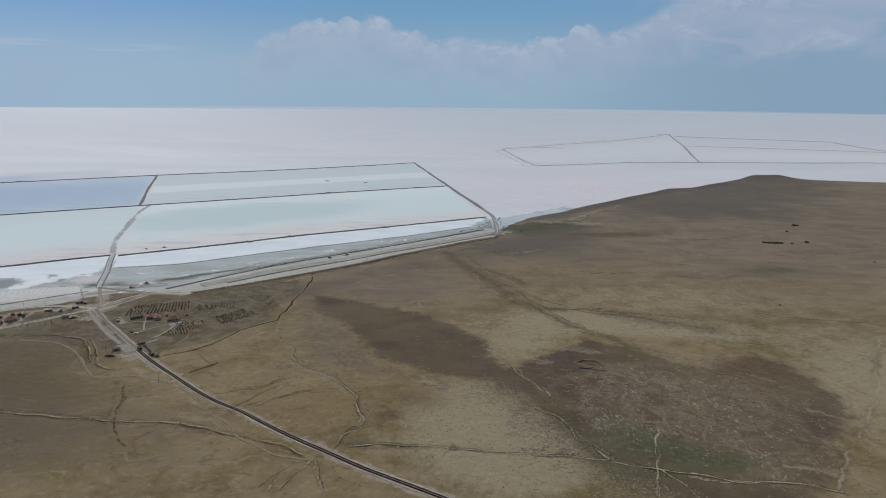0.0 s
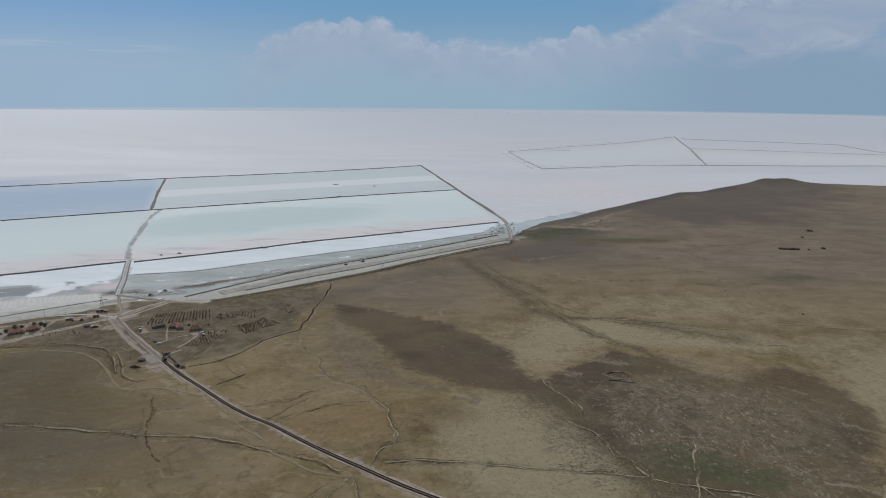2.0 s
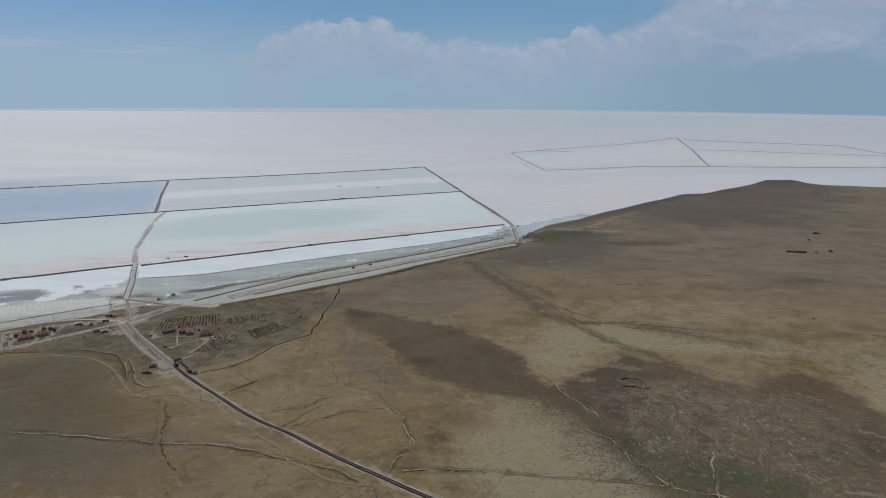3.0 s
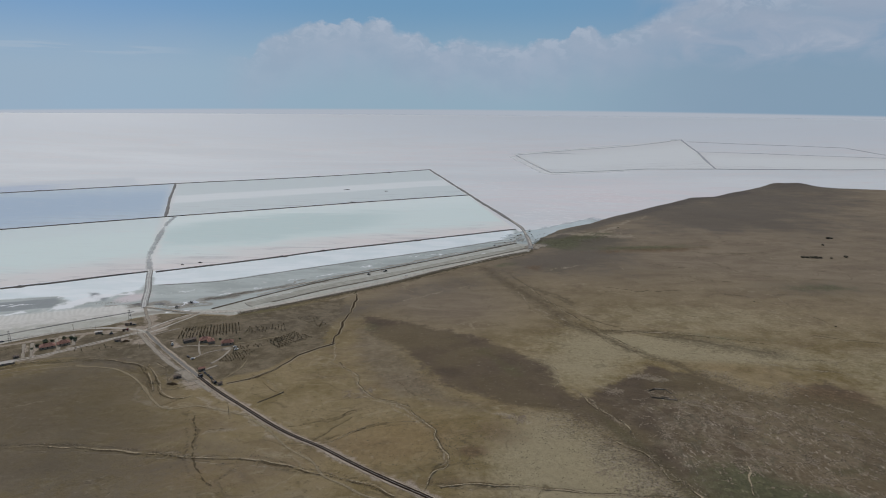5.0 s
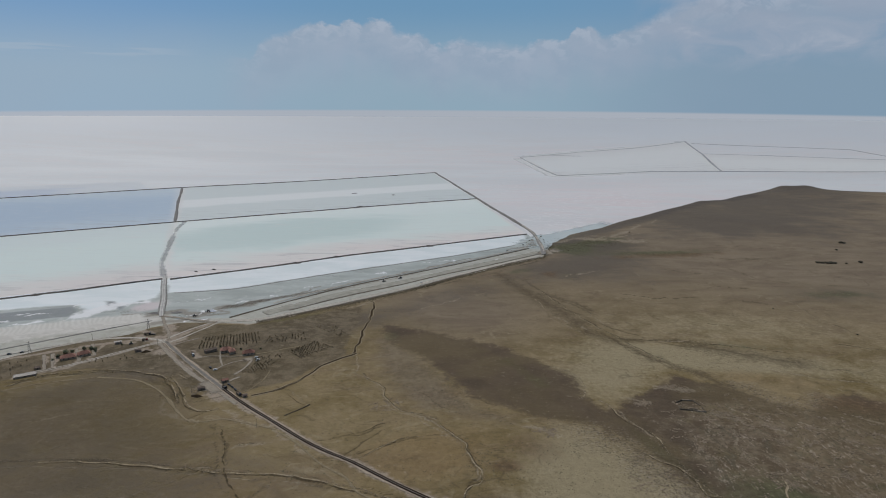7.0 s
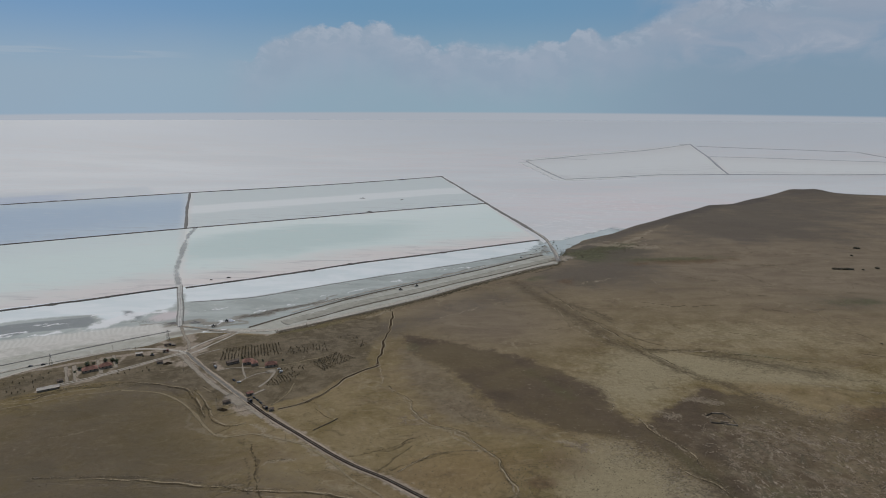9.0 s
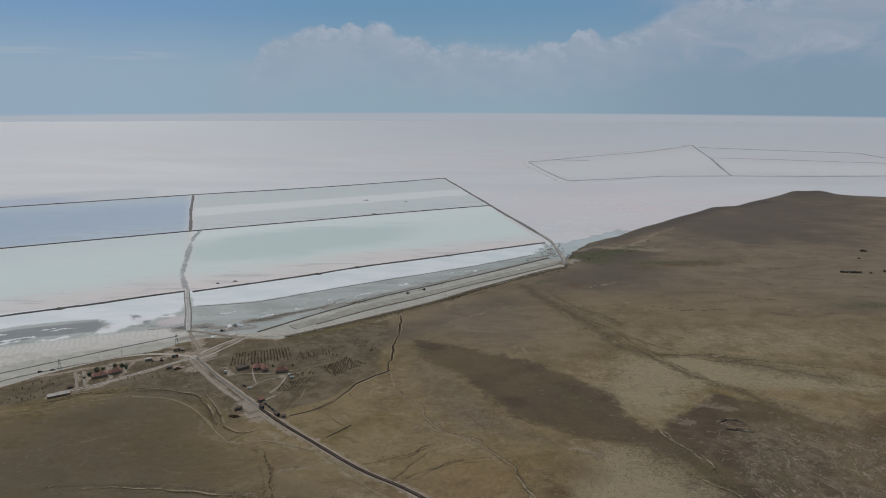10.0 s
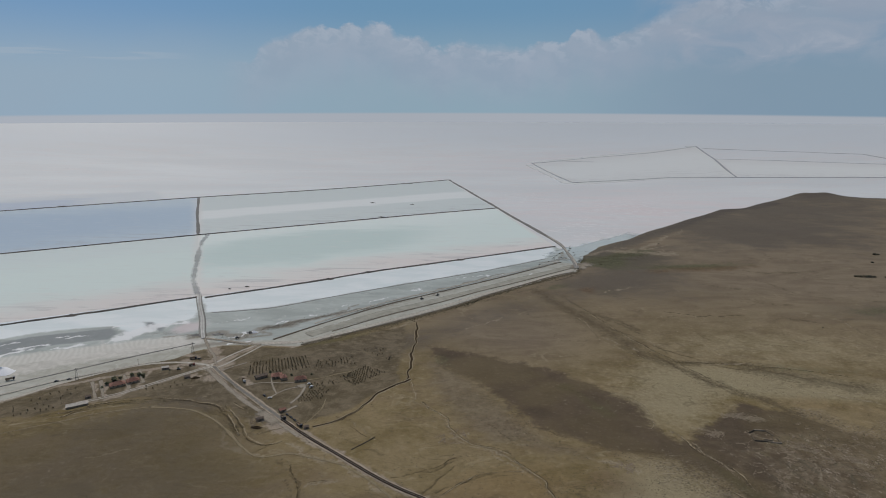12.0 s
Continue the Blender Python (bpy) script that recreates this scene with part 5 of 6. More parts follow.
# tracks, worn lines and washes on the land
LINES = [("path", DIRT, 3.6, [(-441, 593), (-401, 589), (-373, 572), (-347, 546), (-323, 517), (-305, 502), (-281, 506), (-264, 500), (-227, 485)], "bare dirt track across the field"), ("path", DIRT, 2.6, [(-560, 535), (-509, 567), (-485, 581), (-441, 593)], "bare dirt track across the field"), ("path", DIRT, 2.6, [(-225, 480), (-204, 461), (-180, 433), (-159, 415), (-147, 397), (-130, 386), (-112, 374), (-85, 368)], "bare dirt track beside the road"), ("path", DIRT, 2.4, [(-278, 558), (-273, 570), (-268, 587), (-268, 610)], "dirt track beside the orchard"), ("path", GRAVEL, 3.0, [(-328, 608), (-322, 621), (-314, 632), (-303, 638), (-297, 643)], "pale gravel drive of the farm")]
LINES += [("path", GRAVEL, 3.6, [(-303, 598), (-298, 612), (-296, 626), (-296, 642)], "pale gravel drive of the farm"), ("path", GRAVEL, 9.0, [(-307, 635), (-300, 641), (-293, 645)], "pale gravel yard of the farm"),
          ("path", GRAVEL, 2.6, [(-358, 642), (-348, 648), (-336, 649), (-318, 648), (-309, 650)], "pale gravel drive of the farm"), ("path", GRAVEL, 2.4, [(-339, 662), (-331, 640), (-322, 621)], "pale gravel path of the farm"),
          ("path", DIRT, 3.0, [(-298, 655), (-280, 662), (-265, 672), (-245, 679)], "dirt track beside the orchard"), ("path", GRAVEL, 3.4, [(-304, 579), (-299, 588), (-293, 595)], "pale gravel drive of the farm"), ("path", GRAVEL, 4.2, [(-533, 654), (-505, 611)], "pale gravel drive between lawns"), ("path", GRAVEL, 4.2, [(-525, 657), (-500, 615)], "pale gravel drive between lawns"), ("path", GRAVEL, 5.0, [(-498, 687), (-484, 665), (-474, 650)], "pale gravel yard by the houses"), ("path", GRAVEL, 4.0, [(-508, 672), (-494, 651), (-482, 634)], "pale gravel yard by the houses"), ("path", GRAVEL, 3.2, [(-378, 704), (-392, 692), (-402, 680)], "pale gravel path to the orchard")]
for k, (name, mat, width, pts, label) in enumerate(LINES):
    way(name, pts, width, mat, label, "track", 0.30 + 0.004 * (k % 25), 3.5, 0.2, seed=60 + k)


# dry runnels, scarps and trodden lines: a pale worn strip, beside it a dark soil strip that also carries painted bank
# shade
RUNNEL = torn_material("washed_out_runnel", (0.260, 0.214, 0.138), (0.420, 0.352, 0.240), 0.85)
DARKEDGE = torn_material("shaded_edge_soil", (0.066, 0.050, 0.029), (0.120, 0.094, 0.056), 0.62)
CUTS = [  # pale width, dark width, offset of the dark edge, line
    (2.6, 1.6, 1.6, [(-171, 597), (-161, 579), (-152, 572), (-144, 559), (-144, 548), (-139, 533), (-121, 512), (-106, 506), (-94, 497), (-87, 483), (-76, 469), (-70, 459), (-69, 447), (-64, 434), (-60, 422), (-59, 412)]),
    (1.8, 3.0, 1.8, [(-59, 411), (-62, 406), (-68, 403), (-72, 395), (-73, 384), (-76, 376)]),
    (2.2, 1.8, -1.5, [(-405, 437), (-379, 438), (-338, 435), (-314, 432), (-291, 429), (-269, 426), (-248, 422), (-224, 421), (-198, 418)]),
    (1.6, 2.8, -1.6, [(-198, 418), (-179, 412), (-161, 403), (-146, 399), (-127, 392), (-110, 386), (-94, 375)]),
    (1.6, 2.0, 1.4, [(-68, 384), (-44, 388), (-4, 385), (47, 378), (85, 375), (116, 371)]),
    (2.2, 1.4, 1.4, [(116, 370), (141, 364), (165, 360), (190, 353), (201, 351), (219, 354), (237, 351), (258, 343)]),
    (2.2, 0.0, 0.0, [(164, 430), (161, 411), (149, 382), (142, 356), (135, 333), (128, 305)]),
    (2.0, 0.0, 0.0, [(143, 365), (155, 350), (161, 335), (172, 318)]),
    (2.4, 1.4, -1.5, [(62, 530), (65, 520), (72, 498), (83, 484), (89, 470), (89, 457)]),
    (2.2, 1.6, -1.5, [(68, 451), (80, 439), (90, 429), (95, 412), (99, 396), (108, 394), (110, 384), (114, 372)]),
    (0.0, 2.0, 0.0, [(-168, 474), (-153, 480), (-144, 489), (-136, 493)]),
    (1.2, 2.0, 1.2, [(-149, 441), (-137, 456), (-129, 462), (-113, 470), (-95, 471), (-84, 470)]),
    (2.2, 3.4, -2.0, [(-519, 572), (-505, 595), (-483, 606), (-457, 612), (-428, 613), (-396, 605), (-372, 595), (-357, 577), (-345, 558), (-333, 537)]),
    (2.6, 2.6, -2.0, [(-368, 599), (-348, 575), (-335, 553), (-321, 532), (-308, 522), (-289, 528)]),
    (2.0, 2.0, 1.6, [(-363, 602), (-345, 589), (-325, 563), (-312, 555)]),
    (1.4, 2.2, 1.5, [(-322, 537), (-309, 545), (-295, 551)]),
    (0.0, 3.0, 0.0, [(-275, 489), (-265, 464), (-255, 438), (-242, 408), (-217, 380)]),
    (3.0, 2.0, 2.0, [(-254, 459), (-246, 462), (-238, 462)]),
    (0.0, 1.0, 0.0, [(-252, 571), (-232, 548), (-214, 527)]),
    (1.6, 2.4, 1.6, [(-88, 368), (-92, 359), (-98, 347), (-101, 335)]),
    (1.6, 1.4, 1.4, [(-86, 368), (-82, 358), (-79, 350), (-72, 333)]),
    (1.4, 1.4, 1.3, [(-75, 362), (-66, 350), (-50, 339)]),
    (2.0, 0.0, 0.0, [(28, 622), (42, 610), (51, 585), (50, 563), (41, 543)]),
    (2.6, 2.0, 2.0, [(60, 910), (75, 850), (88, 800), (104, 752), (122, 715), (136, 672), (158, 640)]),
    (1.6, 2.4, -1.8, [(122, 712), (159, 706), (206, 696), (260, 686), (310, 668)]),
]
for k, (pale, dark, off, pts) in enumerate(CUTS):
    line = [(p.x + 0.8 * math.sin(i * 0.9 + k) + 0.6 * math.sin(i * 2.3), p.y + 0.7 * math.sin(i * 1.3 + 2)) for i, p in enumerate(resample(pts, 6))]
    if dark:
        way("gully", [(x + 0.5 * off, y + 0.8 * off) for x, y in line], dark, DARKEDGE, "dark soil strip with painted bank shade beside a runnel", "gully", 0.20 + 0.003 * k, 2.5, 0.35, seed=200 + k)
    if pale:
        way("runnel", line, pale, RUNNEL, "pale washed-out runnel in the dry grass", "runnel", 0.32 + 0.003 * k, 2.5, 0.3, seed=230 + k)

# ---------------------------------------------------------------- things on the land


def part(name, me, parent, label="", at=None):
    ob = new(name, me)
    ob.parent = parent
    if at is not None:
        ob.location = at
    return tagged(ob, label)


def thing(name, x, y, turn, label, category, group="", up=0.0):
    ob = new(name)
    ob.matrix_basis = pose(x, y, float(ground_height(x, y)) + up, 0, 0, turn)
    return tagged(ob, label, category, group)


def box(name, lo, hi, mat, bevel=0.0, taper=(1.0, 1.0)):
    bm = bmesh.new()
    bmesh.ops.create_cube(bm, size=1.0)
    mid, size = [(a + b) / 2 for a, b in zip(lo, hi)], [b - a for a, b in zip(lo, hi)]
    for v in bm.verts:
        k = taper if v.co.z > 0 else (1.0, 1.0)
        v.co = Vector((mid[0] + v.co.x * size[0] * k[0], mid[1] + v.co.y * size[1] * k[1], mid[2] + v.co.z * size[2]))
    if bevel:
        bmesh.ops.bevel(bm, geom=bm.edges[:], offset=bevel, segments=1, affect="EDGES")
    me = bpy.data.meshes.new(name)
    bm.to_mesh(me)
    bm.free()
    me.materials.append(mat)
    return me


def rod(name, a, b, r0, r1, mat, sides=7):
    a, b = Vector(a), Vector(b)
    turn = (b - a).to_track_quat("Z", "Y")
    verts = [p + turn @ Vector((r * math.cos(2 * math.pi * k / sides), r * math.sin(2 * math.pi * k / sides), 0)) for p, r in ((a, r0), (b, r1)) for k in range(sides)]
    faces = [(k, (k + 1) % sides, sides + (k + 1) % sides, sides + k) for k in range(sides)] + [tuple(range(sides))[::-1], tuple(range(sides, 2 * sides))]
    return mesh_of(name, verts, faces, mat)


ICO = bmesh.new()
bmesh.ops.create_icosphere(ICO, subdivisions=1, radius=1.0)
ICO_V = np.array([v.co[:] for v in ICO.verts])
ICO_F = np.array([[v.index for v in f.verts] for f in ICO.faces])
ICO.free()
CUBE_V = np.array([(x, y, z) for x in (-1, 1) for y in (-1, 1) for z in (-1, 1)], float)
CUBE_F = np.array([(0, 1, 3, 2), (4, 6, 7, 5), (0, 4, 5, 1), (2, 3, 7, 6), (0, 2, 6, 4), (1, 5, 7, 3)])


def clumps(name, places, sizes, mat, rng, shape=(ICO_V, ICO_F), squash=0.7, jitter=0.28):
    """Many small uneven lumps in one mesh."""
    sv, sf = shape
    places, sizes = np.asarray(places, float), np.asarray(sizes, float)
    m = len(places)
    v = sv[None] * (1 + jitter * rng.uniform(-1, 1, (m, len(sv), 1)))
    a = rng.uniform(0, 6.28, m)
    c, s = np.cos(a)[:, None], np.sin(a)[:, None]
    v = v * np.stack([sizes * rng.uniform(0.7, 1.3, m), sizes * rng.uniform(0.7, 1.3, m), sizes * squash * rng.uniform(0.7, 1.3, m)], 1)[:, None]
    v = np.stack([v[..., 0] * c - v[..., 1] * s, v[..., 0] * s + v[..., 1] * c, v[..., 2]], -1) + places[:, None]
    f = (sf[None] + (np.arange(m) * len(sv))[:, None, None]).reshape(-1, sf.shape[1])
    return mesh_of(name, v.reshape(-1, 3), f.tolist(), mat)


def tree_meshes(height, spread, seed, mat=None, trunk=0.3):
    """A tapered trunk with limbs, and a crown of many small clumps with gaps."""
    rng = np.random.default_rng(seed)
    bits = [rod("trunk", (0, 0, -0.3), (0.04 * height, 0, height * trunk), 0.035 * height, 0.022 * height, BARK)]
    for k in range(5):
        a = 2 * math.pi * k / 5 + rng.uniform(-0.4, 0.4)
        r = spread * rng.uniform(0.3, 0.55)
        bits.append(rod("trunk", (0.04 * height, 0, height * trunk * 0.9), (r * math.cos(a), r * math.sin(a), height * rng.uniform(0.55, 0.8)), 0.018 * height, 0.006 * height, BARK, 5))
    bm = bmesh.new()
    for b in bits:
        bm.from_mesh(b)
    trunk_me = bpy.data.meshes.new("trunk")
    bm.to_mesh(trunk_me)
    bm.free()
    trunk_me.materials.append(BARK)
    m = 70
    d = rng.normal(size=(m, 3))
    d /= np.linalg.norm(d, axis=1)[:, None]
    rad = rng.uniform(0.35, 1.0, m) ** 0.5 * rng.choice([1.0, 0.85, 1.12], m)
    c = d * rad[:, None] * np.array([spread * 0.5, spread * 0.5, height * (1 - trunk) * 0.5]) + np.array([0.03 * height, 0, height * (0.5 + trunk * 0.5)])
    crown = clumps("crown", c, rng.uniform(0.09, 0.17, m) * spread, mat or LEAF, rng, squash=0.8)
    return trunk_me, crown


def tree(x, y, meshes, label, group="", name="tree", turn=0.0, scale=1.0, category="tree"):
    t = thing(name, x, y, turn, label, category, group)
    t.scale = (scale,) * 3
    part("trunk", meshes[0], t)
    part("crown", meshes[1], t)
    return t


def house(x, y, turn, length, depth, eave, ridge, label, name="house", roof=TILE, walls=PLASTER, hip=True, windows=3, category="house"):
    """Walls with openings set in, an overhanging roof, windows with frames, a door and a chimney."""
    h = thing(name, x, y, turn, label, category)
    l2, d2, t = length / 2, depth / 2, 0.3
    for lo, hi in (((-l2, -d2, -1), (l2, -d2 + t, eave)), ((-l2, d2 - t, -1), (l2, d2, eave)), ((-l2, -d2 + t, -1), (-l2 + t, d2 - t, eave)), ((l2 - t, -d2 + t, -1), (l2, d2 - t, eave))):
        part("wall", box("wall", lo, hi, walls), h)
    o, k = 0.5, (d2 if hip else 0.0)
    v = [(-l2 - o, -d2 - o, eave), (l2 + o, -d2 - o, eave), (l2 + o, d2 + o, eave), (-l2 - o, d2 + o, eave), (-l2 - o + k, 0, ridge), (l2 + o - k, 0, ridge)]
    v += [(a, b, c - 0.18) for a, b, c in v]
    f = [(0, 1, 5, 4), (2, 3, 4, 5), (1, 2, 5), (3, 0, 4), (7, 6, 10, 11), (9, 8, 11, 10), (8, 7, 11), (6, 9, 10)]
    f += [(a, a + 6, b + 6, b) for a, b in ((1, 0), (2, 1), (3, 2), (0, 3))]
    r = part("roof", mesh_of("roof", v, f, roof), h)
    rows = max(2, int(d2 / 0.9))
    for s in (-1, 1):
        for i in range(1, rows):
            q = i / rows
            yy, zz = s * (d2 + o) * (1 - q), eave + (ridge - eave) * q
            xx = l2 + o - k * q
            part("tile_course", box("tile_course", (-xx, yy - 0.09, zz - 0.02), (xx, yy + 0.09, zz + 0.09), roof), r)
    part("ridge_cap", box("ridge_cap", (-l2 - o + k, -0.16, ridge - 0.05), (l2 + o - k, 0.16, ridge + 0.1), roof, 0.03), r)
    for s in (-1, 1):
        for i in range(windows):
            cx = -l2 + length * (i + 0.7) / (windows + 0.4)
            yy = s * d2
            wn = part("window", box("window", (cx - 0.6, yy - 0.03, 1.0), (cx + 0.6, yy + 0.03, 2.2), GLASS), h, "dark window pane")
            part("sill", box("sill", (cx - 0.75, yy - 0.12, 0.88), (cx + 0.75, yy + 0.12, 0.99), PLASTER), wn)
            part("frame", box("frame", (cx - 0.7, yy - 0.06, 2.21), (cx + 0.7, yy + 0.06, 2.33), WOOD), wn)
    part("door", box("door", (-0.5, -d2 - 0.05, -0.1), (0.5, -d2 + 0.02, 2.05), WOOD), h, "weathered wooden door")
    if hip:
        part("chimney", box("chimney", (l2 * 0.3, 0.6, ridge - 1.4), (l2 * 0.3 + 0.7, 1.3, ridge + 0.7), WALLDARK, 0.04), h)
    return h


def car(x, y, turn, paint, label, long=4.4, high=1.45, name="car"):
    c = thing(name, x, y, turn, label, "car", up=0.15)
    l2 = long / 2
    body = part("body", box("body", (-l2, -0.88, 0.35), (l2, 0.88, 0.92), paint, 0.12), c)
    cabin = part("cabin", box("cabin", (-l2 * 0.75, -0.8, 0.92), (l2 * 0.35, 0.8, high), paint, 0.06, (0.78, 0.86)), c)
    for s in (-1, 1):
        part("side_window", box("side_window", (-l2 * 0.62, s * 0.77 - 0.015, 1.0), (l2 * 0.2, s * 0.77 + 0.015, high - 0.16), GLASS), cabin)
        part("headlight", box("headlight", (l2 - 0.05, s * 0.6 - 0.15, 0.62), (l2 + 0.02, s * 0.6 + 0.15, 0.78), PAINTWHITE), body)
        for f in (-0.62, 0.62):
            part("wheel", rod("wheel", (l2 * f, s * 0.72, 0.33), (l2 * f, s * 0.92, 0.33), 0.33, 0.33, RUBBER, 12), c)
    part("windscreen", box("windscreen", (l2 * 0.28, -0.66, 0.97), (l2 * 0.36, 0.66, high - 0.1), GLASS), cabin)
    return c


def truck(x, y, turn, paint, load, label, long=8.0, up=0.15):
    c = thing("truck", x, y, turn, label, "truck", up=up)
    l2 = long / 2
    part("chassis", box("chassis", (-l2, -0.5, 0.65), (l2, 0.5, 0.95), STEEL), c)
    cab = part("cab", box("cab", (l2 - 2.1, -1.2, 0.8), (l2, 1.2, 2.9), paint, 0.12, (0.92, 0.95)), c)
    part("windscreen", box("windscreen", (l2 - 0.12, -1.0, 1.85), (l2 - 0.02, 1.0, 2.6), GLASS), cab)
    for s in (-1, 1):
        part("side_window", box("side_window", (l2 - 1.5, s * 1.17 - 0.03, 1.85), (l2 - 0.5, s * 1.17 + 0.03, 2.5), GLASS), cab)
    bed = part("bed", box("bed", (-l2, -1.22, 0.97), (l2 - 2.3, 1.22, 1.15), load, 0.03), c)
    for lo, hi in (((-l2, -1.25, 1.15), (l2 - 2.3, -1.15, 2.3)), ((-l2, 1.15, 1.15), (l2 - 2.3, 1.25, 2.3)), ((-l2, -1.15, 1.15), (-l2 + 0.1, 1.15, 2.3)), ((l2 - 2.4, -1.15, 1.15), (l2 - 2.3, 1.15, 2.5))):
        part("side_board", box("side_board", lo, hi, load), bed)
    for f in (-0.72, -0.4, 0.68):
        for s in (-1, 1):
            part("wheel", rod("wheel", (l2 * f, s * 0.85, 0.5), (l2 * f, s * 1.2, 0.5), 0.5, 0.5, RUBBER, 12), c)
    return c


def loader(x, y, turn, label):
    c = thing("wheel_loader", x, y, turn, label, "loader", up=0.5)
    part("body", box("body", (-2.6, -0.9, 0.9), (0.4, 0.9, 2.0), PAINTDARK, 0.12), c)
    cab = part("cab", box("cab", (-0.9, -0.75, 2.0), (0.5, 0.75, 3.2), PAINTDARK, 0.08, (0.85, 0.9)), c)
    part("window", box("window", (0.42, -0.6, 2.2), (0.5, 0.6, 3.0), GLASS), cab)
    for s in (-1, 1):
        part("arm", rod("arm", (0.3, s * 0.6, 1.5), (2.8, s * 0.6, 1.0), 0.14, 0.12, STEEL, 6), c)
        for f in (-1.7, 0.9):
            part("wheel", rod("wheel", (f, s * 0.75, 0.75), (f, s * 1.25, 0.75), 0.75, 0.75, RUBBER, 12), c)
    part("bucket", box("bucket", (2.7, -1.2, 0.2), (3.7, 1.2, 1.2), STEEL, 0.05, (0.6, 1.0)), c)
    return c


def pylon(x, y, turn, height, label):
    """A narrow lattice mast on four legs, with an arm."""
    p = thing("lattice_mast", x, y, turn, label, "mast", "power masts")
    w0, w1 = 1.5, 0.35
    corner = lambda sx, sy, q: (sx * (w0 + (w1 - w0) * q), sy * (w0 + (w1 - w0) * q) * 0.7, height * q)
    for sx in (-1, 1):
        for sy in (-1, 1):
            part("leg", rod("leg", corner(sx, sy, -0.03), corner(sx, sy, 1), 0.13, 0.09, STEEL, 5), p)
    n = 6
    for i in range(n):
        q0, q1 = i / n, (i + 1) / n
        for (ax, ay), (bx, by) in (((-1, -1), (1, -1)), ((1, -1), (1, 1)), ((1, 1), (-1, 1)), ((-1, 1), (-1, -1))):
            part("brace", rod("brace", corner(ax, ay, q0), corner(bx, by, q1), 0.07, 0.07, STEEL, 4), p)
    part("cross_arm", rod("cross_arm", (-1.9, 0, height * 0.94), (1.9, 0, height * 0.94), 0.10, 0.10, STEEL, 5), p)
    for s in (-1.7, 0, 1.7):
        part("insulator", rod("insulator", (s, 0, height * 0.94), (s, 0, height * 0.94 + 0.5), 0.09, 0.06, PLASTER, 6), p)
    return p


def pole(x, y, height, turn, label):
    p = thing("utility_pole", x, y, turn, label, "pole", "utility poles")
    part("post", rod("post", (0, 0, -0.5), (0, 0, height), 0.16, 0.11, WOOD, 8), p)
    part("cross_arm", box("cross_arm", (-0.9, -0.07, height - 0.6), (0.9, 0.07, height - 0.45), WOOD), p)
    for s in (-0.75, 0.75):
        part("insulator", rod("insulator", (s, 0, height - 0.45), (s, 0, height - 0.2), 0.06, 0.05, PLASTER, 6), p)
    return p


# ditches and walls
DITCH = [(-1.3, -0.2), (-0.95, 0.35), (-0.65, 0.3), (-0.3, 0.08), (0.3, 0.08), (0.6, 0.25), (0.95, 0.3), (1.3, -0.2)]
SPOIL = [(1.0, -0.1), (1.35, 0.6), (1.75, 0.5), (2.4, -0.2)]
SPOILSOIL = plain("dry_spoil", (0.22, 0.18, 0.115), (0.36, 0.30, 0.20), 0.4, 0.95)
for k, pts in enumerate(([(-200, 862), (-190, 850), (-186, 830), (-184, 793), (-187, 725), (-188, 680), (-186, 654)], [(-186, 654), (-206, 632), (-228, 594), (-244, 565), (-270, 551)])):
    pts = [(p.x + 1.3 * math.sin(i * 0.8 + k) + 0.9 * math.sin(i * 2.1), p.y + 1.2 * math.sin(i * 1.1 + 2)) for i, p in enumerate(resample(pts, 8))]
    ditch = tagged(new("ditch", swept("ditch", pts, DITCH, DITCHSOIL, 4, 0.25, False, 0.0, 30 + k)), "irrigation ditch with raised banks, dark earth carrying painted shade", "ditch")
    part("spoil_bank", swept("spoil_bank", pts, SPOIL, SPOILSOIL, 4, 0.3, False, 0.0, 30 + k), ditch, "pale dry spoil bank")
    part("spoil_bank", swept("spoil_bank", pts, [(-a, h * 0.7) for a, h in SPOIL[::-1]], SPOILSOIL, 4, 0.35, False, 0.0, 34 + k), ditch, "pale dry spoil bank")
WALLP = [(-0.45, -0.3), (-0.35, 0.75), (-0.12, 0.9), (0.15, 0.85), (0.35, 0.7), (0.45, -0.3)]
tagged(new("field_wall", swept("field_wall", [(-227, 508), (-222, 513.5), (-217, 519), (-213.5, 523), (-209, 529)], [(a * 0.7, h * 0.7) for a, h in WALLP], DARKSTONE, 1.2, 0.4, False, 0.0, 33)), "straight dark dry-stone field wall", "wall")
ruin = thing("ruin", 139, 536, 0, "roofless ruin with low broken stone walls", "ruin")
for k, (a, b) in enumerate([((129, 541), (137, 547)), ((137, 547), (147, 546)), ((147, 546), (150, 537)), ((150, 532), (150, 524)), ((150, 524), (140, 526)), ((139, 526), (128, 527)), ((128, 527), (129, 534)), ((138, 530), (144, 529)), ((144, 529), (144, 526))]):
    me = swept("wall", [a, b], [(s * 1.3, h * 1.2) for s, h in WALLP], STONE if k % 3 == 1 else DARKSTONE, 1.2, 0.35, False, 0.0, 50 + k)
    wall = new("wall", me)
    wall.parent = ruin
    wall.matrix_parent_inverse = ruin.matrix_basis.inverted()

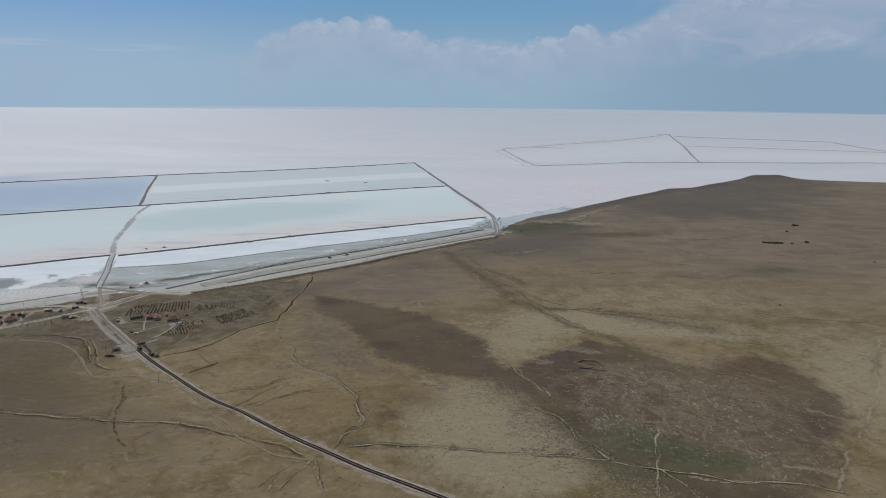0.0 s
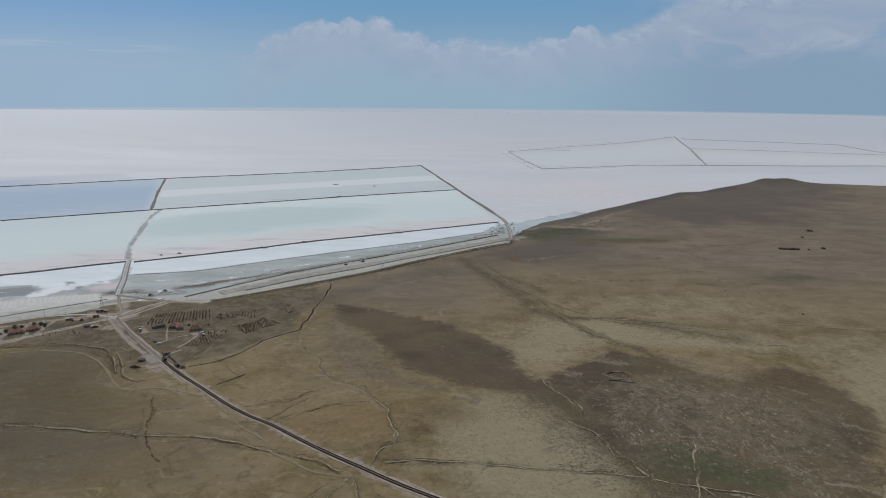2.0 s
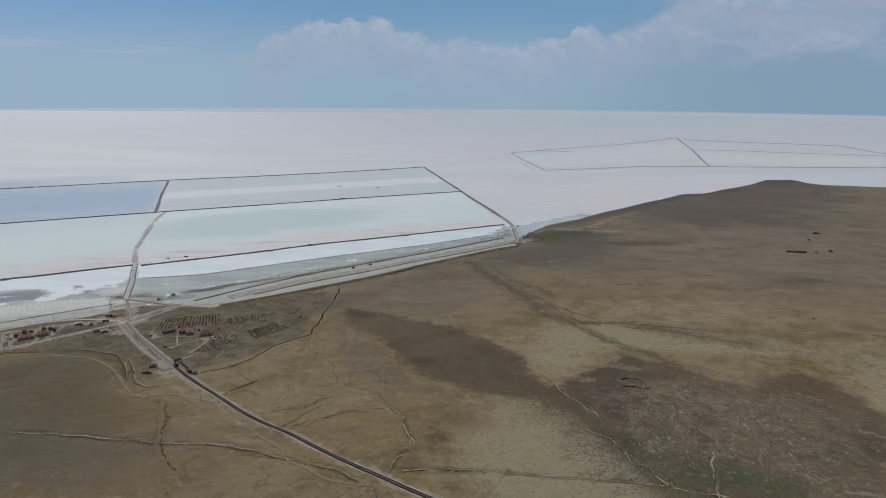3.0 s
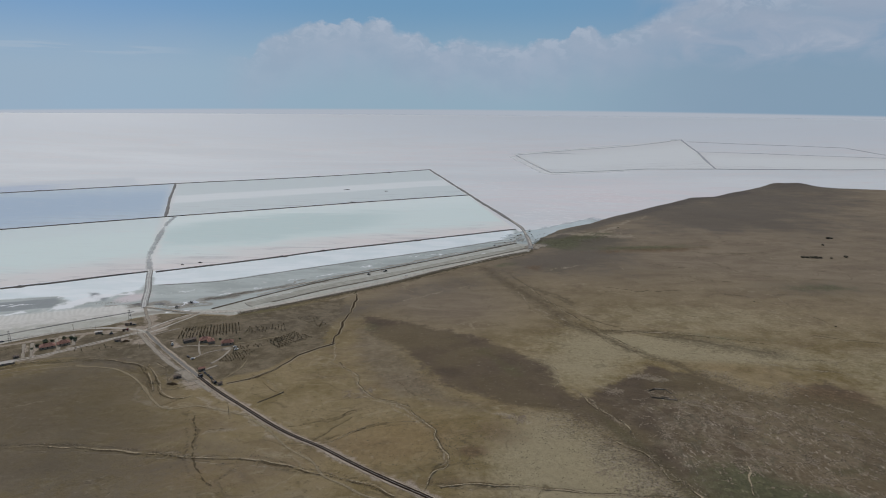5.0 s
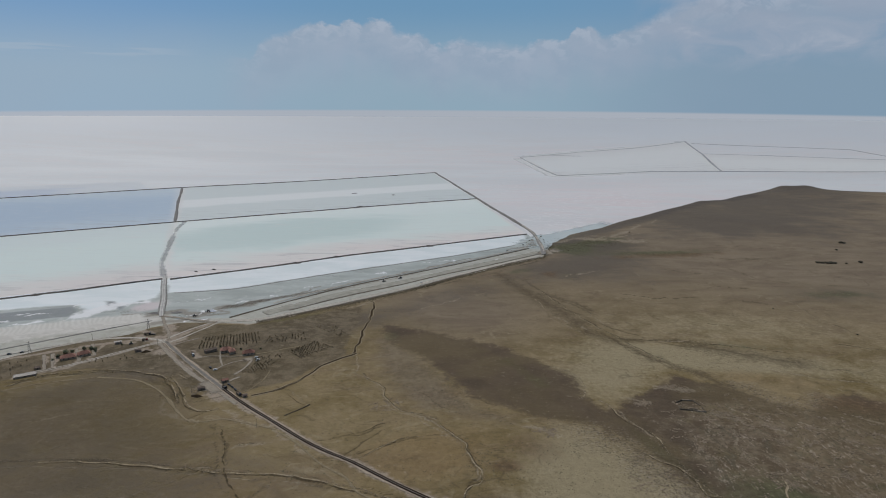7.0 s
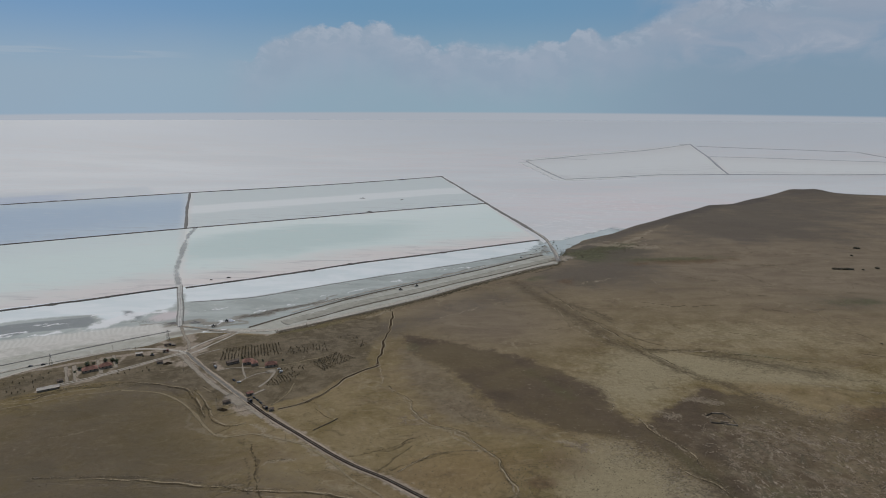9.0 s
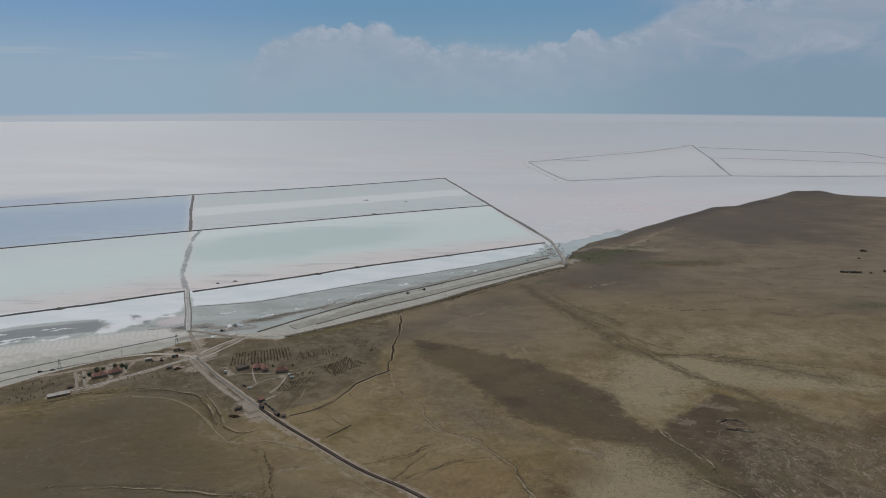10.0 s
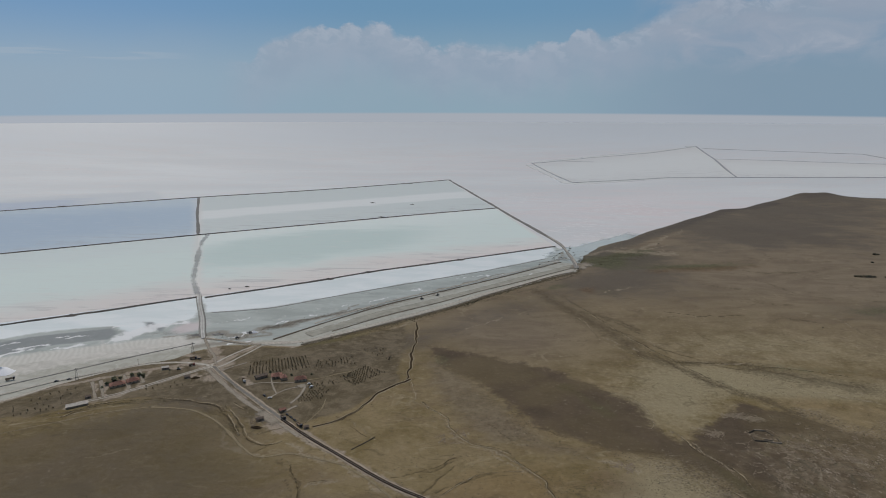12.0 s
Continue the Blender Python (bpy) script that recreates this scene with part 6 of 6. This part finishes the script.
# houses and sheds
house(-499.5, 643, 34, 14.4, 8.5, 2.5, 5.2, "single-storey house with a red hipped tile roof")
house(-488, 653, 40, 12.0, 8.5, 2.5, 5.2, "single-storey house with a red hipped tile roof")
house(-516, 597, 32, 19.0, 7.0, 2.0, 2.9, "long low shed with a pale sheet-metal roof", "shed", SHEET, WALLDARK, False, 0, "shed")
house(-350, 662, 38, 13.0, 5.0, 2.8, 3.8, "long dark shed with a rusty brown roof", "shed", RUST, WALLDARK, False, 0, "shed")
house(-333, 663, 20, 11.0, 8.5, 2.8, 5.6, "farmhouse with a red hipped tile roof")
house(-325, 659, -60, 9.0, 6.5, 3.0, 5.2, "wing of the farm with red tile roof")
house(-305, 655, 17, 12.4, 7.5, 2.7, 5.4, "farm building with a red hipped tile roof")
house(-306, 583, 40, 6.0, 4.0, 2.4, 3.4, "small hut with a reddish brown roof", "hut", TILE, WALLDARK, False, 0, "hut")
house(-323, 566, 30, 6.5, 3.2, 2.3, 2.9, "small dark hut beside the road", "hut", RUST, WALLDARK, False, 0, "hut")
house(-468, 688, 25, 7.0, 4.5, 2.5, 3.2, "small shed with a pale roof", "shed", SHEET, WALLDARK, False, 0, "shed")
house(-433, 664, 20, 6.0, 4.0, 2.3, 2.9, "low brown shed beside the lane", "shed", RUST, WALLDARK, False, 0, "shed")
house(-515, 615, 30, 5.0, 3.5, 2.2, 2.8, "small dark shed beside the lane", "shed", RUST, WALLDARK, False, 0, "shed")
house(-275, 549, 25, 4.0, 3.0, 2.2, 2.8, "small hut at the end of a ditch", "hut", RUST, WALLDARK, False, 0, "hut")

# masts and poles
pylon(-554, 661, 35, 13.0, "dark lattice mast standing on the shore flat")
pylon(-457, 739, 35, 13.0, "dark lattice mast standing on the shore flat")
for x, y, h in [(-473, 691, 8.5), (-458, 675, 8.0), (-417, 678, 9.0), (-396, 640, 8.0), (-330, 560, 8.0), (-246, 490, 7.5), (-505, 700, 8.0)]:
    pole(x, y, h, 40, "weathered wooden utility pole")

# vehicles and machines
ROADTURN = -46
car(-299, 575, ROADTURN, PAINTDARK, "dark car parked beside the road")
car(-294, 569.5, ROADTURN, PAINTDARK, "dark car parked beside the road")
car(-289, 563.5, ROADTURN, PAINTDARK, "dark car parked beside the road")
truck(-282, 553, ROADTURN, PAINTDARK, WALLDARK, "dark truck parked on the verge")
truck(-301, 568, ROADTURN, PAINTDARK, WALLDARK, "dark truck standing on the asphalt", 7.0, 0.3)
car(-326, 611, 20, PAINTWHITE, "white car in the farm entrance")
car(-333, 616, -40, PAINTDARK, "dark car near the farm entrance")
truck(-366, 652, -60, PAINTWHITE, WALLDARK, "white-cabbed truck parked by the road", 8.5)
car(-289, 637, 60, PAINTWHITE, "white van parked in the farm yard", 5.2, 2.1, "van")
car(-293, 645, 20, PAINTWHITE, "white car in the farm yard")
truck(-447, 716, 10, PAINTDARK, WALLDARK, "dark truck beside the shore road", 8.0)
car(-440, 716, 10, PAINTDARK, "dark car beside the shore road")
car(-452, 686, 20, PAINTDARK, "dark car parked in the yard")
truck(-441, 697, 15, PAINTRED, WALLDARK, "truck with a dull red cab", 6.5)
truck(-626, 658, 32, PAINTDARK, WALLDARK, "dark truck beside the salt heap", 9.0, 0.5)
car(-573, 655, 30, PAINTDARK, "dark car on the shore flat")
car(-562, 660, 30, PAINTDARK, "dark car on the shore flat")
loader(-418, 786, 25, "dark wheel loader on the salt works yard")
loader(-408, 806, 200, "dark wheel loader beside a salt pile")
loader(-184, 960, 40, "dark wheel loader on the channel bank")
loader(-159, 981, 220, "dark wheel loader on the channel bank")
car(-124, 958, 40, PAINTWHITE, "white car on the shore road")
car(36, 1187, 40, PAINTDARK, "dark car on the channel bank")

# heaps
def heap(x, y, rx, ry, h, mat, label, seed, name="salt_heap", category="heap"):
    rng = np.random.default_rng(seed)
    n, m = 9, 28
    ph = rng.uniform(0, 6.28, 4)
    verts, faces = [], []
    for i in range(n + 1):
        q = i / n
        for k in range(m):
            a = 2 * math.pi * k / m
            r = q * (1 + 0.16 * math.sin(2 * a + ph[0]) + 0.09 * math.sin(5 * a + ph[1]))
            z = h * max(0.0, (1 - q ** 1.3)) * (1 + 0.18 * math.sin(3 * a + 4 * q + ph[2])) - 0.2
            verts.append((rx * r * math.cos(a), ry * r * math.sin(a), z))
    for i in range(n):
        faces += [(i * m + k, (i + 1) * m + k, (i + 1) * m + (k + 1) % m, i * m + (k + 1) % m) for k in range(m)]
    ob = new(name, mesh_of(name, verts, faces, mat, True))
    ob.location = (x, y, float(ground_height(x, y)) + 0.3)
    return tagged(ob, label, category)


HEAPSALT = plain("heaped_salt", (0.70, 0.72, 0.74), (0.84, 0.85, 0.86), 0.4, 0.8)
heap(-652, 680, 16, 11, 5.0, HEAPSALT, "large white heap of harvested salt", 1)
heap(-404, 810, 5, 4, 2.4, HEAPSALT, "white pile of salt beside a loader", 2)
heap(-423, 662, 4.5, 3.5, 1.8, DITCHSOIL, "dark heap of soil beside the road", 3, "soil_heap")
heap(-449, 803, 8, 4, 1.4, BANKPALE, "grey spoil heap beside the causeway", 4, "soil_heap")
heap(-478, 800, 8, 4, 1.4, BANKPALE, "grey spoil heap beside the causeway", 5, "soil_heap")
heap(-322, 552, 6, 2.5, 1.5, DITCHSOIL, "dark heap of soil beside the road", 6, "soil_heap")
# small earth knobs along the pan dykes
for k, (x, y) in enumerate([(-290, 1128), (-120, 1226), (-355, 1079), (-690, 877)]):
    heap(x, y, 9, 5, 2.2, BANK, "dark earth knob on a pan dyke", 10 + k, "soil_heap")
for k, (x, y, r) in enumerate([(-387, 2025, 9), (-255, 1990, 7), (-483, 1030, 4), (-508, 1016, 3), (-1350, 1935, 16), (-330, 1745, 9)]):
    heap(x, y, r, r * 0.5, 1.6, BANK, "dark earth clod on the salt crust", 30 + k, "soil_heap")
heap(-300, 2590, 14, 8, 3, BANK, "dark earth knob on a pan dyke", 20, "soil_heap")

# trees
BIG = [tree_meshes(5.2, 6.5, s, None, 0.14) for s in (1, 2, 3)]
for k, (x, y, s) in enumerate([(-510, 656, 1.05), (-506, 661, 0.6), (-497, 669, 0.7), (-489, 669, 0.85), (-484, 668, 0.75), (-512, 645, 0.75), (-513, 637, 0.5), (-461, 683, 0.4), (-481, 663, 0.5),
                               (-344, 676, 0.5), (-318, 668, 0.5), (-296, 670, 0.4), (-454, 690, 0.4)]):
    tree(x, y, BIG[k % 3], "dusty dark green tree beside the houses", "trees by the houses", "tree", 50 * k, s * 0.85)
HILLLEAF = plain("dark_dry_leaves", (0.065, 0.058, 0.038), (0.110, 0.096, 0.062), 2.5, 0.85)
HILLBUSH = [tree_meshes(2.8, 6.4, s, HILLLEAF, 0.12) for s in (7, 8)]
for k, (x, y, s) in enumerate([(591, 1097, 1.1), (598, 1095, 1.0), (606, 1094, 1.1), (613, 1093, 1.2), (620, 1092, 1.0), (638, 1089, 0.7), (670, 1099, 1.1), (741, 1268, 1.2), (747, 1267, 0.9), (687, 1197, 0.8),
                               (330, 1372, 0.6), (700, 960, 0.5), (426, 735, 0.4), (372, 832, 0.35)]):
    tree(x, y, HILLBUSH[k % 2], "dark broad bush on the open hillside", "bushes on the hill", "bush", 70 * k, s * 0.95, "bush")
for k, (x, y, s) in enumerate([(124, 1331, 1.1), (124, 1295, 0.9), (119, 1314, 0.8), (59, 1215, 0.7), (74, 1245, 0.8), (93, 1286, 1.0), (90, 1250, 0.7), (72, 1201, 0.5), (156, 1187, 0.9), (84, 1268, 0.6), (127, 1350, 0.7), (100, 1300, 0.6), (122, 1272, 0.7)]):
    tree(x, y, HILLBUSH[k % 2], "dusty shrub growing beside the causeway", "shrubs by the causeway", "shrub", 50 * k, s * 0.55, "shrub")

# orchards: young trees in rows
YOUNGLEAF = plain("dry_young_leaves", (0.145, 0.110, 0.062), (0.215, 0.168, 0.096), 2.5, 0.85)
YOUNG = [tree_meshes(2.0, 1.35, s, YOUNGLEAF, 0.1) for s in (11, 12, 13)]
rnd = random.Random(9)


def orchard(a, b, c, d, nu, nv, miss, label, size=1.0):
    """Rows from side a-b to side d-c."""
    for i in range(nu):
        for j in range(nv):
            if rnd.random() < miss:
                continue
            u, v = i / max(nu - 1, 1), j / max(nv - 1, 1)
            x, y = [(1 - v) * ((1 - u) * a[k] + u * b[k]) + v * ((1 - u) * d[k] + u * c[k]) for k in (0, 1)]
            tree(x + rnd.uniform(-0.4, 0.4), y + rnd.uniform(-0.5, 0.5), YOUNG[rnd.randrange(3)], label, "orchard trees", "young_tree", rnd.uniform(0, 360), size * rnd.uniform(0.7, 1.25))


orchard((-366, 670), (-303, 690), (-315, 722), (-374, 703), 19, 8, 0.10, "young orchard tree in a planted row", 1.0)
orchard((-296, 689), (-252, 699), (-258, 719), (-296, 707), 13, 5, 0.35, "young orchard tree in a planted row", 1.0)
orchard((-262, 661), (-243, 641), (-215, 673), (-238, 690), 9, 11, 0.1, "young tree in a dense plantation")
orchard((-295, 605), (-275, 605), (-264, 653), (-291, 645), 8, 11, 0.35, "young tree in a gappy plantation", 0.9)
orchard((-246, 742), (-214, 712), (-208, 722), (-232, 756), 10, 5, 0.45, "young tree in a gappy plantation", 0.9)
orchard((-564, 574), (-532, 594), (-540, 636), (-584, 602), 8, 7, 0.5, "young tree on the fenced plot", 0.9)
orchard((-470, 632), (-418, 648), (-424, 655), (-474, 640), 10, 2, 0.4, "young tree along the lane", 0.8)

# scrub, tussocks and rubble
def scatter(n, rng, cx, cy, rx, ry, turn=0.0, bunch=1, spread=(3.0, 1.2)):
    """Places in a turned ellipse, in bunches of a few."""
    m = max(1, n // bunch)
    a, r = rng.uniform(0, 6.28, m), np.sqrt(rng.uniform(0, 1, m))
    u, v = r * np.cos(a) * rx, r * np.sin(a) * ry
    c, s = math.cos(radians(turn)), math.sin(radians(turn))
    x, y = np.repeat(cx + u * c - v * s, bunch), np.repeat(cy + u * s + v * c, bunch)
    if bunch > 1:
        b = np.repeat(rng.uniform(0, 3.14, m), bunch)
        p, q = rng.normal(0, spread[0], m * bunch), rng.normal(0, spread[1], m * bunch)
        x, y = x + p * np.cos(b) - q * np.sin(b), y + p * np.sin(b) + q * np.cos(b)
    return np.stack([x, y, ground_height(x, y)], 1)


rng = np.random.default_rng(3)
SCRUBS = [(700, (-60, 560, 90, 110, -40), 3), (420, (30, 430, 70, 60), 3), (600, (-110, 480, 90, 70), 4), (600, (-280, 430, 150, 60), 4), (500, (-330, 545, 50, 30), 4), (900, (60, 780, 70, 150, 15), 6), (300, (-51, 425, 14, 35), 4), (160, (-62, 440, 12, 12), 4), (160, (25, 452, 22, 8), 4), (1200, (170, 470, 130, 110), 5), (600, (95, 360, 60, 40), 5), (400, (-250, 700, 120, 60, 40), 2)]
SCRUBS += [(400, (-440, 615, 50, 10, 20), 4), (500, (330, 650, 160, 60), 5), (300, (-420, 640, 30, 20), 3), (300, (-180, 430, 60, 30), 4), (500, (220, 1260, 100, 45, 30), 5), (160, (-540, 600, 40, 20, 30), 2), (200, (-495, 640, 45, 12, 35), 3), (220, (-400, 670, 50, 20, -40), 4), (300, (-465, 604, 60, 4, 5), 3), (200, (-352, 568, 28, 5, -52), 3), (260, (-290, 428, 120, 3, -8), 3)]
SCRUBS += [(1800, (-180, 420, 200, 75), 3), (1600, (20, 410, 120, 70), 3), (700, (-230, 560, 60, 60), 3), (900, (-110, 560, 60, 90, -30), 3), (500, (200, 640, 130, 40, -10), 3)]
SCRUBS += [(200, (-300, 760, 90, 5, 38), 3), (420, (140, 1255, 26, 60, -20), 4), (200, (88, 1238, 16, 20), 3), (400, (75, 420, 40, 60, 20), 6)]
spots = np.concatenate([scatter(n, rng, *a, bunch=k) for n, a, k in SCRUBS])
tagged(new("scrub", clumps("scrub", spots, rng.uniform(0.14, 0.42, len(spots)) * rng.choice([0.6, 1.0, 1.3], len(spots)), SCRUB, rng, squash=0.45)), "low dry scrub and tussocks on the steppe", "scrub", kind="stuff")
clods = np.concatenate([scatter(n, rng, *a, bunch=9, spread=(3.5, 0.8)) for n, a in [(2600, (-365, 846, 42, 8, 38)), (1600, (-290, 900, 60, 6, 34)), (420, (-465, 800, 28, 9, 15)), (380, (-420, 795, 30, 9, 10)), (260, (-520, 806, 26, 5, 10)), (300, (-180, 985, 90, 5, 40)),
                                                                            (300, (70, 1215, 40, 14, 35)), (240, (105, 1270, 12, 40))]])
tagged(new("spoil", clumps("spoil", clods, rng.uniform(0.10, 0.34, len(clods)), BANKBROWN, rng, squash=0.4)), "brown spoil and weeds strewn along the flats", "spoil", kind="stuff")


def along(points, per_metre, spread, rng):
    """Places strewn along a line, in uneven bunches."""
    p = np.array([(q.x, q.y) for q in resample(points, 1.0)])
    n = int(len(p) * per_metre)
    k = np.clip(rng.uniform(0, len(p) - 1, n) + 3 * np.sin(rng.uniform(0, 6.28, n) * 2), 0, len(p) - 1).astype(int)
    x, y = p[k, 0] + rng.normal(0, spread, n), p[k, 1] + rng.normal(0, spread * 0.7, n)
    keep = cloudy(x, y, 12, 77, 2) > -0.25
    return np.stack([x, y, ground_height(x, y)], 1)[keep]


TERRACES = [[(-600, 540), (-555, 562), (-530, 577), (-498, 595), (-462, 606), (-414, 610), (-373, 595), (-348, 566), (-333, 537)], [(-430, 440), (-353, 441), (-295, 433), (-255, 424), (-203, 424), (-172, 410), (-148, 402), (-120, 388), (-98, 378)],
            [(-69, 383), (-44, 387), (-4, 384), (43, 379), (88, 374), (118, 370)], [(-75, 379), (-75, 391), (-67, 407), (-59, 410)], [(-88, 368), (-98, 347), (-101, 335)], [(-177, 476), (-154, 481), (-124, 495)], [(-138, 457), (-108, 465), (-71, 471)]]
brink = np.concatenate([along(q, 2.2, 0.8, rng) for q in TERRACES])
tagged(new("brush", clumps("brush", brink, rng.uniform(0.10, 0.34, len(brink)), SCRUB, rng, squash=0.5)), "dark brush growing along eroded terrace edges", "brush", kind="stuff")
WASHES = [[(-169, 595), (-151, 563), (-136, 527), (-106, 505), (-81, 474), (-66, 438), (-57, 414)], *TERRACES[:3], [(58, 540), (77, 490), (89, 455), (100, 406), (118, 372)], [(28, 622), (42, 610), (51, 585), (41, 543)]]
grit = np.concatenate([along(q, 2.2, 1.3, rng) for q in WASHES])
tagged(new("gravel", clumps("gravel", grit, rng.uniform(0.10, 0.27, len(grit)), STONE, rng, (CUBE_V, CUBE_F), 0.3, 0.4)), "pale gravel washed out along dry runnels", "gravel", kind="stuff")
weeds = np.concatenate([scatter(n, rng, *a, bunch=6, spread=(4.0, 1.4)) for n, a in [(420, (-200, 862, 70, 3, 39.5)), (700, (-81, 970, 98, 3, 44)), (560, (43, 1084, 74, 3, 40)), (420, (118, 1195, 66, 5, 73)), (240, (-295, 790, 50, 3, 37)), (700, (215, 1250, 95, 34, 30))]])
tagged(new("weeds", clumps("weeds", weeds, rng.uniform(0.35, 1.0, len(weeds)), SCRUB, rng, squash=0.6)), "dark weeds and low bushes along the lake shore", "weeds", kind="stuff")
tufts = scatter(6000, rng, 190, 450, 150, 140, bunch=5, spread=(3.0, 2.0))
fringe = scatter(9000, rng, 110, 490, 250, 230, bunch=6, spread=(4.0, 2.0))
depth = inside_distance(fringe[:, 0], fringe[:, 1], HEATH)
tufts = np.concatenate([tufts[inside_distance(tufts[:, 0], tufts[:, 1], HEATH) > 4], fringe[(np.abs(depth + 6) < 14) & (fringe[:, 1] + 0.4 * fringe[:, 0] < 560)]])
HEATHTUFT = plain("heath_tussock", (0.068, 0.057, 0.038), (0.125, 0.106, 0.070), 0.6, 0.95)
tagged(new("heath", clumps("heath", tufts, rng.uniform(0.15, 0.5, len(tufts)), HEATHTUFT, rng, squash=0.5)), "dark brown heath tussocks covering the ground", "heath", kind="stuff")
stones = [(1500, (200, 470, 110, 88)), (500, (75, 400, 26, 50, 15)), (300, (110, 350, 45, 28)), (260, (-318, 566, 16, 10)), (220, (-140, 525, 14, 14)), (300, (-2, 478, 9, 8)), (300, (260, 400, 40, 40))]
stones += [(150, (x, y, 5.5, 4.0)) for x, y in ((94, 534), (176, 498), (196, 500), (124, 446), (149, 448), (170, 446), (231, 501), (130, 539), (282, 488), (289, 474), (266, 464), (251, 477), (218, 476), (168, 414), (161, 425), (209, 403), (216, 425), (146, 512), (158, 486), (194, 439), (194, 475), (117, 459))]
stones += [(420, (139, 573, 16, 9, -10)), (380, (167, 519, 12, 5, -25)), (240, (96, 538, 12, 5, 10))]
spots = [scatter(n, rng, *a, bunch=14, spread=(2.6, 0.5)) for n, a in stones]
strewn = sum(len(s) for s in spots)
# the fallen walls of old enclosures: short broken arcs and corners
for cx, cy, _ in scatter(150, rng, 205, 470, 110, 90):
    r, a0, turn = rng.uniform(1.5, 5.0), rng.uniform(0, 6.28), rng.uniform(0.5, 2.6)
    k = rng.integers(4, 14)
    a = a0 + turn * rng.uniform(0, 1, k)
    x, y = cx + r * np.cos(a) + rng.normal(0, 0.5, k), cy + r * np.sin(a) * 0.8 + rng.normal(0, 0.5, k)
    spots.append(np.stack([x, y, ground_height(x, y)], 1))
spots = np.concatenate(spots)
tagged(new("rubble", clumps("rubble", spots, rng.uniform(0.14, 0.45, len(spots)) * np.where(np.arange(len(spots)) < strewn, 1.0, 1.35), STONE, rng, (CUBE_V, CUBE_F), 0.5, 0.4)), "pale stone rubble strewn over the heath", "stones", kind="stuff")
